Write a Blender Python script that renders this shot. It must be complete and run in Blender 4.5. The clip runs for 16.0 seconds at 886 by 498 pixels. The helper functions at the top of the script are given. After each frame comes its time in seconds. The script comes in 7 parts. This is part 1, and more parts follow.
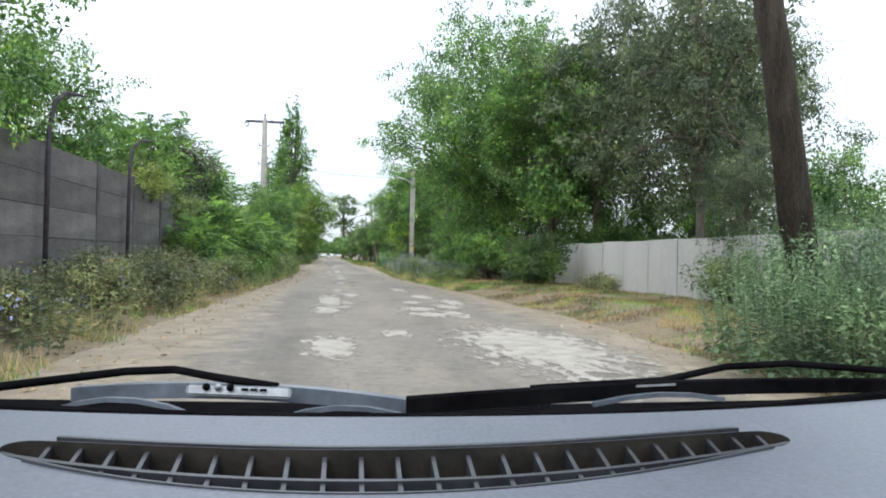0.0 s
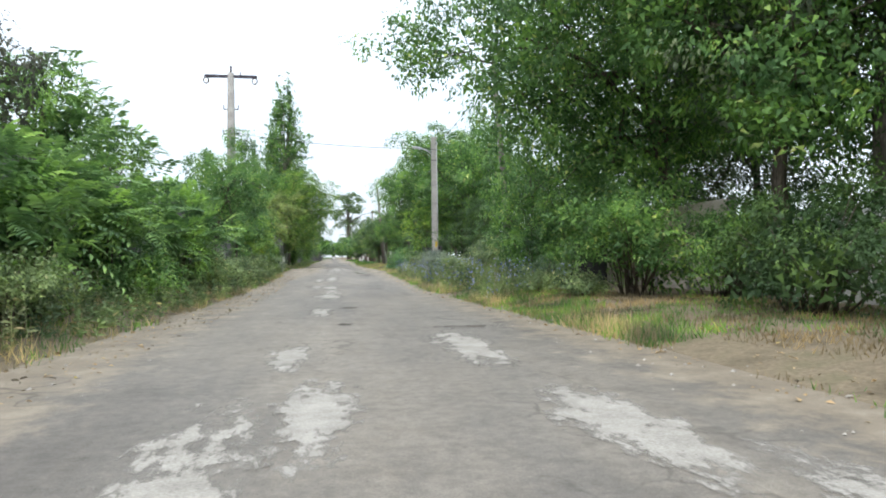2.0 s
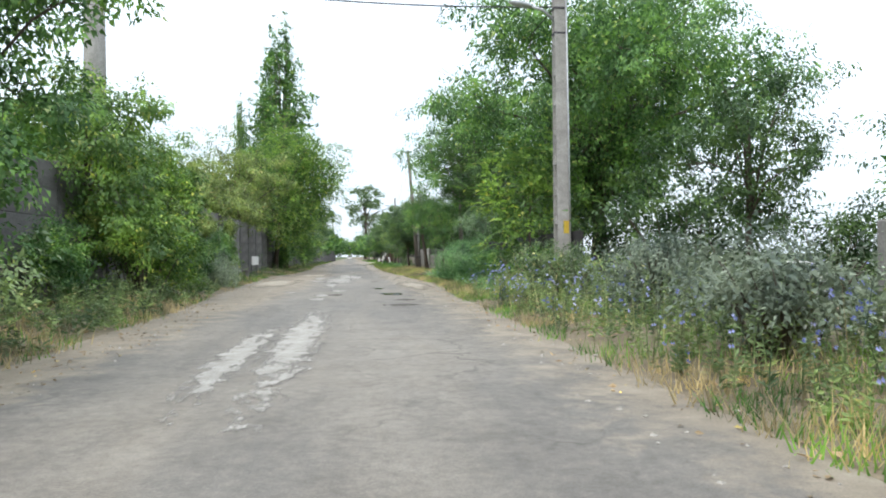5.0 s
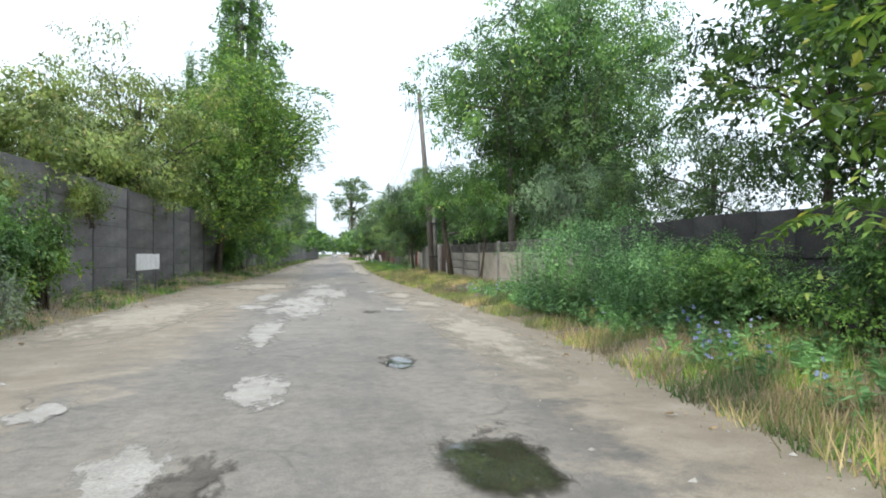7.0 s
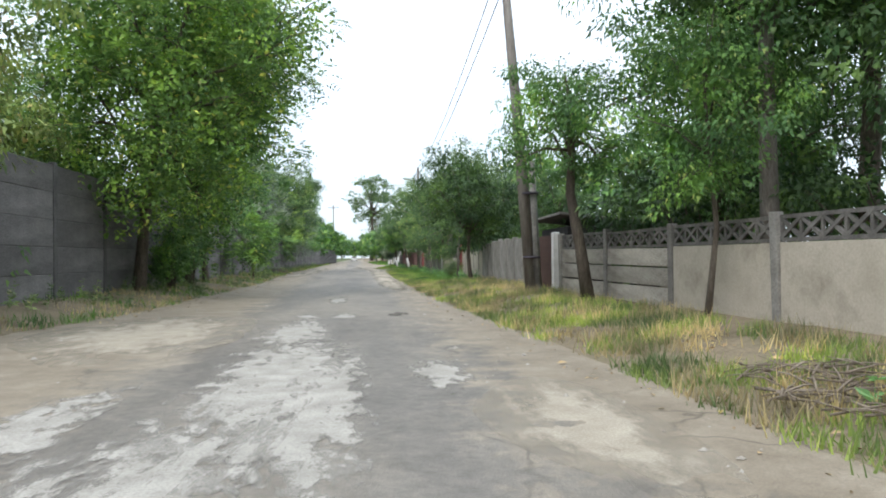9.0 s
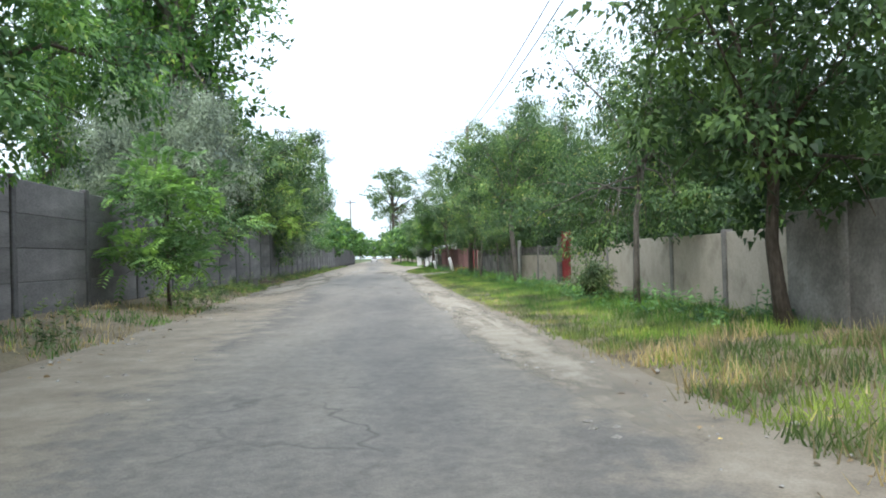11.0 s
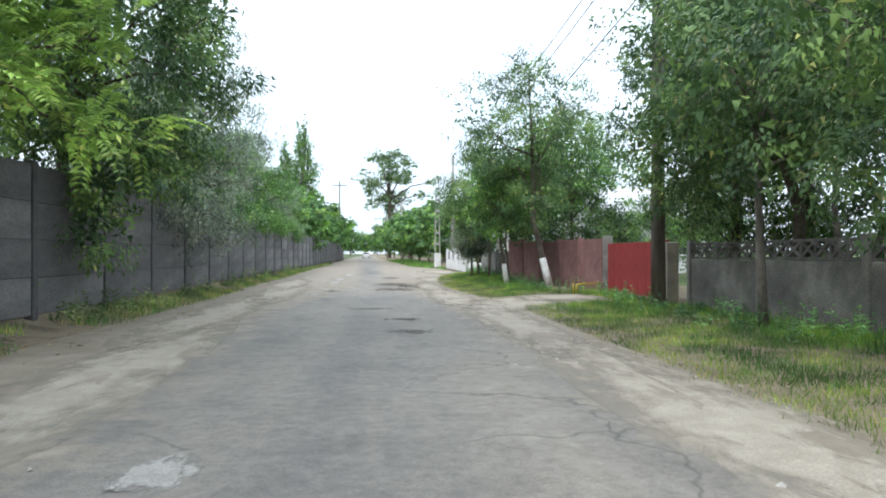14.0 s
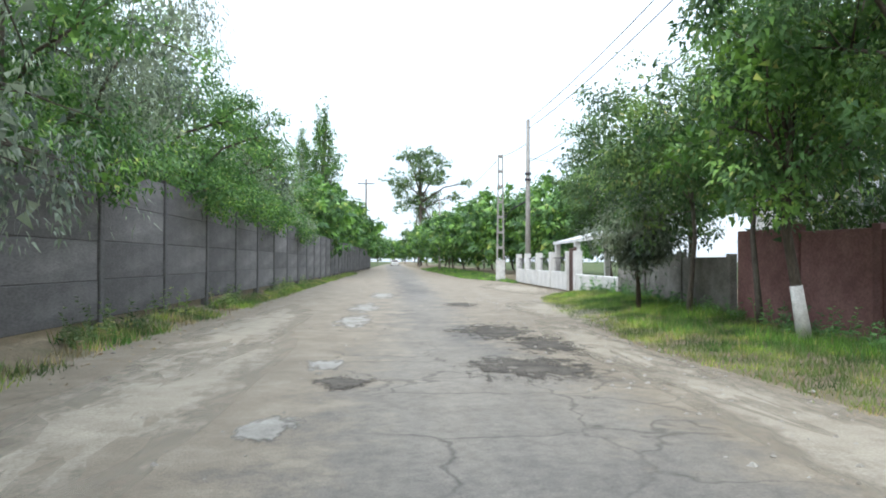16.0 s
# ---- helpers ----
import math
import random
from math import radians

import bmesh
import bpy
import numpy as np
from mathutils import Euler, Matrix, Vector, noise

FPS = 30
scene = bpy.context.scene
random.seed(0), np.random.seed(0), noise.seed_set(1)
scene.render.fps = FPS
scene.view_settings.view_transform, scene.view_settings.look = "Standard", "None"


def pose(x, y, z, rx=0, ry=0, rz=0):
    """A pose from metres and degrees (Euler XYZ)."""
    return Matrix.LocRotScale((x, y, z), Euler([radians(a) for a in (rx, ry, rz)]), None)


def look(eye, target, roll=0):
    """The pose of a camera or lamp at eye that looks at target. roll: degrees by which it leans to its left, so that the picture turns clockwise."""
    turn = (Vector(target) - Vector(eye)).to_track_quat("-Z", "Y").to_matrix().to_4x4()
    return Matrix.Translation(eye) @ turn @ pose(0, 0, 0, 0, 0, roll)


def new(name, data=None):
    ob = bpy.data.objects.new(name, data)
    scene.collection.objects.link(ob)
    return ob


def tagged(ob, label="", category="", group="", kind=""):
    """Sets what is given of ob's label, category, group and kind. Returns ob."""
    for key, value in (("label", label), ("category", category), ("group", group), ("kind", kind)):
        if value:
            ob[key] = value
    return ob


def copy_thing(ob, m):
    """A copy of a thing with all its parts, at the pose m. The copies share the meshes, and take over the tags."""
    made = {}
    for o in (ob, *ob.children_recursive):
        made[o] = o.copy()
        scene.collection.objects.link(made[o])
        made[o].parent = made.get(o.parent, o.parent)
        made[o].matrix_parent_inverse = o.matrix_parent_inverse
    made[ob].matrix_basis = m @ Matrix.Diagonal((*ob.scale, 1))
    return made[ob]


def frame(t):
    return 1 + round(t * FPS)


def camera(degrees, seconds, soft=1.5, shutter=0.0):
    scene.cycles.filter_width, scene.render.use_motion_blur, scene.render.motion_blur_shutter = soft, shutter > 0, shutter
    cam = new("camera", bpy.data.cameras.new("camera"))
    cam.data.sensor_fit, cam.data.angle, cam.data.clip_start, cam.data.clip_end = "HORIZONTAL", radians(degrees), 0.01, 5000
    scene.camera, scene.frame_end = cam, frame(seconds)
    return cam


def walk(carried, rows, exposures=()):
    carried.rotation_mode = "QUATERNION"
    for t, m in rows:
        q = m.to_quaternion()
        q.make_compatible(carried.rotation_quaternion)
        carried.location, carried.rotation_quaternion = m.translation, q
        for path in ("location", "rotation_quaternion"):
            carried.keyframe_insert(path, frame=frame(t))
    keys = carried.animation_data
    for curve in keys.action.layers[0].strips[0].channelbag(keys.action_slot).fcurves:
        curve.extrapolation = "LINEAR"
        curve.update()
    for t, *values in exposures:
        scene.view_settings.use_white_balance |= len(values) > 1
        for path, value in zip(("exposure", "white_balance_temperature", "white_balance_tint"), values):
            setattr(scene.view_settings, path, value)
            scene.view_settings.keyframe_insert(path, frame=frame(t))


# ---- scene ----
# the camera rides at dashboard height along the lane
cam = camera(65.0, 16.0, soft=1.9)
PATH = [
    (0, pose(0.000, 0.000, 1.230, 90.705, -1.101, -8.880)),
    (0.5, pose(0.211, 3.906, 1.202, 90.635, -0.494, -9.148)),
    (1, pose(0.402, 8.074, 1.185, 90.542, -0.112, -9.026)),
    (1.5, pose(0.558, 12.162, 1.139, 90.686, 0.208, -8.724)),
    (2, pose(0.719, 16.502, 1.151, 90.583, 0.497, -8.303)),
    (2.5, pose(0.824, 20.695, 1.158, 90.556, 0.785, -7.894)),
    (3, pose(0.943, 25.007, 1.159, 90.296, 1.059, -7.445)),
    (3.5, pose(1.000, 29.147, 1.126, 90.127, 0.882, -7.081)),
    (4, pose(1.045, 33.456, 1.114, 90.594, 0.548, -6.781)),
    (4.2, pose(1.055, 35.199, 1.156, 90.510, 0.637, -6.695)),
    (6.3, pose(1.082, 53.832, 1.155, 90.719, 0.035, -7.700)),
    (6.5, pose(1.104, 55.483, 1.183, 90.625, 0.007, -7.829)),
    (7, pose(1.172, 59.447, 1.210, 90.398, 0.058, -8.066)),
    (7.5, pose(1.202, 63.213, 1.209, 90.247, 0.512, -7.715)),
    (8, pose(1.242, 67.138, 1.202, 90.435, 0.563, -7.209)),
    (8.5, pose(1.262, 70.946, 1.169, 90.639, 0.036, -6.815)),
    (9, pose(1.287, 74.916, 1.113, 90.666, 0.517, -6.393)),
    (9.2, pose(1.204, 76.749, 1.138, 90.747, 0.665, -6.681)),
    (11.3, pose(0.649, 96.476, 1.119, 90.572, 1.420, -4.502)),
    (11.5, pose(0.587, 98.469, 1.136, 90.461, 1.009, -4.384)),
    (12, pose(0.381, 103.549, 1.161, 90.483, 0.587, -4.447)),
    (12.5, pose(0.246, 108.173, 1.178, 90.539, 0.209, -4.231)),
    (13, pose(0.094, 112.572, 1.210, 90.576, -0.240, -4.206)),
    (13.5, pose(-0.063, 116.840, 1.206, 90.654, -0.549, -5.085)),
    (14, pose(-0.145, 120.804, 1.188, 90.377, 0.054, -5.646)),
    (14.5, pose(-0.282, 124.794, 1.154, 90.489, 0.402, -4.955)),
    (15, pose(-0.570, 128.805, 1.136, 90.787, 0.112, -3.954)),
    (15.5, pose(-0.813, 132.644, 1.093, 90.631, 0.097, -3.371)),
    (16, pose(-0.900, 136.138, 1.138, 91.030, -0.112, -3.515)),
]
walk(cam, PATH, exposures=[(0, -0.24, 6420, 9), (1.5, -0.22, 6380, 9), (3, -0.1, 6290, 9), (4, -0.12, 6280, 9), (6.5, -0.18, 6260, 9), (9, -0.18, 6240, 9), (11.5, -0.03, 6040, 8), (13.5, -0.05, 6040, 8), (16, -0.1, 6090, 8)])

# ---- world and light: bright overcast morning ----
world = bpy.data.worlds.new("world")
scene.world = world
world.use_nodes = True
wn, wl = world.node_tree.nodes, world.node_tree.links
wn.clear()
sky = wn.new("ShaderNodeTexSky")
sky.sky_type, sky.sun_disc = "NISHITA", False
sky.sun_elevation, sky.sun_rotation = radians(52), radians(215)
sky.dust_density, sky.air_density = 4.0, 1.0
b_sky, b_cloud = wn.new("ShaderNodeBackground"), wn.new("ShaderNodeBackground")
b_sky.inputs["Strength"].default_value = 0.06
wtc, wno, wra = wn.new("ShaderNodeTexCoord"), wn.new("ShaderNodeTexNoise"), wn.new("ShaderNodeValToRGB")
wno.inputs["Scale"].default_value, wno.inputs["Detail"].default_value = 2.2, 5
wra.color_ramp.elements[0].position, wra.color_ramp.elements[1].position = 0.3, 0.7
wra.color_ramp.elements[0].color, wra.color_ramp.elements[1].color = (0.8, 0.88, 0.97, 1), (0.95, 1.0, 1.06, 1)
wadd, wout = wn.new("ShaderNodeAddShader"), wn.new("ShaderNodeOutputWorld")
wl.new(wtc.outputs["Generated"], wno.inputs["Vector"])
# an overcast sky is about twice as bright overhead as at the horizon
wsep, wup = wn.new("ShaderNodeSeparateXYZ"), wn.new("ShaderNodeMapRange")
wup.inputs["From Min"].default_value, wup.inputs["From Max"].default_value = 0.0, 1.0
wup.inputs["To Min"].default_value, wup.inputs["To Max"].default_value = 1.25, 2.4
wl.new(wtc.outputs["Generated"], wsep.inputs[0])
wl.new(wsep.outputs["Z"], wup.inputs["Value"])
wl.new(wup.outputs[0], b_cloud.inputs["Strength"])
wl.new(wno.outputs["Fac"], wra.inputs["Fac"])
wl.new(wra.outputs["Color"], b_cloud.inputs["Color"])
wl.new(sky.outputs["Color"], b_sky.inputs["Color"])
wl.new(b_sky.outputs[0], wadd.inputs[0])
wl.new(b_cloud.outputs[0], wadd.inputs[1])
wl.new(wadd.outputs[0], wout.inputs["Surface"])
sun = new("sun", bpy.data.lights.new("sun", "SUN"))
sun.data.energy, sun.data.angle, sun.data.color = 1.3, radians(14), (1, 0.97, 0.92)
sun.matrix_world = look((0, 0, 60), (24, 34, 0)) @ Matrix.Identity(4)
scene.view_settings.exposure = 0.0


# ---- materials ----
def ramp(nt, stops):
    r = nt.nodes.new("ShaderNodeValToRGB")
    els = r.color_ramp.elements
    while len(els) < len(stops):
        els.new(0.5)
    for e, (p, c) in zip(els, stops):
        e.position, e.color = p, (*c, 1)
    return r


def surface(name, c1, c2, scale=6.0, fine=60.0, rough=0.85, bump=0.3, c3=None, streak=(1, 1, 1), metal=0.0, spec=0.3, by_object=0.0, dist=0.01, grain=1.0):
    """Two-scale noise surface: broad stains from c1 to c2 (and c3), fine grain, relief."""
    m = bpy.data.materials.new(name)
    m.use_nodes = True
    nt = m.node_tree
    n, l = nt.nodes, nt.links
    bs = n["Principled BSDF"]
    tc, mp = n.new("ShaderNodeTexCoord"), n.new("ShaderNodeMapping")
    mp.inputs["Scale"].default_value = streak
    l.new(tc.outputs["Object"], mp.inputs["Vector"])
    n1, n2 = n.new("ShaderNodeTexNoise"), n.new("ShaderNodeTexNoise")
    n1.inputs["Scale"].default_value, n1.inputs["Detail"].default_value, n1.inputs["Roughness"].default_value = scale, 8, 0.65
    n2.inputs["Scale"].default_value, n2.inputs["Detail"].default_value = fine, 4
    l.new(mp.outputs[0], n1.inputs["Vector"])
    l.new(mp.outputs[0], n2.inputs["Vector"])
    stops = [(0.32, c1), (0.66, c2)] if c3 is None else [(0.3, c1), (0.5, c2), (0.68, c3)]
    r = ramp(nt, stops)
    l.new(n1.outputs["Fac"], r.inputs["Fac"])
    g = ramp(nt, [(0.25, (1 - 0.28 * grain,) * 3), (0.75, (1 + 0.18 * grain,) * 3)])
    l.new(n2.outputs["Fac"], g.inputs["Fac"])
    mx = n.new("ShaderNodeMix")
    mx.data_type, mx.blend_type = "RGBA", "MULTIPLY"
    mx.inputs["Factor"].default_value = 1.0
    l.new(r.outputs[0], mx.inputs["A"])
    l.new(g.outputs[0], mx.inputs["B"])
    col = mx.outputs["Result"]
    if by_object:
        oi, mr, hs = n.new("ShaderNodeObjectInfo"), n.new("ShaderNodeMapRange"), n.new("ShaderNodeHueSaturation")
        mr.inputs["To Min"].default_value, mr.inputs["To Max"].default_value = 1 - by_object, 1 + by_object
        l.new(oi.outputs["Random"], mr.inputs["Value"])
        l.new(mr.outputs[0], hs.inputs["Value"])
        l.new(col, hs.inputs["Color"])
        col = hs.outputs["Color"]
    l.new(col, bs.inputs["Base Color"])
    bs.inputs["Roughness"].default_value, bs.inputs["Metallic"].default_value = rough, metal
    bs.inputs["Specular IOR Level"].default_value = spec
    if bump:
        ad, bu = n.new("ShaderNodeMath"), n.new("ShaderNodeBump")
        ad.operation = "ADD"
        l.new(n1.outputs["Fac"], ad.inputs[0])
        l.new(n2.outputs["Fac"], ad.inputs[1])
        l.new(ad.outputs[0], bu.inputs["Height"])
        bu.inputs["Strength"].default_value, bu.inputs["Distance"].default_value = bump, dist
        l.new(bu.outputs[0], bs.inputs["Normal"])
    return m


def leaf_material(name, dark, mid, light, odd=None, thin=0.2, warm=1.0):
    m = bpy.data.materials.new(name)
    m.use_nodes = True
    nt = m.node_tree
    n, l = nt.nodes, nt.links
    bs = n["Principled BSDF"]
    ge = n.new("ShaderNodeNewGeometry")
    if name.startswith("leaf"):
        dark, mid, light, odd = (c and tuple((0.3 * c[0] + 0.6 * c[1] + 0.1 * c[2]) * 0.13 + q * 1.0 for q in c) for c in (dark, mid, light, odd))
    blend = lambda a, b, f: tuple(p + (q - p) * f for p, q in zip(a, b))
    stops = [(0.0, blend(dark, mid, 0.6)), (0.5, mid), (0.93, blend(mid, light, 0.42))]
    if odd:
        stops += [(0.985, odd)]
    r = ramp(nt, stops)
    l.new(ge.outputs["Random Per Island"], r.inputs["Fac"])
    # clump-sized noise paints dark cool and sunlit warm clumps into the leaf colour
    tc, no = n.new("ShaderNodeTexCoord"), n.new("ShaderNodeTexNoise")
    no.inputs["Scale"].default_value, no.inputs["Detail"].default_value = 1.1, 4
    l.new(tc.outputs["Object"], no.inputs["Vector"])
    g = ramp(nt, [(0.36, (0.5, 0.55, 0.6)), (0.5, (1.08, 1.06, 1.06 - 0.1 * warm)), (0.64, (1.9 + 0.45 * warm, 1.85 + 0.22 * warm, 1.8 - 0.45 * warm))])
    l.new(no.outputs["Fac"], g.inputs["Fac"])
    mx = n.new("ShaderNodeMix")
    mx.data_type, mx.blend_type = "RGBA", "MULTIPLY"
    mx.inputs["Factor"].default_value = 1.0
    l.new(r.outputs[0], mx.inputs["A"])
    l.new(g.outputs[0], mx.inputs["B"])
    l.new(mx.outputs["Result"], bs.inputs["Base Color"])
    bs.inputs["Roughness"].default_value, bs.inputs["Specular IOR Level"].default_value = 0.5, 0.28
    tr, ms = n.new("ShaderNodeBsdfTranslucent"), n.new("ShaderNodeMixShader")
    hs = n.new("ShaderNodeHueSaturation")
    hs.inputs["Value"].default_value, hs.inputs["Saturation"].default_value = 1.35, 1.05
    l.new(mx.outputs["Result"], hs.inputs["Color"])
    l.new(hs.outputs[0], tr.inputs["Color"])
    ms.inputs["Fac"].default_value = thin
    l.new(bs.outputs[0], ms.inputs[1])
    l.new(tr.outputs[0], ms.inputs[2])
    l.new(ms.outputs[0], n["Material Output"].inputs["Surface"])
    return m


M_BARK = surface("bark", (0.06, 0.048, 0.038), (0.17, 0.14, 0.11), 5, 40, 0.95, 0.8, streak=(1, 1, 0.25), dist=0.03)
M_BARK_DARK = surface("bark_dark", (0.022, 0.018, 0.015), (0.075, 0.062, 0.05), 5, 40, 0.95, 0.9, streak=(1, 1, 0.25), dist=0.03)
M_BARK_GREY = surface("bark_grey", (0.12, 0.105, 0.09), (0.26, 0.23, 0.2), 5, 40, 0.95, 0.7, streak=(1, 1, 0.25), dist=0.03)
M_LIME = surface("lime_wash", (0.55, 0.53, 0.5), (0.8, 0.79, 0.76), 7, 60, 0.9, 0.4)
M_CONC_DARK = surface("concrete_dark", (0.095, 0.09, 0.088), (0.145, 0.138, 0.134), 1.3, 35, 0.9, 0.35, c3=(0.215, 0.204, 0.197), by_object=0.2, streak=(1, 0.4, 1.3))
M_CONC_POST = surface("concrete_post", (0.09, 0.086, 0.085), (0.16, 0.155, 0.15), 3, 35, 0.9, 0.3, by_object=0.2)
M_CONC = surface("concrete_beige", (0.27, 0.237, 0.187), (0.46, 0.413, 0.338), 1.3, 30, 0.9, 0.3, c3=(0.39, 0.346, 0.278), by_object=0.12, grain=0.4)
M_CONC_WORN = surface("concrete_worn", (0.17, 0.152, 0.125), (0.36, 0.33, 0.285), 1.8, 30, 0.9, 0.4, c3=(0.46, 0.43, 0.37), by_object=0.2, streak=(1, 0.5, 1.5))
M_LATTICE = surface("openwork_concrete", (0.085, 0.08, 0.073), (0.2, 0.188, 0.172), 3, 30, 0.9, 0.35, by_object=0.15)
M_CONC_GREY = surface("concrete_grey", (0.16, 0.15, 0.138), (0.31, 0.295, 0.27), 2.2, 30, 0.9, 0.35, by_object=0.15)
M_POLE = surface("concrete_pole", (0.27, 0.255, 0.235), (0.42, 0.40, 0.37), 3, 45, 0.9, 0.3)
M_WOODPOLE = surface("weathered_pole", (0.13, 0.11, 0.095), (0.27, 0.245, 0.22), 4, 40, 0.9, 0.5, streak=(1, 1, 0.12))
M_METAL_DARK = surface("dark_metal", (0.045, 0.041, 0.055), (0.105, 0.089, 0.109), 8, 50, 0.6, 0.1, metal=0.3)
M_GALV = surface("galvanised", (0.4, 0.41, 0.42), (0.55, 0.56, 0.57), 8, 50, 0.45, 0.1, metal=0.6)
M_PORCELAIN = surface("insulator_glaze", (0.10, 0.06, 0.045), (0.16, 0.1, 0.07), 12, 60, 0.3, 0.0)
M_WHITE_SHEET = surface("white_sheet", (0.47, 0.468, 0.45), (0.54, 0.537, 0.515), 0.7, 60, 0.55, 0.05, streak=(1, 1, 0.35), by_object=0.08)
M_RED = surface("red_paint", (0.22, 0.028, 0.03), (0.36, 0.05, 0.052), 2.0, 30, 0.55, 0.15, by_object=0.1)
M_REDBROWN = surface("redbrown_paint", (0.16, 0.08, 0.075), (0.27, 0.15, 0.14), 1.6, 30, 0.7, 0.2, by_object=0.3)
M_CONC_STAIN = surface("stained_concrete", (0.1, 0.093, 0.082), (0.19, 0.178, 0.16), 1.3, 30, 0.9, 0.35, c3=(0.3, 0.282, 0.25), by_object=0.15)
M_BROWN = surface("brown_paint", (0.06, 0.032, 0.028), (0.10, 0.055, 0.045), 2.5, 30, 0.7, 0.2)
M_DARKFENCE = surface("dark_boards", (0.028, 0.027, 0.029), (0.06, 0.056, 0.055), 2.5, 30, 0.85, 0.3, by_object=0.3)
M_WHITE_PLASTER = surface("white_plaster", (0.6, 0.59, 0.57), (0.8, 0.79, 0.77), 2, 50, 0.9, 0.2)
M_ROOF_WHITE = surface("pale_roof", (0.62, 0.62, 0.62), (0.78, 0.78, 0.78), 3, 50, 0.6, 0.1)
M_YELLOW = surface("yellow_paint", (0.5, 0.33, 0.03), (0.62, 0.44, 0.06), 6, 50, 0.5, 0.1)
M_ROOF_DARK = surface("old_roof", (0.10, 0.09, 0.085), (0.2, 0.18, 0.16), 3, 30, 0.9, 0.4)
M_ROOF_TILE = surface("roof_tile", (0.17, 0.07, 0.05), (0.3, 0.14, 0.1), 4, 30, 0.9, 0.4, streak=(1, 1, 3))
M_STONE = surface("pebble", (0.28, 0.25, 0.21), (0.5, 0.47, 0.42), 5, 40, 0.9, 0.3)
M_WIRE = surface("wire", (0.03, 0.03, 0.03), (0.06, 0.06, 0.06), 9, 30, 0.6, 0.0)

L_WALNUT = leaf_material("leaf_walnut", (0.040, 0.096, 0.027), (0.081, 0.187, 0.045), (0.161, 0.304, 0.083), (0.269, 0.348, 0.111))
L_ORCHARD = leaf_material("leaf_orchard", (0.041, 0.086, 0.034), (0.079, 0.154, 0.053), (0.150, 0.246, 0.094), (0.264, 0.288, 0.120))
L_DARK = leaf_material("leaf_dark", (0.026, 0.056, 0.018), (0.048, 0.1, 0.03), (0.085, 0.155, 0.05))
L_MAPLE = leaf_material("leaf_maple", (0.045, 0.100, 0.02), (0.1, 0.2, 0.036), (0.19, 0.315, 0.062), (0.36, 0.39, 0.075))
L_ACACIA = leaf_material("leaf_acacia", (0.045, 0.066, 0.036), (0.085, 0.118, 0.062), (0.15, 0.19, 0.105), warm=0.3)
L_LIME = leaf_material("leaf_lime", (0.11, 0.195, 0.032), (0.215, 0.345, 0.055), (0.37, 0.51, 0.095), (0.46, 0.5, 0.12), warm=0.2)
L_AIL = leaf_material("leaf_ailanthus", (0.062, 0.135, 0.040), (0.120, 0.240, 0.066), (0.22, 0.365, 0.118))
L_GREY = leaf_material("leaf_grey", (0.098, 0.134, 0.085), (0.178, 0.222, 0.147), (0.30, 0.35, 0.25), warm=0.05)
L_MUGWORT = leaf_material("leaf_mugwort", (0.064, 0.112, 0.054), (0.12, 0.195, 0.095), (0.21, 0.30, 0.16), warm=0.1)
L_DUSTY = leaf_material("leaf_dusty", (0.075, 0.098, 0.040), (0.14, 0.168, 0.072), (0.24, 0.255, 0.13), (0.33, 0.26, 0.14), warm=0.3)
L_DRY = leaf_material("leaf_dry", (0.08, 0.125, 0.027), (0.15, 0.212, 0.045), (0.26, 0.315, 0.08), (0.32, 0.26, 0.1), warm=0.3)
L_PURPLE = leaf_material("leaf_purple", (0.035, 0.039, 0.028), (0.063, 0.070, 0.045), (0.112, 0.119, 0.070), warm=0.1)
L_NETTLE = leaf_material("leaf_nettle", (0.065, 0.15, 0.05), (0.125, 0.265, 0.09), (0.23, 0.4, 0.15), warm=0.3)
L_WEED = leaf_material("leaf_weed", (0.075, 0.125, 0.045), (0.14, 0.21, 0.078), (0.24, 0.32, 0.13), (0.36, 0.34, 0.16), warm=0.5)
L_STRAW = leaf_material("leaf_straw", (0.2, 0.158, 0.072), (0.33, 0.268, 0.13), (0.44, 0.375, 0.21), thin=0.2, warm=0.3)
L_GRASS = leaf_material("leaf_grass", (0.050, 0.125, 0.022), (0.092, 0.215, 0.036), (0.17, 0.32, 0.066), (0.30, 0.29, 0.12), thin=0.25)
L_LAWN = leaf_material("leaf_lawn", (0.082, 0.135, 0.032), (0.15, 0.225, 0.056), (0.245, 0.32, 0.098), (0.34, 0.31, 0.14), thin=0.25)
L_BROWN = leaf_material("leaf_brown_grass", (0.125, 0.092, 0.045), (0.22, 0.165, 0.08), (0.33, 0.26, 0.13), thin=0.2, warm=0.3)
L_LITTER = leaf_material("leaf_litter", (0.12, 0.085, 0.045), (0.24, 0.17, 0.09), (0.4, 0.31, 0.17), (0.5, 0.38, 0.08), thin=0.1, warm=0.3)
L_CHICORY = leaf_material("petal_chicory", (0.16, 0.18, 0.5), (0.24, 0.27, 0.62), (0.35, 0.38, 0.7), thin=0.2)


# ---- mesh helpers ----
def mesh_object(name, verts, faces, material, parent=None, label="", smooth=False):
    me = bpy.data.meshes.new(name)
    me.from_pydata(verts, [], faces)
    if material:
        me.materials.append(material)
    if smooth:
        me.polygons.foreach_set("use_smooth", [True] * len(me.polygons))
    ob = new(name, me)
    if parent is not None:
        ob.parent = parent
    if label:
        ob["label"] = label
    return ob


def part(name, bm, material, parent=None, label=""):
    me = bpy.data.meshes.new(name)
    bm.to_mesh(me)
    bm.free()
    if material:
        me.materials.append(material)
    ob = new(name, me)
    if parent is not None:
        ob.parent = parent
    if label:
        ob["label"] = label
    return ob


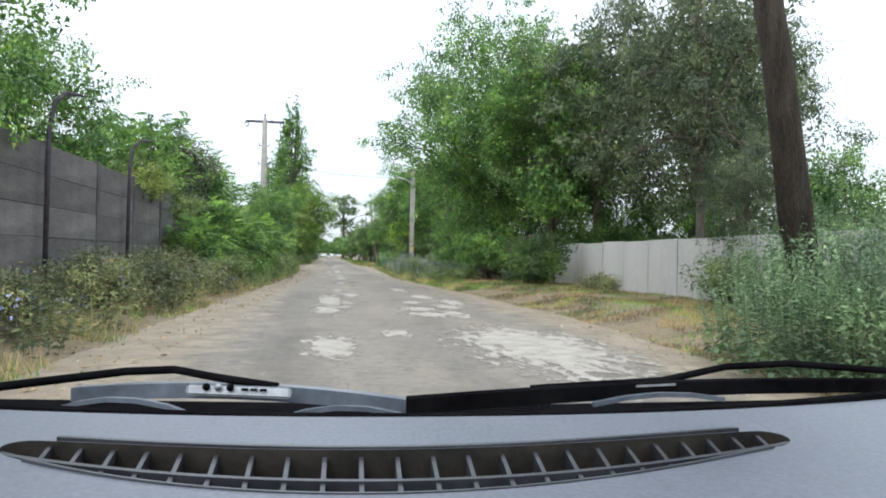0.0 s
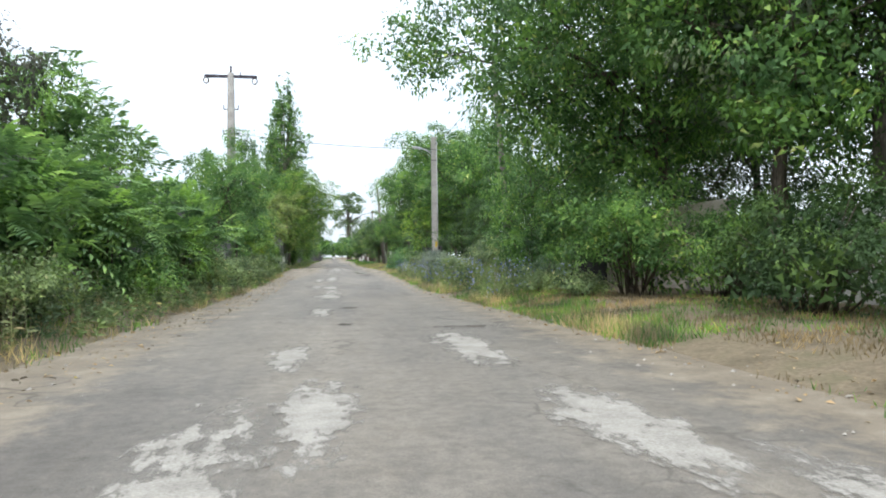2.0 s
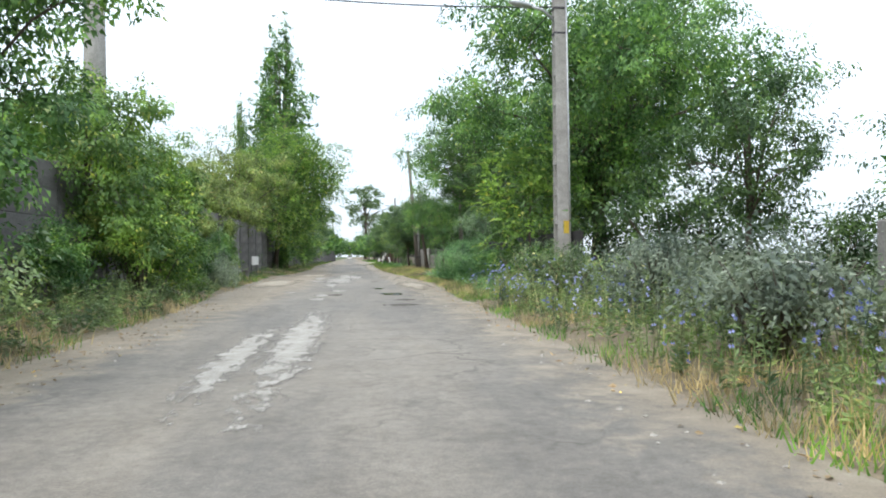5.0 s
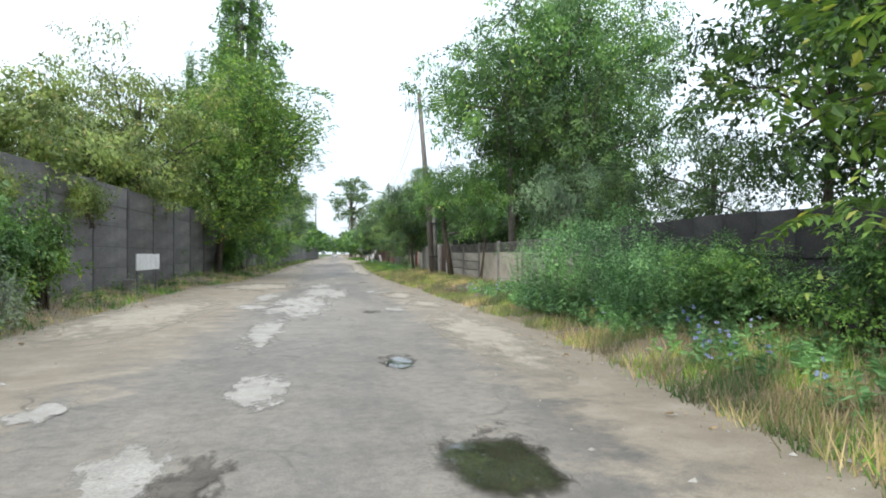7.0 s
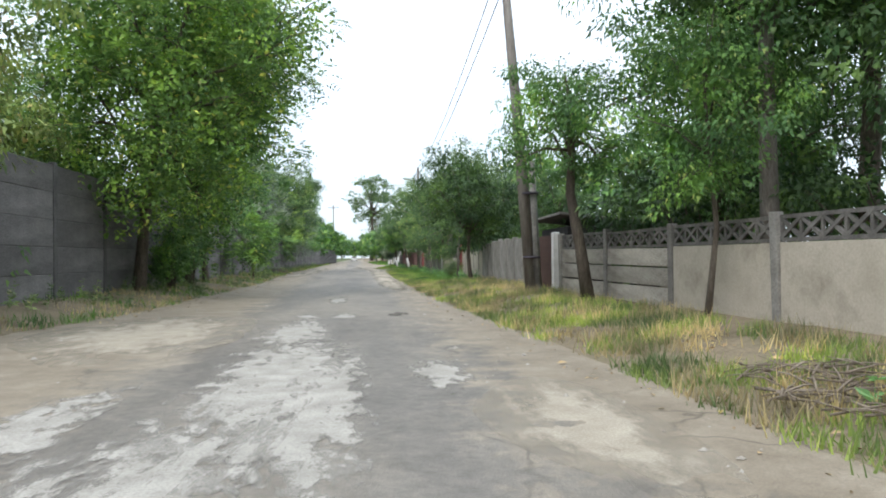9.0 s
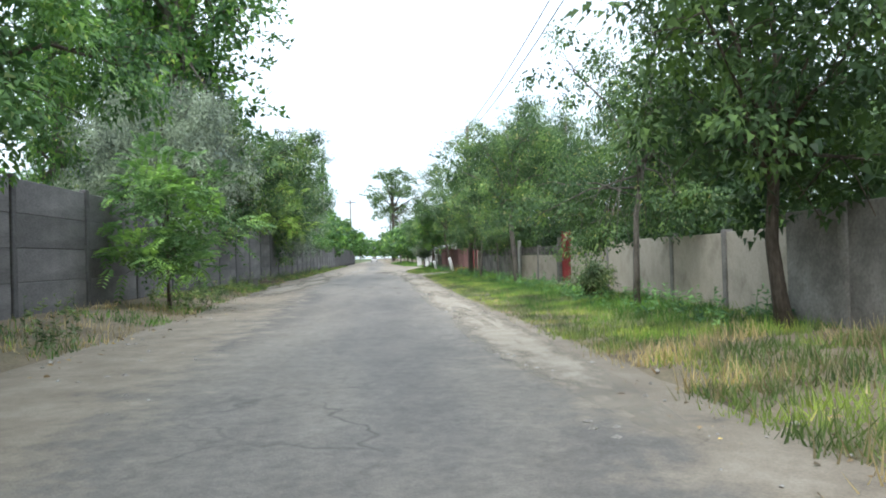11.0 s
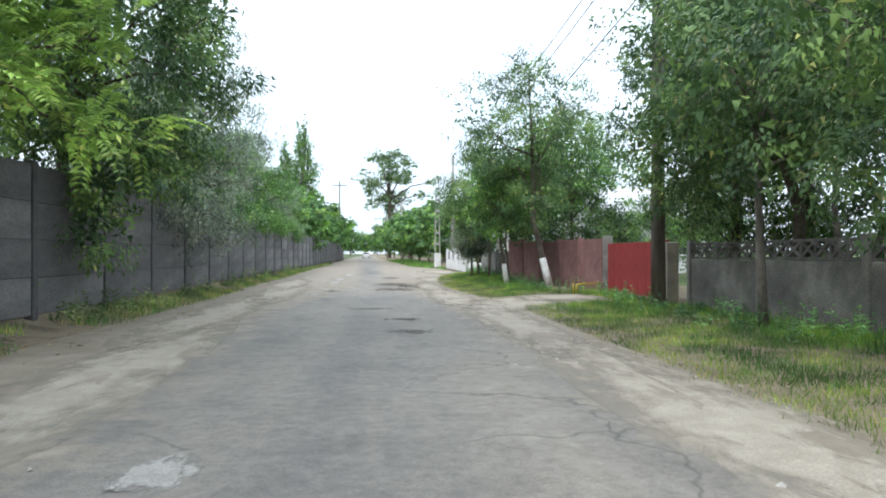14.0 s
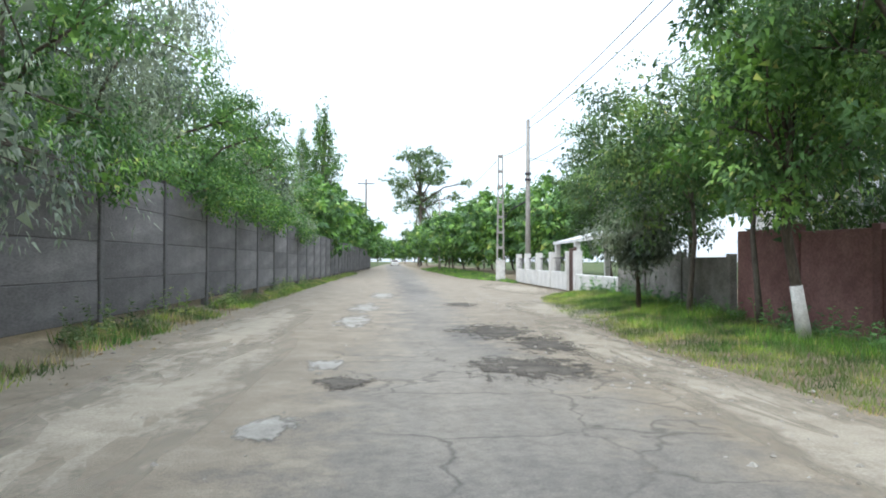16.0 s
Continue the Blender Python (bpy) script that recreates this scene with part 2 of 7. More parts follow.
def piece(name, me, parent, m):
    """One more object on a shared mesh, under its parent."""
    ob = new(name, me)
    ob.parent = parent
    ob.matrix_basis = m
    return ob


def shared(name, bm, material):
    me = bpy.data.meshes.new(name)
    bm.to_mesh(me)
    bm.free()
    me.materials.append(material)
    return me


def box(bm, x0, x1, y0, y1, z0, z1, bevel=0.0):
    r = bmesh.ops.create_cube(bm, size=1)
    bmesh.ops.transform(bm, matrix=Matrix.Translation(((x0 + x1) / 2, (y0 + y1) / 2, (z0 + z1) / 2)) @ Matrix.Diagonal((x1 - x0, y1 - y0, z1 - z0, 1)), verts=r["verts"])
    if bevel:
        es = {e for v in r["verts"] for e in v.link_edges}
        bmesh.ops.bevel(bm, geom=list(es), offset=bevel, segments=1, affect="EDGES")
    return bm


def boxed(*a, bevel=0.0):
    return box(bmesh.new(), *a, bevel=bevel)


def tube_arrays(path, radii, sides=8):
    """Vertices and faces of a tapered tube along a polyline."""
    path = [Vector(p) for p in path]
    vs, fs = [], []
    for i, p in enumerate(path):
        d = (path[min(i + 1, len(path) - 1)] - path[max(i - 1, 0)]).normalized()
        a = d.orthogonal().normalized() if abs(d.z) < 0.9 else Vector((1, 0, 0)).cross(d).normalized()
        b = d.cross(a)
        for k in range(sides):
            an = 2 * math.pi * k / sides
            vs.append(p + (a * math.cos(an) + b * math.sin(an)) * radii[i])
    for i in range(len(path) - 1):
        for k in range(sides):
            k2 = (k + 1) % sides
            fs.append((i * sides + k, i * sides + k2, (i + 1) * sides + k2, (i + 1) * sides + k))
    fs.append(tuple(range(sides))[::-1])
    fs.append(tuple((len(path) - 1) * sides + k for k in range(sides)))
    return vs, fs


def tubes_mesh(name, tubes, material, parent=None, label=""):
    vs, fs = [], []
    for path, radii, sides in tubes:
        v, f = tube_arrays(path, radii, sides)
        o = len(vs)
        vs += v
        fs += [tuple(i + o for i in q) for q in f]
    return mesh_object(name, vs, fs, material, parent, label, smooth=True)


def holder(name, x, y, z, label, category, group="", kind="", rz=0.0):
    ob = new(name)
    ob.matrix_basis = pose(x, y, z, 0, 0, rz)
    ob.empty_display_size = 0.3
    return tagged(ob, label, category, group, kind)


def slant(root, xa, ya, xb, yb):
    """Turn a straight run of wall so that it leads from one ground point to the other."""
    root.matrix_basis = pose(xa, ya, 0, 0, 0, -math.degrees(math.atan2(xb - xa, yb - ya))) @ pose(0, -ya, 0)
    return root


def table(pairs):
    xs, ys = zip(*pairs)
    return lambda y: float(np.interp(y, xs, ys))


# ---- the lane: edges across x as it runs along y ----
ASPH_L = table([(-30, -1.3), (0, -1.35), (20, -1.6), (38, -1.5), (48, -1.8), (58, -1.4), (68, -0.9), (85, -0.9), (108, -1.5), (118, -2.0), (134, -2.2), (140, -1.5), (147, -0.9), (160, -0.9), (220, -2.2), (320, -5.0)])
ASPH_R = table([(-30, 3.4), (0, 3.5), (12, 3.9), (25, 3.6), (35, 3.1), (50, 3.0), (65, 2.8), (80, 2.4), (90, 2.2), (120, 2.0), (128, 1.8), (134, 1.75), (138, 1.3), (147, 0.2), (160, 0.2), (220, 0.6), (320, -0.6)])
DIRT_L = table([(-30, -2.7), (13, -2.85), (36, -2.25), (42, -2.3), (58, -2.7), (69, -3.4), (85, -4.1), (90, -3.3), (108, -3.2), (118, -3.9), (125, -4.3), (140, -4.4), (165, -4.8), (220, -5.0), (320, -6.4)])
DIRT_R = table([(-30, 4.0), (0, 4.1), (14, 4.9), (30, 4.0), (40, 3.4), (60, 3.7), (70, 4.1), (84, 3.5), (93, 3.0), (115, 2.7), (136, 2.9), (145, 2.2), (152, 2.6), (157, 3.3), (162, 5.0), (174, 5.0), (182, 3.2), (220, 2.2), (320, 0.4)])


def smooth01(t):
    t = min(max(t, 0.0), 1.0)
    return t * t * (3 - 2 * t)


def height(x, y):
    out = max(DIRT_L(y) - x, x - DIRT_R(y), 0.0)
    h = 0.26 * smooth01(out / 2.2)
    if x > 0:
        h *= 1 - 0.75 * smooth01((y - 98) / 6) * (1 - smooth01((y - 146) / 6))
    h += 0.035 * noise.noise((x * 0.6, y * 0.35, 0)) * (0.35 + smooth01(out)) + 0.012 * noise.noise((x * 2.3, y * 2.3, 3))
    return h


def ground_sheet():
    xs = [-900, -400, -150, -60, -30, -18, -12] + list(np.arange(-9, 14.01, 0.45)) + [16, 20, 30, 60, 150, 400, 900]
    ys = [-400, -100, -30] + list(np.arange(-12, 240, 0.7)) + [245, 255, 270, 300, 350, 450, 700, 1200, 2400]
    vs = [(x, y, height(x, y)) for y in ys for x in xs]
    nx = len(xs)
    fs = [(j * nx + i, j * nx + i + 1, (j + 1) * nx + i + 1, (j + 1) * nx + i) for j in range(len(ys) - 1) for i in range(nx - 1)]
    m = surface("verge_soil", (0.11, 0.088, 0.056), (0.25, 0.202, 0.135), 0.9, 22, 0.95, 0.6, c3=(0.165, 0.148, 0.083), dist=0.03)
    ob = mesh_object("ground", vs, fs, m, smooth=True)
    # the gardens and fields beyond the fences are grown over
    ob.data.materials.append(surface("garden_turf", (0.042, 0.068, 0.02), (0.095, 0.13, 0.045), 0.35, 18, 0.95, 0.7, c3=(0.15, 0.145, 0.075), dist=0.04))
    for p in ob.data.polygons:
        if p.center.x < -6.2 or p.center.x > 10.5:
            p.material_index = 1
    tagged(ob, "dry earth verge with thin worn grass", "ground", kind="structure")


def road_material():
    """Worn asphalt that breaks up into pale dust and earth towards its edges; the mask is stored across the strip."""
    m = bpy.data.materials.new("worn_asphalt")
    m.use_nodes = True
    nt = m.node_tree
    n, l = nt.nodes, nt.links
    bs = n["Principled BSDF"]
    tc, at = n.new("ShaderNodeTexCoord"), n.new("ShaderNodeAttribute")
    at.attribute_name = "edge"

    def nz(scale, detail=6, rough=0.6, vec=None):
        k = n.new("ShaderNodeTexNoise")
        k.inputs["Scale"].default_value, k.inputs["Detail"].default_value, k.inputs["Roughness"].default_value = scale, detail, rough
        l.new(vec or tc.outputs["Object"], k.inputs["Vector"])
        return k.outputs["Fac"]

    def mixc(fac, a, b, mode="MIX"):
        k = n.new("ShaderNodeMix")
        k.data_type, k.blend_type = "RGBA", mode
        if isinstance(fac, float):
            k.inputs["Factor"].default_value = fac
        else:
            l.new(fac, k.inputs["Factor"])
        l.new(a, k.inputs["A"])
        l.new(b, k.inputs["B"])
        return k.outputs["Result"]

    def col(stops, fac):
        r = ramp(nt, stops)
        l.new(fac, r.inputs["Fac"])
        return r.outputs["Color"]

    mp = n.new("ShaderNodeMapping")
    mp.inputs["Scale"].default_value = (1.0, 0.22, 1.0)
    l.new(tc.outputs["Object"], mp.inputs["Vector"])
    mp2 = n.new("ShaderNodeMapping")
    mp2.inputs["Scale"].default_value, mp2.inputs["Location"].default_value = (1.5, 0.3, 1.0), (7, 3, 0)
    l.new(tc.outputs["Object"], mp2.inputs["Vector"])
    broad, mid, fine = nz(0.5, 6, 0.6, mp.outputs[0]), nz(1.7, 8, 0.7), nz(70, 3)
    asph = col([(0.3, (0.152, 0.139, 0.122)), (0.55, (0.197, 0.18, 0.157)), (0.72, (0.258, 0.235, 0.203))], broad)
    asph = mixc(0.55, asph, col([(0.3, (0.6, 0.6, 0.6)), (0.5, (1, 1, 1)), (0.75, (1.25, 1.22, 1.18))], mid), "MULTIPLY")
    dusty = nz(0.42, 7, 0.62, mp2.outputs[0])
    asph = mixc(col([(0.42, (0.05, 0.05, 0.05)), (0.66, (0.7, 0.7, 0.7))], dusty), asph, col([(0.3, (0.25, 0.215, 0.17)), (0.7, (0.34, 0.3, 0.245))], mid))
    mend = nz(0.23, 4, 0.5, mp.outputs[0])
    asph = mixc(1.0, asph, col([(0.36, (0.74, 0.74, 0.75)), (0.44, (1, 1, 1))], mend), "MULTIPLY")
    speck = nz(9.0, 6, 0.75)
    asph = mixc(0.6, asph, col([(0.35, (0.7, 0.69, 0.68)), (0.5, (1, 1, 1)), (0.68, (1.35, 1.33, 1.28))], speck), "MULTIPLY")
    dirt = col([(0.3, (0.205, 0.168, 0.122)), (0.52, (0.285, 0.238, 0.178)), (0.72, (0.38, 0.327, 0.252))], mid)
    # the border between the two wanders
    ad = n.new("ShaderNodeMath")
    ad.operation = "MULTIPLY_ADD"
    sb = n.new("ShaderNodeMath")
    sb.operation = "SUBTRACT"
    l.new(mid, sb.inputs[0])
    sb.inputs[1].default_value = 0.5
    l.new(sb.outputs[0], ad.inputs[0])
    ad.inputs[1].default_value = 1.9
    l.new(at.outputs["Fac"], ad.inputs[2])
    mr = n.new("ShaderNodeMapRange")
    mr.inputs["From Min"].default_value, mr.inputs["From Max"].default_value = 0.36, 0.7
    l.new(ad.outputs[0], mr.inputs["Value"])
    base = mixc(mr.outputs[0], asph, dirt)
    base = mixc(1.0, base, col([(0.25, (0.75, 0.75, 0.75)), (0.75, (1.18, 1.18, 1.18))], fine), "MULTIPLY")
    # cracks
    vo = n.new("ShaderNodeTexVoronoi")
    vo.feature = "DISTANCE_TO_EDGE"
    vo.inputs["Scale"].default_value = 0.8
    wob = n.new("ShaderNodeMix")
    wob.data_type, wob.blend_type = "RGBA", "ADD"
    wob.inputs["Factor"].default_value = 0.5
    nzc = n.new("ShaderNodeTexNoise")
    nzc.inputs["Scale"].default_value = 2.5
    l.new(tc.outputs["Object"], nzc.inputs["Vector"])
    l.new(tc.outputs["Object"], wob.inputs["A"])
    l.new(nzc.outputs["Color"], wob.inputs["B"])
    l.new(wob.outputs["Result"], vo.inputs["Vector"])
    crack = col([(0.0, (0.55, 0.55, 0.55)), (0.009, (0.7, 0.7, 0.7)), (0.022, (1, 1, 1))], vo.outputs["Distance"])
    gate = col([(0.5, (0, 0, 0)), (0.6, (1, 1, 1))], broad)
    base = mixc(gate, base, mixc(1.0, base, crack, "MULTIPLY"))
    l.new(base, bs.inputs["Base Color"])
    bs.inputs["Roughness"].default_value, bs.inputs["Specular IOR Level"].default_value = 0.72, 0.35
    ad2, bu = n.new("ShaderNodeMath"), n.new("ShaderNodeBump")
    ad2.operation = "ADD"
    l.new(mid, ad2.inputs[0])
    l.new(fine, ad2.inputs[1])
    l.new(ad2.outputs[0], bu.inputs["Height"])
    bu.inputs["Strength"].default_value, bu.inputs["Distance"].default_value = 0.5, 0.015
    l.new(bu.outputs[0], bs.inputs["Normal"])
    return m


def road_strip():
    ys = list(np.arange(-20, 240, 0.6)) + list(range(242, 420, 6))
    vs, edge = [], []
    cols = 30
    for y in ys:
        a, b = DIRT_L(y) - 0.55, DIRT_R(y) + 0.55
        al, ar = ASPH_L(y), ASPH_R(y)
        for k in range(cols + 1):
            x = a + (b - a) * k / cols
            rim = min(x - a, b - x)
            lift = 0.018 if rim > 0.5 else -0.05 + 0.068 * rim / 0.5
            vs.append((x, y, height(x, y) + lift))
            edge.append(min(max(0.5 - 0.5 * min(x - al, ar - x), 0.0), 1.0))
    w = cols + 1
    fs = [(j * w + i, j * w + i + 1, (j + 1) * w + i + 1, (j + 1) * w + i) for j in range(len(ys) - 1) for i in range(cols)]
    ob = mesh_object("road", vs, fs, road_material(), smooth=True)
    at = ob.data.attributes.new("edge", "FLOAT", "POINT")
    at.data.foreach_set("value", edge)
    tagged(ob, "worn cracked grey asphalt lane with dusty earth shoulders", "road", kind="structure")


ground_sheet()
road_strip()


# pale worn patches and dark holes in the asphalt
def patch_material(name, c1, c2, cut, scale=4.0, ragged=2.4, soft=0.12):
    m = surface(name, c1, c2, 3.0, 60, 0.9, 0.4)
    nt = m.node_tree
    n, l = nt.nodes, nt.links
    at, tc, no = n.new("ShaderNodeAttribute"), n.new("ShaderNodeTexCoord"), n.new("ShaderNodeTexNoise")
    at.attribute_name = "rim"
    no.inputs["Scale"].default_value, no.inputs["Detail"].default_value, no.inputs["Roughness"].default_value = scale, 8, 0.7
    mp = n.new("ShaderNodeMapping")
    mp.inputs["Scale"].default_value = (1, 0.45, 1)
    l.new(tc.outputs["Object"], mp.inputs["Vector"])
    l.new(mp.outputs[0], no.inputs["Vector"])
    ad, gt = n.new("ShaderNodeMath"), n.new("ShaderNodeMapRange")
    ad.operation = "MULTIPLY_ADD"
    l.new(no.outputs["Fac"], ad.inputs[0])
    ad.inputs[1].default_value = ragged
    l.new(at.outputs["Fac"], ad.inputs[2])
    gt.inputs["From Min"].default_value, gt.inputs["From Max"].default_value = cut - soft, cut + soft
    l.new(ad.outputs[0], gt.inputs["Value"])
    tr, ms = n.new("ShaderNodeBsdfTransparent"), n.new("ShaderNodeMixShader")
    l.new(gt.outputs[0], ms.inputs["Fac"])
    l.new(tr.outputs[0], ms.inputs[1])
    l.new(n["Principled BSDF"].outputs[0], ms.inputs[2])
    l.new(ms.outputs[0], n["Material Output"].inputs["Surface"])
    return m


M_PALE = patch_material("pale_worn_concrete", (0.29, 0.27, 0.235), (0.45, 0.42, 0.375), 1.66, 5.5, ragged=2.7, soft=0.16)
M_HOLE = patch_material("dark_broken_asphalt", (0.065, 0.056, 0.046), (0.165, 0.145, 0.12), 1.72, 7.0, soft=0.2)
M_WATER = patch_material("muddy_water", (0.03, 0.032, 0.02), (0.06, 0.06, 0.035), 0.95, 2.0, ragged=1.1)
M_WATER.node_tree.nodes["Principled BSDF"].inputs["Roughness"].default_value = 0.03
M_WATER.node_tree.nodes["Bump"].inputs["Strength"].default_value = 0.0
M_SAND = patch_material("pale_sand", (0.32, 0.275, 0.212), (0.44, 0.387, 0.308), 1.4, 3.0, soft=0.4)


def road_patch(name, x, y, rx, ry, material, label, lift=0.024):
    """A thin ragged layer that follows the road."""
    nr, na = 5, 26
    rng = random.Random(f"{x}{y}")
    ph = rng.random() * 9
    vs, rim, fs = [(x, y, height(x, y) + lift)], [1.0], []
    for i in range(1, nr + 1):
        for k in range(na):
            a = 2 * math.pi * k / na
            r = i / nr * (1 + 0.25 * noise.noise((math.cos(a) * 1.3 + ph, math.sin(a) * 1.3, ph)))
            px, py = x + rx * r * math.cos(a), y + ry * r * math.sin(a)
            vs.append((px, py, height(px, py) + lift))
            rim.append(1 - i / nr)
    fs = [(0, 1 + k, 1 + (k + 1) % na) for k in range(na)]
    for i in range(nr - 1):
        for k in range(na):
            a, b = 1 + i * na + k, 1 + i * na + (k + 1) % na
            fs.append((a, a + na, b + na, b))
    ob = mesh_object(name, vs, fs, material)
    at = ob.data.attributes.new("rim", "FLOAT", "POINT")
    at.data.foreach_set("value", rim)
    return tagged(ob, label, "road patch", "road patches", "structure")


for px, py, prx, pry in [(0.0, 9.5, 0.5, 1.6), (1.0, 11.0, 0.3, 0.8), (2.8, 9.5, 1.3, 3.6), (-0.1, 19.0, 0.5, 3.6), (-0.14, 15.6, 0.42, 1.6), (0.3, 18.1, 0.25, 0.8), (0.2, 16.6, 0.36, 0.7), (2.0, 16.1, 0.55, 1.0), (1.97, 14.6, 0.6, 0.9),
                         (2.77, 16.9, 0.45, 1.2), (2.6, 14.6, 0.4, 1.2), (2.07, 18.4, 0.36, 1.0), (2.3, 25.1, 0.45, 2.0), (0.53, 21.6, 0.36, 1.6), (0.1, 24.6, 0.3, 1.2), (2.6, 21, 0.5, 1.6), (3.2, 18.5, 0.4, 1.8),
                         (0.33, 36.6, 0.45, 1.5), (0.46, 38.4, 0.36, 0.75), (0.4, 39.8, 0.34, 0.95), (0.33, 42.3, 0.38, 1.7), (-0.2, 43.0, 0.22, 1.3), (0.25, 52.4, 0.42, 5.5), (-0.34, 50.9, 0.28, 3.6), (0.3, 31, 0.3, 1.4),
                         (0.93, 80.5, 0.5, 3.6), (0.35, 75.2, 0.7, 3.4), (-0.03, 70.4, 0.36, 2.6), (0.43, 65.7, 0.34, 0.9), (-0.02, 63.1, 0.3, 1.2), (-0.04, 61.1, 0.36, 0.7), (-1.05, 65.0, 0.26, 0.5),
                         (0.16, 77.0, 0.9, 3.0), (0.45, 81.6, 0.75, 3.8), (-0.85, 75.4, 0.5, 0.9), (-0.93, 79.2, 0.42, 2.4), (2.24, 74.4, 0.3, 0.8), (-0.1, 74.6, 0.6, 1.4), (0.3, 85.5, 0.6, 2.2), (0.9, 88.2, 0.3, 0.8), (0.2, 88.0, 0.26, 0.6), (2.0, 81.5, 0.3, 1.0),
                         (0.6, 93, 0.3, 1.5), (0.6, 123.2, 0.16, 0.35), (-1.27, 124.6, 0.26, 0.35), (-1.77, 149.3, 0.4, 1.5), (-1.74, 153.1, 0.45, 1.9), (-1.78, 140.9, 0.2, 0.5), (-1.72, 143.7, 0.22, 0.6), (-1.5, 159, 0.5, 2.4)]:
    road_patch("worn_patch", px, py, prx, pry, M_PALE, "pale bare concrete showing through worn asphalt")
for px, py, prx, pry in [(0.75, 28.3, 0.28, 0.3), (0.9, 32, 0.3, 0.35), (1.74, 41.0, 0.7, 0.28), (1.93, 43.2, 0.45, 0.32), (2.06, 58.6, 0.6, 0.6), (1.28, 44.5, 0.4, 0.35), (-0.53, 44.1, 0.25, 0.3), (2.05, 63.4, 0.5, 0.85), (1.77, 67.2, 0.3, 0.8), (0.37, 63.2, 0.32, 0.7), (2.26, 60.5, 0.45, 0.5), (1.72, 73.8, 0.26, 0.6),
                         (1.9, 88.3, 0.3, 0.6), (1.11, 118.9, 0.45, 0.32), (-0.51, 118.3, 0.34, 0.4), (-1.14, 123.5, 0.36, 0.5), (1.14, 115.1, 0.18, 0.24), (0.2, 119.9, 0.34, 0.3), (-1.38, 123.9, 0.4, 0.3), (0.4, 131.2, 0.5, 0.4),
                         (0.5, 143.4, 1.1, 1.3), (0.6, 147.2, 1.0, 1.9), (1.1, 145.4, 0.7, 1.6), (-1.4, 142.6, 0.45, 0.6), (-0.2, 135.6, 0.9, 0.25), (0.4, 133.2, 0.5, 0.3), (2.6, 27.5, 0.8, 0.2), (0.7, 154, 0.6, 1.4)]:
    road_patch("pothole", px, py, prx, pry, M_HOLE, "dark broken hole in the asphalt", 0.026)
for px, py, prx, pry in [(2.05, 63.3, 0.5, 0.75), (1.77, 67.1, 0.22, 0.6)]:
    road_patch("puddle", px, py, prx, pry, M_WATER, "shallow muddy puddle lying in a road hole", 0.03)
for px, py, prx, pry in [(-1.9, 85.5, 1.6, 2.8), (-2.6, 74, 1.2, 5), (2.7, 79.4, 0.6, 1.5), (3.1, 76.0, 0.5, 1.2), (-3.2, 121, 0.8, 6), (2.35, 103, 0.5, 5), (2.25, 110, 0.55, 6), (2.3, 117.5, 0.6, 6), (2.3, 125, 0.7, 6), (2.2, 132.5, 0.65, 6), (1.9, 139.5, 0.6, 5), (1.8, 145, 0.5, 4), (3.2, 70, 0.6, 4), (-3.4, 148, 0.8, 6), (4.0, 165, 1.4, 6),
                         (-3.2, 135, 0.8, 6), (3.1, 136.6, 1.5, 1.9), (2.1, 137.6, 0.9, 1.7), (4.6, 138.0, 1.2, 1.4), (-2.7, 128, 0.7, 5), (-2.9, 142, 0.8, 5), (2.6, 152, 0.9, 4)]:
    road_patch("sand_patch", px, py, prx, pry, M_SAND, "pale dusty sand washed over the road shoulder", 0.022)


# ---- foliage ----
def leaf_arrays(base, d, n, length, width, fold=0.12):
    """Bent rhombic leaves: arrays of base points, directions, normals, lengths, widths."""
    d = d / np.linalg.norm(d, axis=1, keepdims=True)
    s = np.cross(d, n)
    s /= np.linalg.norm(s, axis=1, keepdims=True) + 1e-9
    n = np.cross(s, d)
    L, w = length[:, None], width[:, None]
    v = np.empty((len(base), 4, 3))
    v[:, 0] = base
    v[:, 1] = base + d * L * 0.42 + s * w * 0.5 + n * w * fold
    v[:, 2] = base + d * L - n * np.minimum(L * 0.12, w * 0.6)
    v[:, 3] = base + d * L * 0.42 - s * w * 0.5 + n * w * fold
    return v.reshape(-1, 3)


def leaf_object(name, verts, material, parent=None, label="", plain=False):
    k = len(verts) // 4
    i = np.arange(k)[:, None] * 4
    f = i + np.array([[1, 2, 3]]) if plain else np.concatenate([i + np.array([[0, 1, 2]]), i + np.array([[0, 2, 3]])], 0)
    if plain:
        q = verts.reshape(-1, 4, 3)
        q[:, (1, 3)] += 0.75 * (q[:, :1] - (q[:, 1:2] + q[:, 3:]) / 2)
        verts = q.reshape(-1, 3)
    me = bpy.data.meshes.new(name)
    me.from_pydata(verts, [], f)
    me.materials.append(material)
    ob = new(name, me)
    if parent is not None:
        ob.parent = parent
    if label:
        ob["label"] = label
    return ob


def unit(rng, k):
    v = rng.normal(size=(k, 3))
    return v / np.linalg.norm(v, axis=1, keepdims=True)


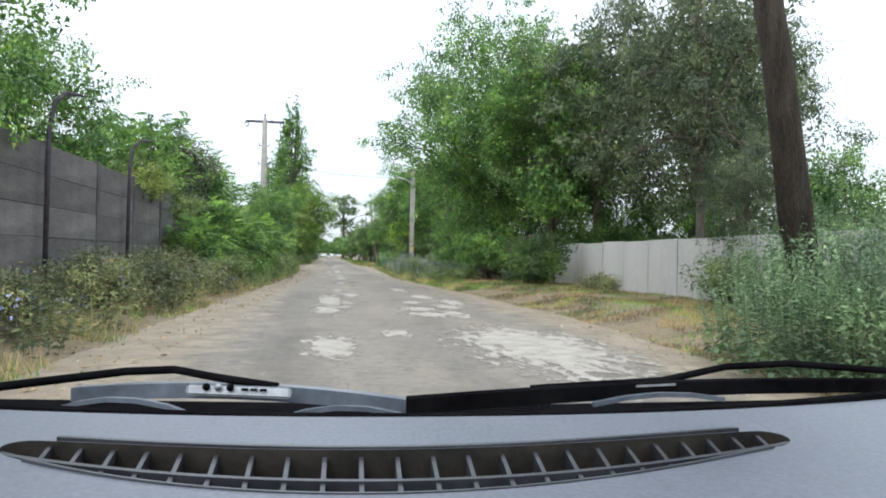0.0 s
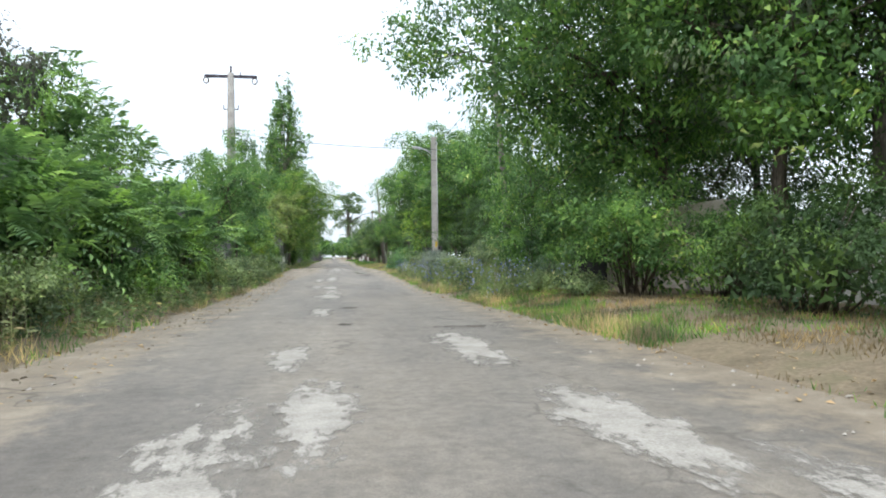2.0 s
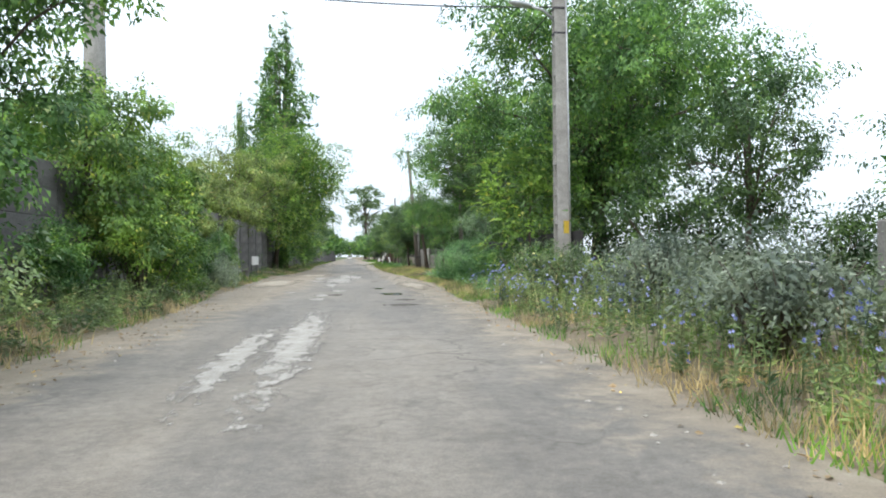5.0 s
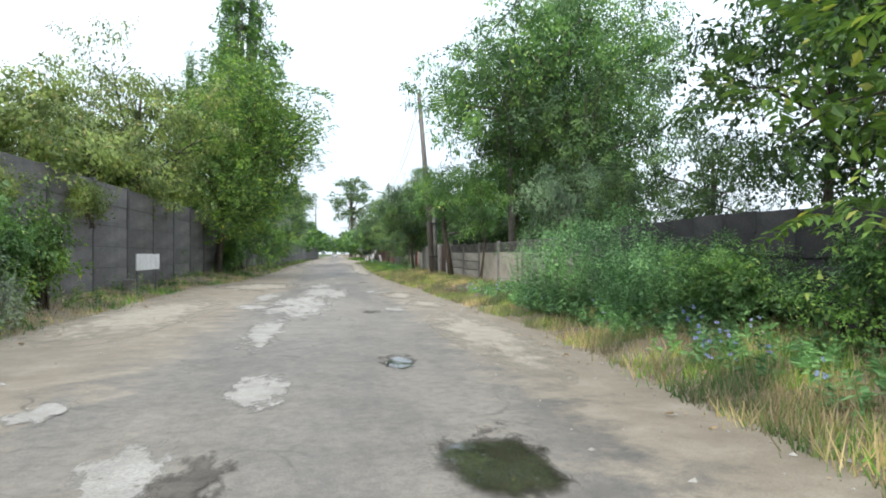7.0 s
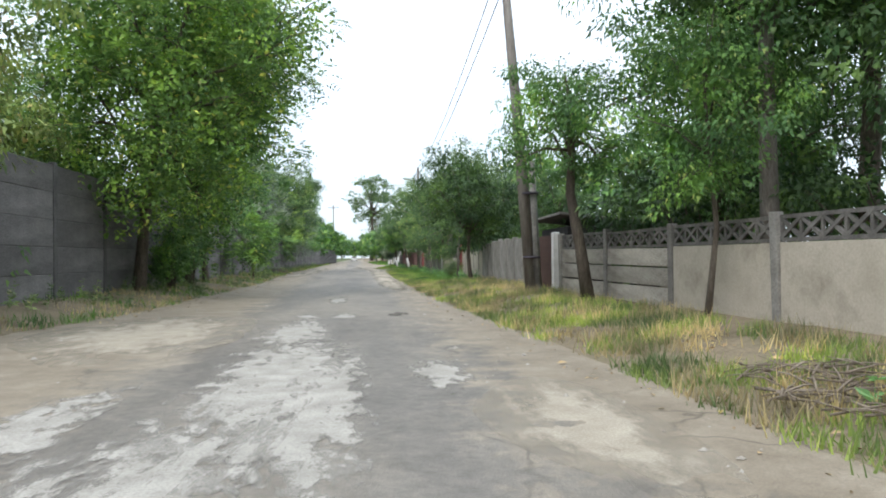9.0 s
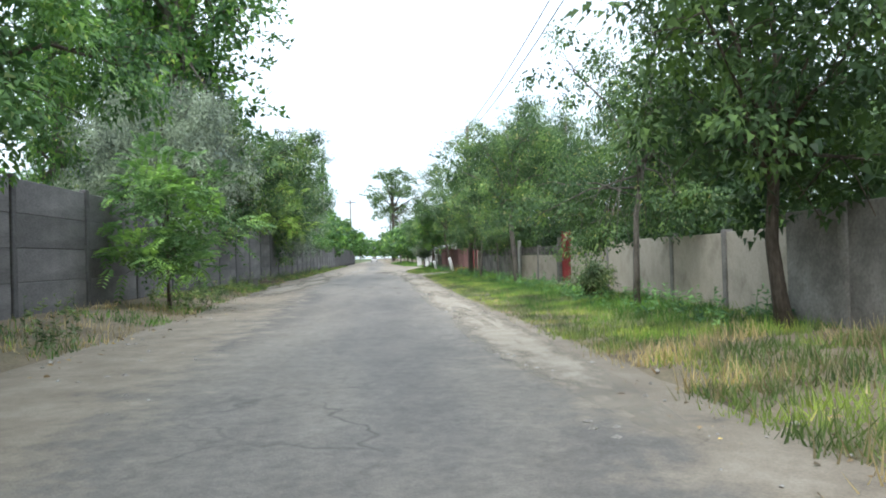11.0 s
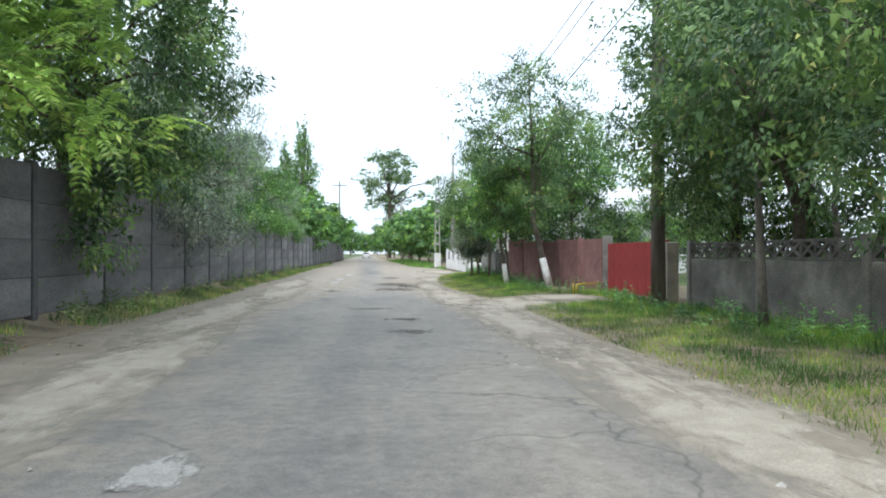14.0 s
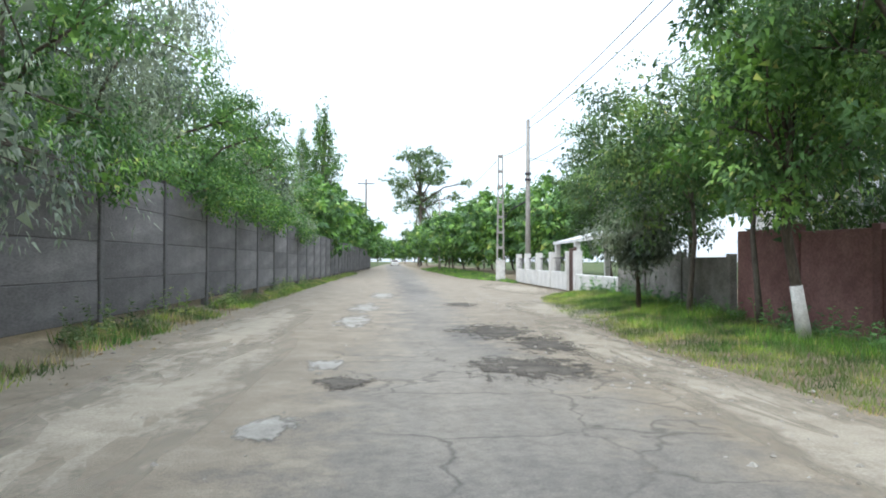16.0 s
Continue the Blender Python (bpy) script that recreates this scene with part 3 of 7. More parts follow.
def cluster_leaves(rng, cen, out, per, size, aspect, spread, droop):
    """Sprays of leaves round cluster centres, facing outwards and hanging."""
    k = len(cen) * per
    c, o = np.repeat(cen, per, 0), np.repeat(out, per, 0)
    off = unit(rng, k) * (rng.uniform(0, 1, k) ** 0.45 * spread * 1.5)[:, None] * np.array([[1, 1, 0.75]])
    d = off / (spread + 1e-6) * 0.45 + o * 0.4 + unit(rng, k) * 0.45
    d[:, 2] -= droop
    spray = unit(rng, len(cen)) * 0.55 + out * 0.7
    spray[:, 2] += 0.75
    nrm = unit(rng, k) * 0.24 + np.repeat(spray, per, 0)
    ln = size * rng.uniform(0.6, 1.25, k)
    return leaf_arrays(c + off, d, nrm, ln, ln * aspect * rng.uniform(0.8, 1.2, k))


def frond_leaves(rng, cen, out, pairs, length, leaflet, droop):
    """Feathered leaves: leaflets in pairs along an arching stalk."""
    k = len(cen)
    d = out + unit(rng, k) * 0.55
    d[:, 2] += 0.25
    d /= np.linalg.norm(d, axis=1, keepdims=True)
    ln = length * rng.uniform(0.6, 1.2, k)
    up = np.tile(np.array([[0, 0, 1.0]]), (k, 1)) + unit(rng, k) * 0.25
    s = np.cross(d, up)
    s /= np.linalg.norm(s, axis=1, keepdims=True) + 1e-9
    up = np.cross(s, d)
    outv = []
    for j in range(pairs):
        t = (j + 0.6) / pairs
        p = cen + d * (ln * t)[:, None] - np.array([[0, 0, 1.0]]) * (droop * ln * t * t)[:, None]
        wlen = leaflet * (1.1 - 0.6 * abs(t - 0.45)) * rng.uniform(0.85, 1.15, k)
        for sg in (-1, 1):
            dd = s * sg + d * 0.45 - np.array([[0, 0, 0.28]]) + unit(rng, k) * 0.12
            outv.append(leaf_arrays(p, dd, up + unit(rng, k) * 0.2, wlen, wlen * 0.36))
    return np.concatenate(outv, 0)


def crown_points(rng, blobs, k, subs=10, flat=0.62):
    """Points on the upper skin of flat leafy pads that sit in layers on the lobes, with gaps between them."""
    area = np.array([max(b[3], b[4]) * b[5] for b in blobs])
    cen, out = [], []
    for b, share in zip(np.array(blobs), area / area.sum()):
        u = unit(rng, subs)
        u[:, 2] = u[:, 2] * 0.9 + 0.12
        c = b[:3] + u * b[3:] * rng.uniform(0.55, 0.92, (subs, 1))
        size = rng.uniform(0.26, 0.52, subs)
        m = max(subs, int(k * share))
        w = rng.choice(subs, m, p=size ** 2 / (size ** 2).sum())
        v = unit(rng, m) + u[w] * 0.45 + np.array([[0, 0, 0.3]])
        v /= np.linalg.norm(v, axis=1, keepdims=True)
        r = rng.uniform(0.3, 1.0, m) ** 0.5
        p = v * b[3:] * (size[w] * r)[:, None]
        p[:, 2] *= flat
        # pads hang lower towards the outside
        p[:, 2] -= (0.28 if flat < 1 else 0) * (p[:, :2] * u[w, :2]).sum(1)
        cen.append(c[w] + p)
        out.append(v)
        # sprigs that stick out of the lobe
        a = unit(rng, 4)
        a[:, 2] = np.abs(a[:, 2]) * 0.8 - 0.15
        reach = rng.uniform(0.08, 0.3, 4) + 0.1 / max(b[3], 0.3)
        for q in range(3):
            cen.append(b[:3] + a * b[3:] * (0.85 + reach * q)[:, None] + rng.normal(size=(4, 3)) * 0.05)
            out.append(a)
    return np.concatenate(cen), np.concatenate(out)


def inner_leaves(rng, blobs, amount=1.2, cap=0.17):
    """Larger leaves deep inside the lobes, which close the crown."""
    vs = []
    for b in np.array(blobs):
        size = min(max(0.2 * b[3], 0.1), cap)
        k = max(6, int(amount * 3.14 * max(b[3], b[4]) * b[5] / (0.3 * size * size)))
        u = unit(rng, k)
        p = b[:3] + u * b[3:] * (rng.uniform(0.1, 0.6, k) ** 0.7)[:, None]
        ln = size * rng.uniform(0.7, 1.2, k)
        d = unit(rng, k)
        d[:, 2] -= 0.5
        vs.append(leaf_arrays(p, d, unit(rng, k) + u, ln, ln * 0.6))
    return np.concatenate(vs)


def spiral(k, n):
    """Even directions over a sphere."""
    z = 1 - 2 * (k + 0.5) / n
    r = math.sqrt(max(0, 1 - z * z))
    return Vector((r * math.cos(2.39996 * k), r * math.sin(2.39996 * k), z))


def make_tree(name, x, y, h, base, rad, style, label, seed, lean=(0, 0), trunk=None, bark=None, leaf=None, dens=1.0, lime=0.0, lobes=9, off=(0, 0), fill=0.5, shape=(), boughs=(), near=False, group="roadside trees"):
    """A tree: tapered trunk with limbs and twigs, and a crown of separate leaves in uneven lobes."""
    rng = np.random.default_rng(seed)
    leaf = leaf or L_WALNUT
    z0 = height(x, y) - 0.05
    root = holder(name, x, y, z0, label, "tree", group)
    trunk = trunk or 0.013 * h + 0.02
    ch = h - base
    top = Vector((lean[0] + off[0], lean[1] + off[1], base + ch * 0.55))
    # crown lobes spread over an ellipsoid
    blobs = []
    turn = Matrix.Rotation(rng.uniform(0, 6.28), 3, "Z")
    for k in range(lobes):
        if style == "poplar":
            f = (k + 0.5) / lobes
            rr = rad * (0.7 + 0.3 * math.sin(math.pi * f)) * (1 - 0.6 * max(0.0, f - 0.72) / 0.28) * rng.uniform(0.75, 1.2)
            a = 2.4 * k + rng.uniform(-0.4, 0.4)
            blobs.append((top.x + math.cos(a) * rr * 0.5, top.y + math.sin(a) * rr * 0.5, base + ch * (0.04 + 0.92 * f), max(rr * 0.46, 0.3), max(rr * 0.46, 0.3), ch * rng.uniform(0.07, 0.15)))
            continue
        u = turn @ spiral(k, lobes)
        rr = rng.uniform(0.42, 0.84)
        s = rng.uniform(0.27, 0.47)
        zz = base + ch * 0.5 + u.z * rr * ch * 0.5
        wide = 1.0 if u.z > -0.3 else 0.85
        blobs.append((top.x + u.x * rr * rad * wide, top.y + u.y * rr * rad * wide, zz, rad * s, rad * s, min(ch * 0.5 * s * 1.1, rad * s * 1.3)))
    if shape:
        blobs = [(sx, rng.normal() * sr * 0.5, sz, sr, sr, sr * 0.85) for sx, sz, sr in shape]
    elif style != "poplar":
        blobs.append((top.x, top.y, base + ch * 0.6, rad * 0.55, rad * 0.55, ch * 0.3))
    blobs += [(bx, by, bz, br, br * 1.2, br * 0.8) for bx, by, bz, br in boughs]
    # trunk and limbs
    tubes, limbs, twigs = [], [], []
    bend = rng.normal(size=2) * 0.018 * h
    pts = [Vector((0, 0, 0)), Vector((lean[0] * 0.3 + bend[0] * 0.5, lean[1] * 0.3 + bend[1] * 0.5, base * 0.5 + 0.2)), Vector((lean[0] * 0.7 + bend[0], lean[1] * 0.7 + bend[1], base + 0.1 * ch)), top, Vector((top.x + bend[0], top.y + bend[1], base + ch * 0.85))]
    tubes.append((pts, [trunk * 1.25, trunk, trunk * 0.85, trunk * 0.5, trunk * 0.12], 9))
    for b in blobs:
        f = rng.uniform(0.15, 0.8)
        st = pts[2].lerp(pts[3], f)
        en = Vector(b[:3])
        md = st.lerp(en, 0.5) + Vector((0, 0, 0.12 * (en - st).length)) + Vector(rng.normal(size=3)) * 0.1 * rad * 0.3
        r0 = trunk * rng.uniform(0.32, 0.5)
        limbs.append(([st, md, en], [r0, r0 * 0.7, r0 * 0.3], 6))
        for q in range(5):
            u = Vector(unit(rng, 1)[0])
            tip = en + Vector((u.x * b[3], u.y * b[4], u.z * b[5])) * 0.9
            s2 = md.lerp(en, rng.uniform(0.2, 1.0))
            twigs.append(([s2, s2.lerp(tip, 0.5) + Vector((0, 0, 0.06 * rad * 0.5)), tip], [r0 * 0.35, r0 * 0.22, 0.006], 4))
    tubes_mesh("trunk", tubes, bark or M_BARK, root)
    for lb in limbs[:8]:
        tubes_mesh("limb", [lb], bark or M_BARK, root)
    tagged(tubes_mesh("twig_work", limbs[8:] + twigs, bark or M_BARK, root), kind="stuff")
    if lime:
        p1 = pts[0].lerp(pts[1], min(1.0, lime / pts[1].z))
        tubes_mesh("lime_wash", [([pts[0] + Vector((0, 0, 0.02)), p1], [trunk * 1.27 + 0.008, trunk * 1.27 + 0.008 + (trunk - trunk * 1.25) * min(1.0, lime / pts[1].z)], 9)], M_LIME, root, "white lime wash on the lower trunk")
    skin = math.pi * rad * ch / 2 * dens * 0.85

    def centres(size, aspect, per, cover=3.0):
        return crown_points(rng, blobs, max(30, int(skin * cover / (0.5 * size * size * aspect) / per)), flat=1.5 if style == "poplar" else 1.0 if shape else 0.62)

    if style == "frond":
        cen, u = centres(0.16, 0.36, 16, 2.2)
        v = frond_leaves(rng, cen, u, 8, 0.58, 0.16, 0.45)
    elif style == "sprig":
        cen, u = centres(0.11, 0.36, 6, 1.5)
        v = frond_leaves(rng, cen, u, 3, 0.3, 0.13, 0.6)
    elif style == "walnut":
        cen, u = centres(0.145, 0.5, 34, 2.2)
        v = cluster_leaves(rng, cen, u, 34, 0.145, 0.5, 0.24, 0.7)
    elif style == "fine":
        cen, u = centres(0.112, 0.5, 30, 1.7)
        v = cluster_leaves(rng, cen, u, 30, 0.112, 0.5, 0.2, 0.6)
    elif style == "small":
        cen, u = centres(0.085, 0.55, 30, 1.7)
        v = cluster_leaves(rng, cen, u, 30, 0.085, 0.55, 0.17, 0.6)
    elif style == "willow":
        cen, u = centres(0.1, 0.32, 18, 1.5)
        v = np.concatenate([cluster_leaves(rng, cen - np.array([[0, 0, 0.17 * q]]), u, 6, 0.1, 0.32, 0.1, 1.0) for q in range(3)])
    elif style == "poplar":
        cen, u = centres(0.2, 0.7, 12, 1.5)
        v = cluster_leaves(rng, cen, u * 0.5 + np.array([[0, 0, 0.5]]), 12, 0.26, 0.8, 0.22, -0.1)
    elif style == "far":
        cen, u = centres(0.36, 0.6, 9, 1.6)
        v = cluster_leaves(rng, cen, u, 9, 0.42, 0.75, 0.24, 0.5)
    else:
        cen, u = centres(0.118, 0.58, 30, 2.1)
        v = cluster_leaves(rng, cen, u, 30, 0.118, 0.58, 0.2, 0.55)
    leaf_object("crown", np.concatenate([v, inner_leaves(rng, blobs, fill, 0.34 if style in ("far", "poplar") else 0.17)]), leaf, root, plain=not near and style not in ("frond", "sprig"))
    return root


def make_shrub(name, x, y, rx, ry, h, style, label, seed, leaf=None, dens=1.0, z=0.0, group="roadside shrubs"):
    """A shrub: many stems from the base and leaves down to the ground."""
    rng = np.random.default_rng(seed)
    root = holder(name, x, y, height(x, y) - 0.03 if z == 0 else z, label, "shrub", group)
    blobs = []
    for k in range(7):
        a, rr = rng.uniform(0, 6.28), rng.uniform(0.15, 0.65)
        s = rng.uniform(0.4, 0.62)
        blobs.append((math.cos(a) * rr * rx, math.sin(a) * rr * ry, h * rng.uniform(0.25, 0.68), rx * s, ry * s, h * s * 0.62))
    blobs.append((0, 0, h * 0.42, rx * 0.65, ry * 0.65, h * 0.42))
    tubes = []
    for b in blobs:
        for q in range(3):
            u = Vector(unit(rng, 1)[0])
            tip = Vector(b[:3]) + Vector((u.x * b[3], u.y * b[4], abs(u.z) * b[5])) * 0.8
            st = Vector((b[0] * 0.35 + rng.normal() * 0.08, b[1] * 0.35 + rng.normal() * 0.08, 0))
            thick = 0.3 if style == "nettle" else 1.0
            tubes.append(([st, st.lerp(tip, 0.5) + Vector((0, 0, 0.1 * h)), tip], [0.022 * thick, 0.015 * thick, 0.005 * thick], 5))
    tagged(tubes_mesh("stem_work", tubes, M_BARK, root), kind="stuff")
    skin = math.pi * max(rx, ry) * h / 2 * dens * 0.85

    def centres(size, aspect, per, cover=2.2):
        return crown_points(rng, blobs, max(30, int(skin * cover / (0.5 * size * size * aspect) / per)))

    if style == "frond":
        cen, u = centres(0.19, 0.36, 16)
        v = frond_leaves(rng, cen, u, 8, 0.78, 0.2, 0.4)
    elif style == "fine":
        cen, u = centres(0.078, 0.5, 16, 2.0)
        v = cluster_leaves(rng, cen, u, 16, 0.078, 0.5, 0.12, 0.3)
    elif style == "far":
        cen, u = centres(0.125, 0.6, 14, 1.5)
        v = cluster_leaves(rng, cen, u, 14, 0.13, 0.62, 0.2, 0.45)
    elif style == "nettle":
        k = int(72 * rx * ry * dens) + 12
        a, r = rng.uniform(0, 6.28, k), rng.uniform(0, 1, k) ** 0.5
        foot = np.stack([np.cos(a) * r * rx, np.sin(a) * r * ry, np.zeros(k)], 1)
        tall = h * rng.uniform(0.6, 1.0, k) * (1 - 0.3 * r * r)
        tilt = np.stack([np.cos(a) * r * 0.18, np.sin(a) * r * 0.18, np.ones(k)], 1) + rng.normal(size=(k, 3)) * 0.09
        out = [leaf_arrays(foot, tilt, unit(rng, k), tall * 1.02, np.full(k, 0.012), 0.0)]
        for q in range(30):
            t = (q + rng.uniform(0, 1, k)) / 30
            az = rng.uniform(0, 6.28, k)
            d = np.stack([np.cos(az), np.sin(az), 0.5 - 0.9 * (1 - t)], 1)
            ln = 0.115 * (1.15 - 0.75 * t) * rng.uniform(0.7, 1.25, k)
            out.append(leaf_arrays(foot + tilt * (tall * t)[:, None], d, unit(rng, k) * 0.35 + np.array([[0, 0, 1.0]]), ln, ln * 0.42))
        cen, u = centres(0.09, 0.5, 16, 0.8)
        v = np.concatenate(out + [cluster_leaves(rng, cen, u, 16, 0.075, 0.45, 0.13, 0.2)])
    else:
        cen, u = centres(0.1, 0.55, 16, 2.4)
        v = cluster_leaves(rng, cen, u, 16, 0.1, 0.55, 0.13, 0.45)
    v = np.concatenate([v, inner_leaves(rng, blobs, 0.25 if style == "far" else 0.45)]) if style != "nettle" else v
    v[:, 2] = np.abs(v[:, 2]) if z == 0 else v[:, 2]
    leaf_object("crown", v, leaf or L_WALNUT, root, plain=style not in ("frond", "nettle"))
    return root


def again(ob, x, y, turn, scale=1.0, zscale=None, z=None):
    """The same plant once more, turned and scaled."""
    m = pose(x, y, (height(x, y) - 0.05) if z is None else z, 0, 0, turn) @ Matrix.Diagonal((scale, scale, zscale or scale, 1))
    return copy_thing(ob, m)


# right-hand side, from the start of the lane
make_tree("tall_tree", 7.75, 10.4, 16.5, 8.6, 4.2, "fine", "tall old tree with a bare dark leaning trunk", 11, lean=(-2.4, 0.6), trunk=0.235, bark=M_BARK_DARK, leaf=L_DARK, fill=0.1, dens=0.7)
acacia = make_tree("acacia_tree", 11.0, 19.6, 11, 1.5, 3.7, "fine", "dense grey-green acacia tree behind the white fence", 12, leaf=L_ACACIA, bark=M_BARK_GREY, lobes=15, fill=0.4, dens=0.75)
again(acacia, 12.4, 23.0, 120, 1.2)
again(acacia, 11.2, 28.5, 230, 1.22)
again(acacia, 13.5, 12.5, 40, 0.42)
again(acacia, 9.9, 15.5, 310, 0.4)
again(acacia, 17.0, 27.0, 300, 1.1)
again(acacia, 12.8, 35.5, 70, 0.85)
again(acacia, 13.2, 41.0, 190, 0.8)
make_tree("walnut_tree", 10.2, 35.0, 13.0, 1.5, 6.8, "walnut", "large spreading walnut tree with dark green leaves", 13, lobes=24, dens=0.85, fill=0.85, off=(-1.7, 0))
make_tree("walnut_tree", 9.6, 29.0, 11.0, 1.4, 4.4, "walnut", "walnut tree with low hanging dark green branches", 14, lobes=13, fill=0.9)
make_shrub("elder_bush", 7.6, 25.8, 1.6, 2.2, 2.4, "fine", "dark green elder bush beside the white fence", 21, L_DARK)
elder = make_shrub("elder_bush", 7.0, 30.5, 1.7, 2.4, 2.7, "fine", "dark green elder bush under the walnut tree", 22, L_WALNUT)
again(elder, 10.8, 27.6, 200, 1.25)
again(elder, 8.7, 30.2, 140, 0.9)
make_shrub("mugwort_clump", 5.6, 6.6, 1.5, 1.9, 1.7, "nettle", "pale green clump of tall mugwort by the lane", 23, L_MUGWORT, dens=1.5)
make_shrub("mugwort_clump", 8.6, 10.5, 1.6, 2.2, 2.4, "nettle", "grey-green tall mugwort before the white fence", 24, L_MUGWORT, dens=1.4)
plum = make_tree("plum_tree", 7.5, 40.6, 5.0, 0.3, 2.1, "small", "scrubby green plum tree with low branches", 15, leaf=L_WALNUT, dens=0.9)
again(plum, 11.2, 46.0, 100, 1.45)
again(plum, 9.2, 49.4, 60, 0.78)
again(plum, 12.4, 21.5, 20, 0.95)
again(plum, 13.2, 16.8, 140, 0.9)
again(plum, 12.8, 26.8, 250, 1.0)
again(plum, 7.8, 38.2, 300, 0.75)
again(plum, 10.8, 47.5, 30, 0.75)
make_shrub("elder_bush", 6.6, 37.5, 1.3, 2.4, 2.0, "broad", "green elder bush under the walnut tree", 28, L_WALNUT)
make_shrub("elder_bush", 7.0, 47.0, 1.2, 2.4, 1.9, "fine", "grey-green bush among the tall weeds", 29, L_WEED)
again(plum, 9.8, 42.0, 200, 0.8)
make_tree("walnut_tree", 9.6, 85.8, 12.4, 2.4, 5.9, "walnut", "large old walnut tree behind the concrete fence", 17, lobes=24, trunk=0.18, dens=0.95, fill=0.5)
make_tree("maple_sapling", 6.5, 64.2, 4.9, 0.7, 2.1, "frond", "ash-leaved maple with bright drooping leaves", 18, leaf=L_MAPLE, trunk=0.05, dens=0.5)
make_tree("walnut_tree", 9.8, 66.0, 11.7, 1.3, 5.7, "walnut", "round dark walnut tree behind the roadside pole", 43, leaf=L_WALNUT, lobes=20, fill=1.0, dens=1.2)
plum2 = make_tree("plum_tree", 12.5, 92.0, 6.5, 1.2, 2.6, "broad", "dark plum tree behind the board fence", 19, dens=0.6, leaf=L_DARK)
again(plum2, 9.4, 66.5, 75, 0.95)
again(plum2, 9.7, 70.6, 200, 1.0)
again(plum2, 9.5, 74.3, 310, 0.66)
again(acacia, 9.9, 67.4, 20, 0.85)
again(plum2, 9.0, 81.4, 120, 1.1)
again(plum2, 9.0, 77.5, 40, 0.6)
again(plum2, 9.2, 56.0, 160, 0.75)
for ty, tx, sc in ((62.6, 6.7, 0.6), (65.4, 6.3, 0.62), (67.8, 6.3, 0.55)):
    again(elder, tx, ty, 90 * ty, sc, sc * 0.95)
make_tree("young_oleaster", 8.1, 80.4, 4.1, 1.0, 1.9, "willow", "thin grey-green oleaster behind the precast fence", 48, leaf=L_MUGWORT, bark=M_BARK_GREY, dens=0.9, lobes=9)
make_shrub("nettle_clump", 5.75, 71.9, 1.4, 2.0, 1.9, "nettle", "tall fresh green nettle clump on the verge", 25, L_NETTLE, dens=1.5)
make_shrub("nettle_clump", 6.0, 69.0, 1.1, 1.7, 1.3, "nettle", "tall fresh green nettle clump beside the fence", 26, L_NETTLE, dens=1.4)
make_tree("thin_tree", 7.4, 84.8, 9.6, 2.8, 3.0, "fine", "tall thin tree with a straight grey trunk", 31, bark=M_BARK_GREY, trunk=0.14, leaf=L_DARK, fill=0.15, dens=0.85)
for k, (tx, ty, sc) in enumerate([(11.0, 90.5, 1.0), (9.6, 104.0, 0.75), (9.8, 113.5, 0.8), (9.6, 118.6, 0.72), (9.8, 124.5, 0.6), (9.4, 130.0, 0.55), (9.6, 149.5, 0.55)]):
    again(plum2, tx, ty, 61 * k, sc)
make_tree("thin_sapling", 6.05, 84.2, 5.0, 0.9, 1.35, "small", "thin leafy sapling before the concrete fence", 46, leaf=L_WALNUT, trunk=0.045, dens=0.8, fill=0.1)
apple = make_tree("apple_tree", 5.55, 87.9, 5.0, 1.8, 1.7, "small", "small apple tree with a gnarled trunk on the verge", 32, trunk=0.11, lean=(-0.25, 0.1))
again(apple, 8.4, 88.6, 130, 1.15)
cherry = make_tree("cherry_tree", 5.3, 101.2, 5.3, 0.6, 2.5, "broad", "dense round cherry tree at the grassy verge", 33, leaf=L_DARK, lobes=11)
again(cherry, 9.4, 112.0, 200, 1.05)
pear = make_tree("pear_tree", 5.35, 117.7, 6.6, 1.7, 2.4, "small", "pear tree with a forked grey trunk on the grass", 34, bark=M_BARK_GREY, trunk=0.085, lean=(-0.12, 0.15), leaf=L_ORCHARD, fill=0.3, dens=0.95, near=True)
make_tree("cherry_plum", 5.5, 106.5, 6.3, 1.3, 2.2, "small", "dark cherry plum with thin grey stems on the verge", 40, bark=M_BARK_GREY, trunk=0.06, leaf=L_ORCHARD, off=(0.5, 0.2), fill=0.1, dens=0.6, near=True, boughs=[(-0.9, 0.5, 1.75, 0.5), (-1.2, 1.0, 2.5, 0.6), (0.6, 0.9, 1.6, 0.6), (-0.4, 1.6, 1.2, 0.5), (-0.6, -0.1, 1.35, 0.5), (-1.6, 1.3, 1.9, 0.6), (0.9, -0.2, 1.9, 0.6)])
again(pear, 8.8, 112.5, 60, 1.0)
again(pear, 8.9, 122.5, 210, 0.95)
make_shrub("lilac_bush", 5.7, 110.0, 0.45, 0.5, 1.05, "fine", "small leafy lilac bush before the wall", 27, L_WEED)
quince = make_tree("quince_tree", 5.3, 126.6, 5.1, 1.15, 2.0, "small", "dark leafy quince tree on the verge", 35, leaf=L_ORCHARD, bark=M_BARK_GREY, trunk=0.05, fill=0.35, dens=1.1)
again(quince, 5.6, 130.6, 130, 1.28)
again(quince, 8.3, 132.6, 220, 1.3)
again(quince, 5.6, 123.2, 300, 0.7)
make_tree("dark_tree", 7.9, 133.4, 8.4, 1.3, 2.9, "small", "dark dense tree behind the wall beside the red gate", 36, leaf=L_ORCHARD, trunk=0.13, off=(-0.8, 0.4), fill=0.6, dens=1.15, boughs=[(-2.3, -0.5, 2.7, 0.8), (-1.9, 0.9, 2.3, 0.75), (-2.6, 0.6, 3.6, 0.8)])
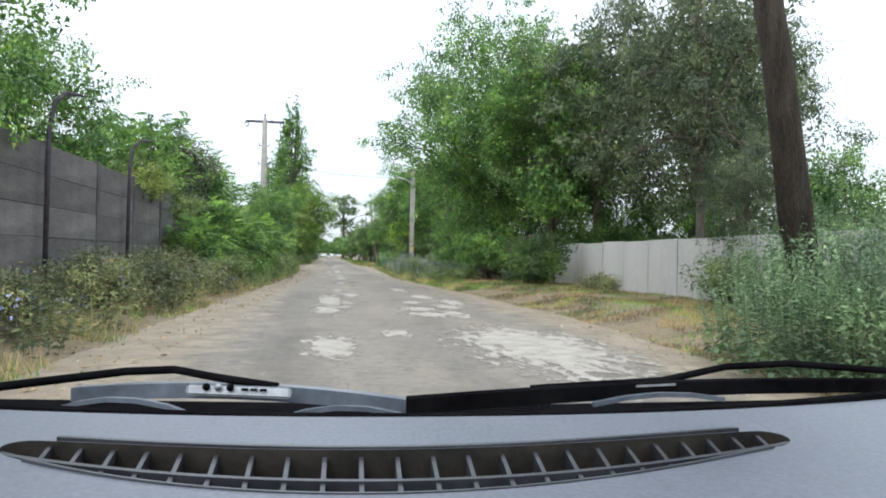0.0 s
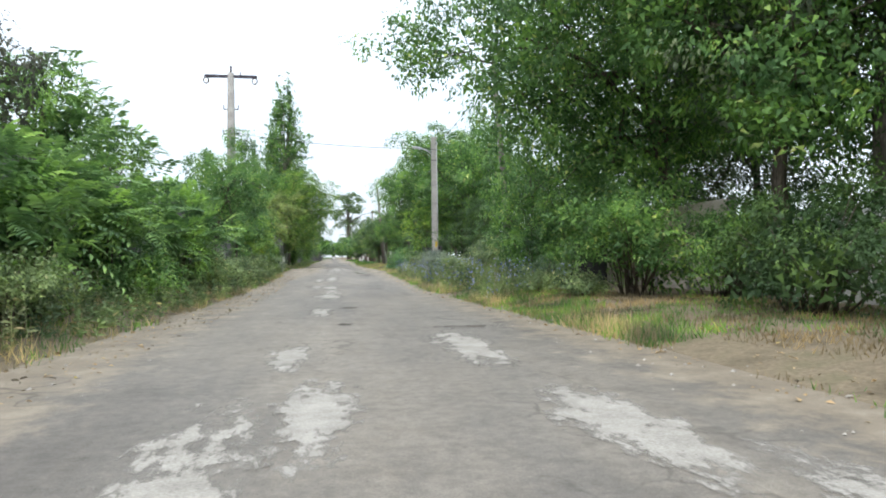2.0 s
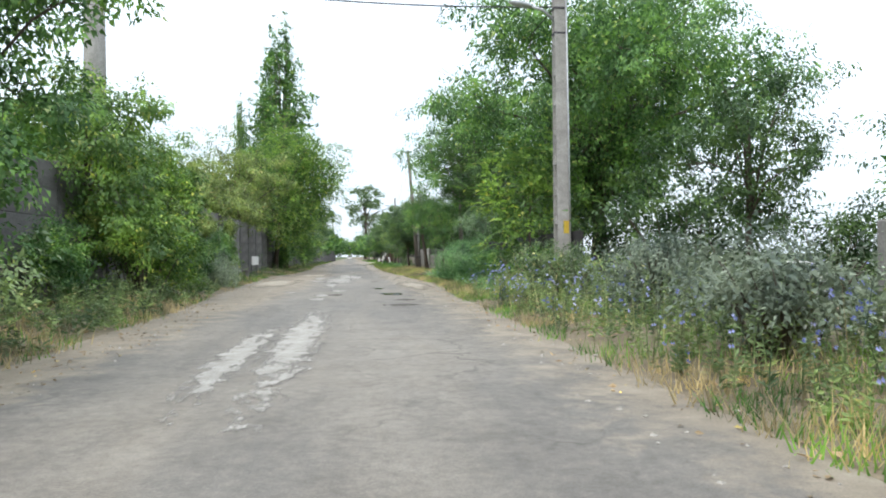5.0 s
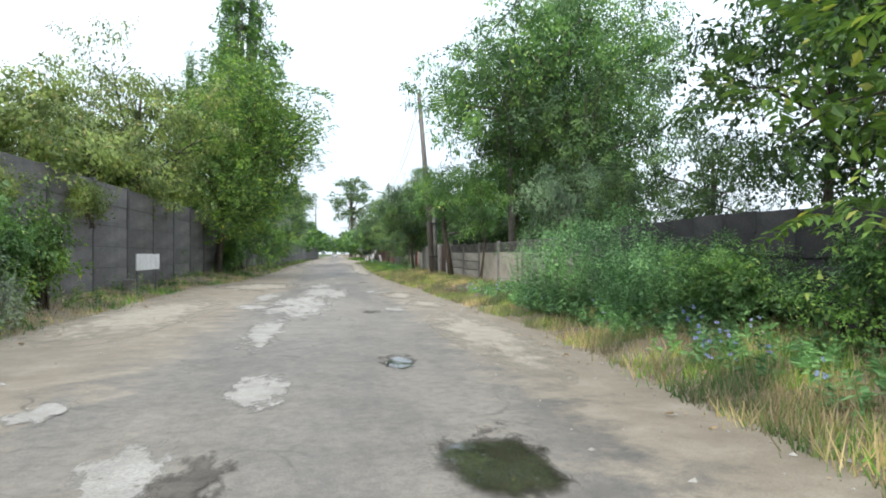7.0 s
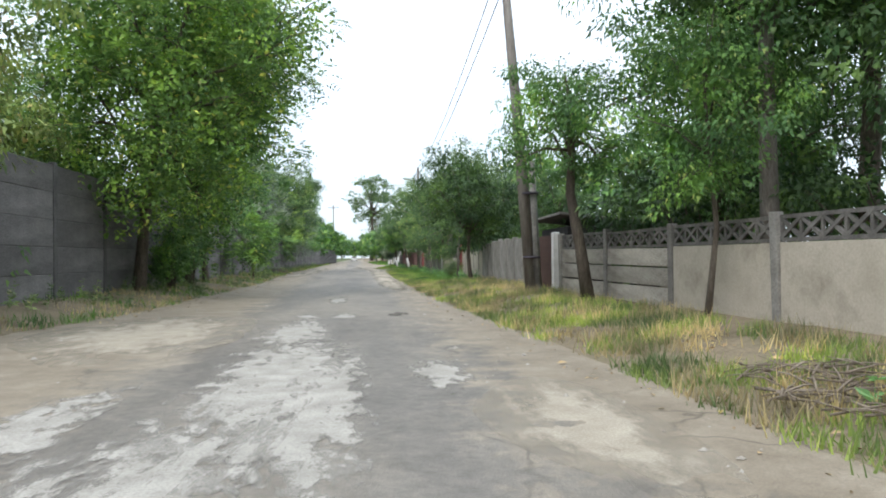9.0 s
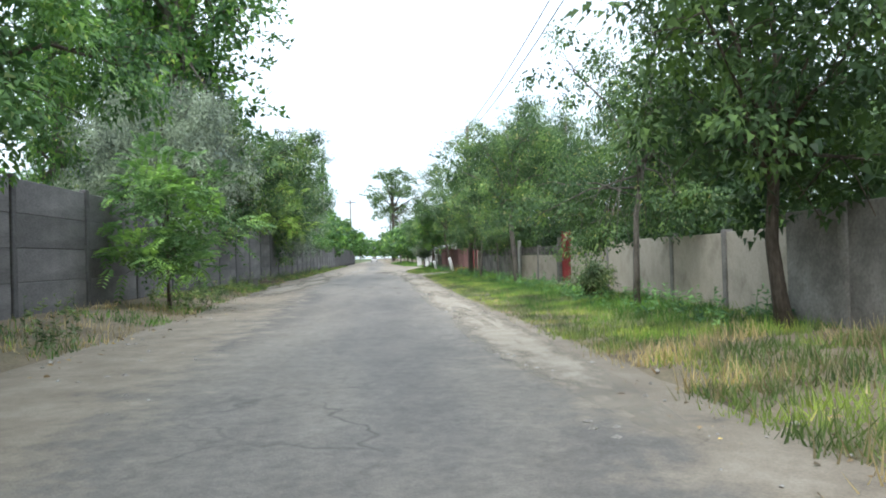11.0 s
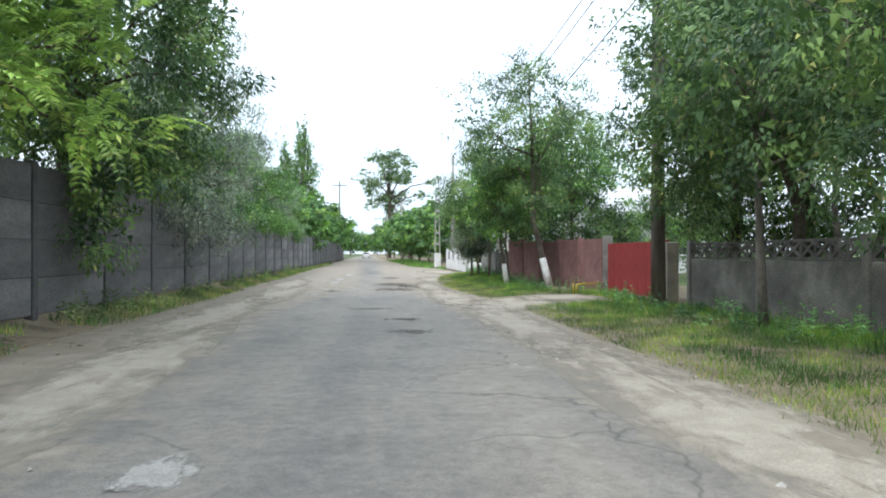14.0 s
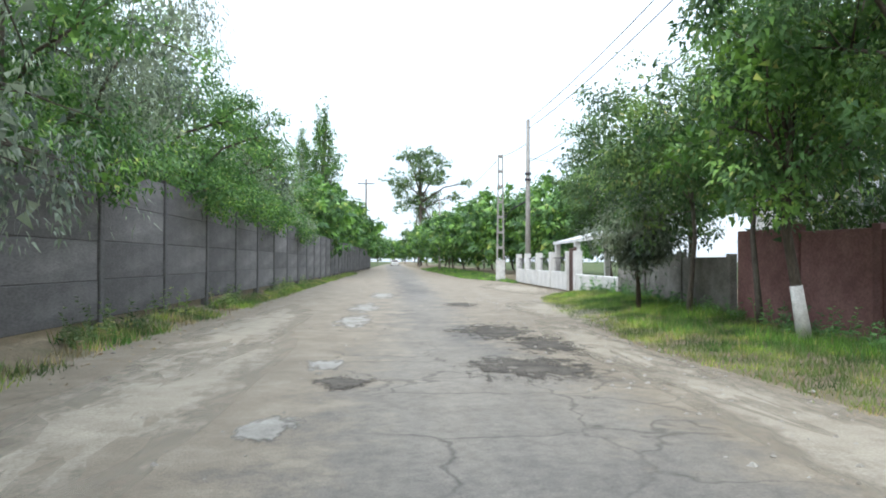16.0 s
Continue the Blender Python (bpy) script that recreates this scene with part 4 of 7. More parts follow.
linden = make_tree("linden_tree", 9.2, 135.0, 11.0, 1.6, 3.2, "fine", "tall dense linden tree behind the garden wall", 47, leaf=L_ORCHARD, lobes=13, trunk=0.16, fill=0.7, dens=0.9)
again(linden, 9.6, 127.5, 140, 0.8)
again(linden, 8.5, 137.0, 30, 0.84)
again(plum, 10.4, 141.6, 30, 0.7)
again(linden, 17.2, 154.0, 60, 1.05)
again(plum, 11.8, 149.0, 80, 0.85)
make_tree("acacia_tree", 5.6, 143.2, 8.2, 1.6, 3.2, "small", "leaning acacia with a lime-washed lower trunk", 37, leaf=L_ORCHARD, fill=0.2, dens=0.85, lime=1.3, trunk=0.1, lean=(-0.45, 0.6))
again(quince, 5.0, 147.2, 200, 1.0)
again(quince, 4.5, 148.9, 20, 1.0)
again(quince, 4.5, 151.6, 260, 0.9)
make_tree("lime_washed_tree", 4.55, 145.2, 5.4, 1.2, 2.1, "broad", "roadside tree with a white lime-washed trunk", 38, lime=1.2, trunk=0.075, lean=(-0.1, 0.1))
make_tree("garden_tree", 8.4, 150.5, 7.6, 1.4, 3.4, "broad", "large leafy garden tree behind the fence", 39, leaf=L_WALNUT, lobes=11)
make_tree("young_olive", 4.0, 150.2, 2.3, 0.7, 0.75, "fine", "small grey-green tree with a short trunk", 41, leaf=L_GREY, trunk=0.045)
again(cherry, 9.5, 170.0, 70, 1.3)
again(cherry, 10.0, 162.0, 210, 1.3)
row_tree = make_tree("hedge_tree", 6.6, 186.0, 6.4, 0.1, 3.1, "far", "dense green roadside tree farther along the lane", 42, leaf=L_WALNUT, lobes=14, fill=0.45, dens=0.85)
for k, (tx, ty, sc) in enumerate([(8.6, 178, 0.9), (5.6, 193, 0.95), (5.2, 201, 1.0), (4.8, 210, 1.05), (5.0, 220, 1.1), (5.2, 232, 1.2), (5.0, 246, 1.2), (11.5, 186, 1.2), (4.0, 262, 1.3), (9.2, 197, 1.1), (8.6, 207, 1.2), (9.0, 218, 1.2), (9.4, 230, 1.3)]):
    again(row_tree, tx, ty, 50 * k, sc)

for k, (tx, ty, rx, h, mt, seed) in enumerate([(4.9, 48.5, 0.9, 1.35, L_GREY, 201), (5.2, 44.0, 0.9, 1.1, L_WEED, 202), (5.6, 52.5, 0.9, 1.3, L_GREY, 203), (5.0, 39.5, 0.8, 0.9, L_WEED, 204), (5.5, 56.5, 1.0, 1.2, L_WEED, 205), (8.8, 14.6, 0.7, 1.5, L_WEED, 207), (8.7, 22.5, 0.7, 0.5, L_DUSTY, 208), (5.5, 33.2, 0.6, 0.5, L_WEED, 209), (6.2, 35.2, 0.9, 0.8, L_MUGWORT, 211), (6.0, 31.0, 0.7, 0.45, L_WEED, 212)]):
    make_shrub("mugwort_clump", tx, ty, rx, rx * 1.3, h, "fine", "bushy grey-green mugwort among the verge weeds", seed, mt)
privet = make_shrub("privet_bush", 9.4, 87.0, 1.5, 2.0, 2.7, "far", "dense dark privet bush behind the garden fence", 210, L_DARK)
for k, (tx, ty) in enumerate([(8.9, 80.6), (9.4, 84.0), (8.0, 87.6), (8.2, 91.0), (9.6, 99.5), (8.9, 103.6), (9.0, 107.2), (9.1, 110.8), (9.2, 114.2), (9.2, 117.6), (9.1, 121.0), (9.0, 124.4), (8.9, 127.8), (8.8, 131.4), (8.8, 135.2), (8.6, 147.0), (8.4, 151.0), (10.6, 30.5), (11.0, 34.5), (11.2, 39.0), (10.9, 43.5), (10.8, 48.5), (8.6, 57.5), (12.0, 15.0), (12.4, 19.5), (12.2, 24.0), (12.5, 51.0), (13.2, 54.5), (12.6, 58.0), (9.6, 64.5)]):
    again(privet, tx, ty, 53 * k, 0.9 + 0.08 * (k % 4))

# left-hand side
mixed = make_tree("mulberry_tree", -8.3, 13.5, 8.2, 1.8, 3.6, "broad", "broad mulberry tree leaning over the concrete fence", 51, leaf=L_WALNUT, lobes=11)
again(mixed, -8.6, 20.5, 110, 0.93)
again(mixed, -8.0, 6.0, 210, 0.95)
make_shrub("vine_tangle", -5.7, 21.5, 0.6, 2.2, 1.3, "fine", "tangle of vine hanging over the fence top", 61, L_DRY, z=2.7)
make_shrub("vine_tangle", -5.5, 26.5, 0.7, 2.6, 1.6, "fine", "dry-tipped vine tangle hanging over the fence top", 62, L_WEED, z=2.3)
grey_bush = make_shrub("bramble", -4.3, 13.4, 0.9, 1.6, 1.25, "fine", "dusty grey-green bramble before the fence", 305, L_DUSTY)
again(grey_bush, -4.2, 17.0, 150, 1.05)
again(grey_bush, -4.3, 20.6, 70, 1.1)
again(grey_bush, -4.4, 9.6, 200, 0.8)
make_tree("purple_plum", -6.6, 30.2, 6.6, 1.8, 1.7, "fine", "dark purplish plum tree behind the fence", 52, leaf=L_PURPLE)
ail = make_shrub("ailanthus_shrub", -4.4, 28.5, 1.6, 2.0, 3.6, "frond", "tree-of-heaven shrub with long feathered leaves", 63, L_AIL)
again(ail, -4.5, 33.0, 100, 1.0)
again(ail, -4.4, 37.5, 220, 0.95)
again(ail, -4.7, 24.0, 300, 0.72)
ail_tree = make_tree("ailanthus_tree", -6.4, 34.5, 6.2, 2.2, 1.6, "frond", "slender tree-of-heaven with feathered leaves", 53, leaf=L_AIL, trunk=0.06)
again(ail_tree, -6.6, 40.0, 140, 0.95)
again(ail_tree, -6.5, 26.5, 250, 1.0)
make_shrub("bramble", -3.6, 39.5, 1.0, 2.2, 1.5, "broad", "low bramble bush at the edge of the lane", 64, L_WEED)
make_shrub("bramble", -3.7, 33.0, 0.9, 2.4, 1.5, "fine", "low green bramble bush at the edge of the lane", 65, L_WALNUT)
bram = make_shrub("bramble", -3.9, 27.0, 0.9, 2.2, 1.4, "fine", "grey-green bramble bush at the edge of the lane", 66, L_WEED)
again(bram, -3.6, 45.0, 180, 0.95)
again(bram, -3.9, 50.5, 60, 1.05)
make_tree("pear_tree", -4.6, 47.0, 5.6, 1.8, 1.95, "small", "pear tree with dark leaves over the fence", 54, leaf=L_WALNUT, trunk=0.055, dens=0.9, fill=0.25, lobes=12, near=True, off=(0.6, 0), boughs=[(0.9, -1.0, 2.3, 0.8), (1.5, 0.5, 2.4, 0.8), (-0.5, -1.2, 2.2, 0.7), (-1.1, -1.8, 2.3, 0.6)])
make_tree("young_elm", -4.7, 53.0, 7.5, 0.8, 2.4, "broad", "bushy young elm tree at the fence", 55, leaf=L_WALNUT, dens=1.1, fill=0.7, trunk=0.07)
elm = make_tree("young_elm", -5.4, 60.0, 6.0, 0.5, 2.1, "broad", "bushy young elm tree grown through the fence line", 56, leaf=L_MAPLE, trunk=0.07)
again(elm, -5.3, 65.0, 120, 0.9)
make_shrub("maple_shrub", -4.3, 60.5, 1.4, 2.4, 3.4, "broad", "bright green maple shrub at the lane's edge", 67, L_MAPLE)
make_shrub("mugwort_clump", -4.3, 69.8, 0.8, 1.6, 1.5, "nettle", "grey-green mugwort clump before the fence", 68, L_GREY)
make_shrub("maple_shrub", -4.8, 74.2, 0.6, 0.9, 2.5, "broad", "bright green maple sapling at the fence", 70, L_MAPLE)
dry = make_tree("dry_mulberry", -7.6, 71.5, 5.7, 1.6, 2.8, "broad", "half-dry yellowing tree behind the fence", 57, leaf=L_DRY, dens=1.1, fill=0.7)
again(dry, -7.3, 77.5, 130, 1.02)
again(dry, -7.2, 84.0, 250, 1.08)
again(dry, -7.8, 64.5, 20, 0.95)
again(dry, -7.5, 90.5, 310, 1.0)
again(mixed, -8.8, 87.5, 30, 0.8)
again(mixed, -8.6, 95.5, 150, 0.85)
make_tree("ash_maple", -5.1, 95.5, 11.2, 1.4, 5.3, "sprig", "large ash-leaved maple with bright green foliage", 58, leaf=L_MAPLE, lobes=24, dens=1.1, fill=0.6, trunk=0.17, lean=(0.5, 0), off=(0.3, 0))
make_tree("half_dry_maple", -6.4, 85.5, 8.4, 1.8, 3.3, "walnut", "half-dry maple with thin yellowing leaves over the fence", 60, leaf=L_DRY, lobes=16, dens=0.6, fill=0.1, trunk=0.12, lean=(0.3, 0))
make_tree("ash_maple", -5.0, 103.5, 7.0, 1.2, 2.8, "broad", "shaded maple at the fence", 59, leaf=L_WALNUT)
poplar = make_tree("poplar", -7.3, 121.5, 26.0, 1.6, 4.3, "poplar", "tall narrow poplar behind the fence", 71, leaf=L_WALNUT, bark=M_BARK_GREY, lobes=40, dens=0.9)
again(poplar, -11.9, 121.5, 80, 0.38, 0.68)
again(poplar, -9.6, 124.5, 190, 0.55, 0.78)
again(poplar, -9.7, 216.0, 30, 0.6, 0.7)
again(poplar, -12.2, 216.5, 130, 0.5, 0.6)
silver = make_tree("oleaster", -6.3, 115.6, 7.5, 1.2, 2.8, "willow", "silvery oleaster tree over the fence", 72, leaf=L_GREY, dens=0.95, lobes=14, off=(0.8, 0))
again(silver, -7.3, 121.5, 100, 1.05)
again(silver, -6.6, 118.6, 200, 1.08)
make_tree("young_walnut", -4.15, 109.8, 3.7, 0.5, 1.5, "frond", "young walnut tree with drooping bright leaves", 69, leaf=L_AIL, trunk=0.04, dens=1.2, fill=0.4, boughs=[(0.5, -0.5, 1.1, 0.55), (-0.5, -0.4, 1.2, 0.55), (0.1, 0.6, 1.0, 0.5)])
make_tree("maple_sapling", -6.2, 130.6, 6.0, 1.9, 2.1, "frond", "ash-leaved maple with yellow-green leaves over the fence", 73, leaf=L_LIME, dens=1.2, off=(0.8, 0), boughs=[(1.9, -1.2, 2.9, 0.7), (2.2, 0.4, 2.6, 0.7)])
make_tree("dark_elm", -6.2, 134.6, 9.0, 0.9, 3.2, "fine", "dark dense elm behind the fence", 74, leaf=L_ORCHARD, dens=1.5, fill=0.9, lobes=14, off=(0.5, 0), boughs=[(1.6, -1.4, 3.0, 0.9), (1.9, 0.3, 2.6, 0.9), (1.8, 1.8, 3.2, 0.9)])
make_tree("oleaster", -6.3, 140.6, 7.8, 0.4, 3.2, "willow", "large silvery oleaster hanging over the concrete fence", 75, leaf=L_GREY, lobes=18, dens=1.3, fill=0.25, boughs=[(1.3, -2.6, 2.5, 0.9), (1.7, -1.4, 1.9, 0.95), (1.5, 0.2, 2.0, 1.0), (1.9, 1.4, 1.7, 0.9), (1.4, 2.8, 2.4, 0.95), (0.9, -3.6, 3.1, 0.9), (1.9, -0.4, 2.9, 1.0)])
make_tree("dark_elm", -6.2, 121.0, 7.6, 0.9, 2.9, "fine", "dark elm with a long branch reaching over the lane", 77, leaf=L_ORCHARD, dens=1.2, fill=0.7, off=(0.7, 0), boughs=[(3.1, -0.4, 4.4, 0.9), (3.7, 0, 5.2, 0.8), (4.3, 0.3, 5.6, 0.5), (2.6, 1.2, 3.2, 0.9)])
again(silver, -6.5, 149.5, 210, 0.95)
robinia = make_tree("robinia", -6.8, 156.5, 6.5, 1.4, 2.5, "fine", "green robinia over the fence", 76, leaf=L_WALNUT, boughs=[(1.5, -1.3, 2.6, 0.8), (1.7, 0.2, 2.4, 0.85), (1.5, 1.6, 2.7, 0.8)])
again(robinia, -6.7, 152.4, 12, 0.93)
again(robinia, -6.5, 146.2, -14, 0.9)
again(robinia, -6.4, 124.6, 200, 0.9)
again(robinia, -6.9, 161.0, -10, 0.95)
again(silver, -7.6, 165.0, 300, 0.95)
again(robinia, -6.9, 168.0, 16, 0.85)
again(silver, -7.7, 171.5, 40, 0.75)
again(elm, -7.9, 177.0, 80, 0.9)

for k, ty in enumerate([183, 190, 198, 206, 215, 225, 236, 250, 268, 290]):
    again(row_tree, -7.8 - (k % 3) * 0.4 - (1.5 if ty > 240 else 0), ty, 70 * k, 1.05 + 0.1 * (k % 3) + (0.25 if ty > 220 else 0))

for k in range(19):
    m = pose(-8.3 - 0.4 * (k % 2), 6.0 + 8.4 * k, 0.1, 0, 0, 77 * k) @ Matrix.Diagonal((1.2, 1.2, 1.5 if k < 12 else 1.15, 1))
    copy_thing(privet, m)

hang = make_shrub("vine_tangle", -5.6, 67.0, 0.6, 3.4, 1.3, "fine", "yellowish vine tangle hanging over the concrete fence", 301, L_DRY, z=1.9)
for k, (tx, ty, tz, sc) in enumerate([(-5.6, 73.0, 2.0, 1.0), (-5.6, 79.0, 1.9, 1.05), (-5.6, 61.5, 1.7, 0.9)]):
    again(hang, tx, ty, 180 * (k % 2) + 6, sc, z=tz)
drape = make_shrub("elm_sucker", -4.9, 100.6, 1.0, 1.8, 2.9, "broad", "leafy elm sucker growing at the foot of the fence", 302, L_WALNUT)
for k, (tx, ty, sc) in enumerate([(-4.7, 97.4, 0.75), (-4.9, 57.0, 0.7), (-4.8, 66.0, 0.85), (-4.9, 69.0, 0.7), (-4.8, 72.2, 0.8)]):
    again(drape, tx, ty, 180 * (k % 2), sc)

# trees that close the far end
make_tree("old_ash", 3.4, 290.0, 27.0, 8.0, 6.0, "far", "very tall old tree with an open tufted crown", 84, leaf=L_ORCHARD, trunk=0.45, dens=1.5, fill=0.8,
          shape=[(-2.9, 24.0, 2.2), (1.3, 25.0, 2.4), (4.5, 23.2, 2.4), (-4.4, 18.0, 3.4), (0, 19.6, 4.1), (3.8, 19.2, 3.4), (-1.9, 14.4, 3.8), (2.1, 14.2, 3.6), (1.3, 10.0, 4.0), (10.2, 18.2, 1.2), (8.0, 15.2, 1.5), (-0.6, 22.6, 2.2), (4.5, 7.0, 3.6), (-1.0, 6.0, 3.0)])
for k, (tx, ty, sc) in enumerate([(12, 300, 2.0), (20, 320, 2.2), (-12, 330, 1.8), (-20, 310, 2.0), (4, 360, 1.9), (14, 350, 2.4), (-9, 380, 1.6), (26, 290, 2.2), (-4, 420, 1.7), (1, 430, 1.6), (7, 275, 1.4)]):
    again(row_tree, tx, ty, 37 * k, sc)

# garden growth behind the fences that closes the view on both sides
for k in range(6, 9):
    again(row_tree, 15.5 + 2.5 * (k % 2), 34 + 11.0 * k, 41 * k, 1.15 + 0.12 * (k % 3))
for k in range(11):
    again(row_tree, -12.5 - 2.0 * (k % 2), 8 + 15.0 * k, 67 * k, 1.05 + 0.1 * (k % 3))


# ---- the long concrete fence on the left ----
def left_fence():
    root = holder("wall_left", -5.55, 0, 0, "long dark grey precast concrete fence of stacked slabs between posts", "fence", kind="structure")
    bay = 2.95
    slab = shared("slab", boxed(-0.035, 0.035, 0.07, bay - 0.07, 0.001, 0.599, bevel=0.012), M_CONC_DARK)
    post = {r: shared("fence_post", boxed(-0.075, 0.075, -0.08, 0.08, -0.3, r * 0.6 + 0.06, bevel=0.015), M_CONC_POST) for r in (4, 5)}
    rng = random.Random(5)
    for k in range(0, 61):
        y = 2.6 + bay * k
        rows = 5 if y < 100 else 4
        z = 0.24 + 0.03 * math.sin(y * 0.13)
        piece("fence_post", post[rows], root, pose(0, y, z, 0, 0, rng.uniform(-1, 1)))
        for r in range(rows):
            piece("slab", slab, root, pose(rng.uniform(-0.006, 0.006), y, z + 0.6 * r))
    bm = bmesh.new()
    for k in range(61, 82):
        y = 2.6 + bay * k
        box(bm, -0.075, 0.075, y - 0.08, y + 0.08, 0, 2.7)
        for r in range(4):
            box(bm, -0.035, 0.035, y + 0.085, y + bay - 0.085, 0.25 + 0.6 * r, 0.849 + 0.6 * r)
    tagged(part("far_bays", bm, M_CONC_DARK, root), kind="stuff")


left_fence()


def block(name, x, y, z, sx, sy, sz, material, label, category, rz=0.0, bevel=0.02, kind=""):
    bm = boxed(-sx / 2, sx / 2, -sy / 2, sy / 2, 0, sz, bevel=bevel)
    ob = part(name, bm, material)
    ob.matrix_basis = pose(x, y, z, 0, 0, rz)
    return tagged(ob, label, category, kind=kind)


def white_board():
    """A low white board on two posts before the fence."""
    root = holder("white_board", -4.45, 79.4, height(-4.45, 80.5), "low white board on two posts before the fence", "sign board")
    part("panel", boxed(-0.015, 0.015, 0, 2.35, 0.72, 1.18, bevel=0.004), M_WHITE_PLASTER, root)
    for y in (0.2, 2.1):
        part("post", boxed(-0.06, -0.018, y, y + 0.05, -0.15, 1.2, bevel=0.004), M_CONC_POST, root, "grey post behind the board")


white_board()
block("concrete_block", -4.95, 80.6, height(-4.95, 80.6) - 0.04, 0.35, 0.45, 0.4, M_CONC_GREY, "small pale concrete block before the fence", "block", 8)
block("concrete_block", -4.9, 124.0, height(-4.9, 124.0) - 0.04, 0.4, 0.6, 0.4, M_CONC_GREY, "small grey concrete block at the fence foot", "block", 12)


# ---- right-hand fences and walls ----
def white_fence():
    root = holder("wall_sheet", 9.4, 0, 0, "white sheet-metal fence on a low dark base", "fence", kind="structure")
    sheet = bmesh.new()
    w, n = 1.78, 16
    vs = []
    for k in range(n + 1):
        yy = w * k / n
        xx = 0.004 * (1 if k % 4 in (1, 2) else -1)
        vs.append((sheet.verts.new((xx - 0.004, yy, 0.0)), sheet.verts.new((xx - 0.004, yy, 1.66)), sheet.verts.new((xx + 0.004, yy, 0.0)), sheet.verts.new((xx + 0.004, yy, 1.66))))
    for a, b in zip(vs, vs[1:]):
        sheet.faces.new((a[0], b[0], b[1], a[1]))
        sheet.faces.new((a[2], a[3], b[3], b[2]))
        sheet.faces.new((a[1], b[1], b[3], a[3]))
    me = shared("sheet", sheet, M_WHITE_SHEET)
    post = shared("fence_post", boxed(0.02, 0.08, -0.03, 0.03, -0.5, 1.6, bevel=0.005), M_METAL_DARK)
    y = 9.0
    k = 0
    while y < 27.4:
        piece("sheet", me, root, pose(0, y, 0.2 + 0.02 * (k % 2), 0.15 * ((k * 7) % 5 - 2), 0, 0))
        piece("fence_post", post, root, pose(0.02, y, 0.2))
        y += 1.81
        k += 1
    part("base", boxed(0.03, 0.13, 9.0, 27.6, -0.1, 0.22, bevel=0.01), M_CONC_DARK, root, "low dark concrete base")


white_fence()


def lattice_slab(w, h):
    """Openwork precast slab: a frame with crossing bars."""
    bm = bmesh.new()
    t = 0.022
    box(bm, -t, t, 0, w, 0, 0.05)
    box(bm, -t, t, 0, w, h - 0.05, h)
    n = max(3, round(w / 0.36))
    s = w / n
    for k in range(n):
        for sg in (1, -1):
            r = bmesh.ops.create_cube(bm, size=1)
            ang = math.atan2((h - 0.08) * sg, s)
            bmesh.ops.transform(bm, matrix=Matrix.Translation((0.003 * sg, s * (k + 0.5), h / 2)) @ Matrix.Rotation(ang, 4, "X") @ Matrix.Diagonal((0.036, math.hypot(h - 0.08, s), 0.05, 1)), verts=r["verts"])
    for k in range(n + 1):
        box(bm, -t + 0.004, t - 0.004, min(max(s * k - 0.02, 0), w - 0.04), min(max(s * k + 0.02, 0.04), w), 0.04, h - 0.04)
    return bm


def precast_wall(name, x, y0, y1, bays, label, plain=(), top=True, face=None):
    root = holder(name, x, 0, 0, label, "fence", kind="structure")
    w = (y1 - y0) / bays
    rng = random.Random(name)
    slab = shared("slab", boxed(-0.03, 0.03, 0.07, w - 0.07, 0.012, 0.328, bevel=0.008), M_CONC_WORN)
    full = shared("slab", boxed(-0.03, 0.03, 0.07, w - 0.07, 0.0, 1.02, bevel=0.006), face or M_CONC)
    lat = lattice_slab(w - 0.14, 0.34)
    bmesh.ops.translate(lat, vec=(0, 0.07, 0), verts=lat.verts)
    lat = shared("openwork_slab", lat, M_LATTICE)
    post = shared("fence_post", boxed(-0.065, 0.065, -0.07, 0.07, -0.3, 1.42, bevel=0.012), M_CONC_GREY)
    for k in range(bays + 1):
        y = y0 + w * k
        z = height(x, y0 + w * min(k + 0.5, bays)) - 0.02
        piece("fence_post", post, root, pose(0, y, z, rng.uniform(-1, 1), rng.uniform(-1, 1), 0))
        if k == bays:
            break
        if k in plain:
            piece("slab", full, root, pose(0, y, z))
        else:
            for r in range(3):
                piece("slab", slab, root, pose(rng.uniform(-0.012, 0.012), y, z + 0.34 * r, rng.uniform(-0.6, 0.6), 0, 0))
        if top:
            piece("openwork_slab", lat, root, pose(0, y, z + 1.03))
    return root


slant(precast_wall("wall_precast", 6.5, 75.0, 91.6, 6, "old precast concrete fence with openwork top slabs", plain=(2, 3)), 7.0, 75.0, 6.1, 91.6)


def plain_wall(name, x, y0, y1, h, material, label, cap=None, bays=0, post=None):
    root = holder(name, x, 0, 0, label, "wall", kind="structure")
    n = max(1, bays)
    w = (y1 - y0) / n
    me = shared("wall_panel", boxed(-0.05, 0.05, 0.06 if bays else 0, w - (0.06 if bays else 0), -0.3, h, bevel=0.01), material)
    pm = shared("wall_post", boxed(-0.075, 0.075, -0.075, 0.075, -0.3, h + 0.06, bevel=0.012), post or material)
    for k in range(n):
        y = y0 + w * k
        z = height(x, y + w / 2) - 0.02
        piece("wall_panel", me, root, pose(0, y, z))
        if bays:
            piece("wall_post", pm, root, pose(-0.01, y, z))
    if cap:
        part("cap", boxed(-0.09, 0.09, y0, y1, 0, 0.05, bevel=0.01), cap, root).matrix_basis = pose(0, 0, height(x, (y0 + y1) / 2) - 0.02 + h + 0.002)
    return root


plain_wall("wall_grey_plates", 9.4, 31.0, 38.4, 2.15, M_CONC, "pale grey concrete plate wall in the trees' shade", bays=4, post=M_CONC_GREY)


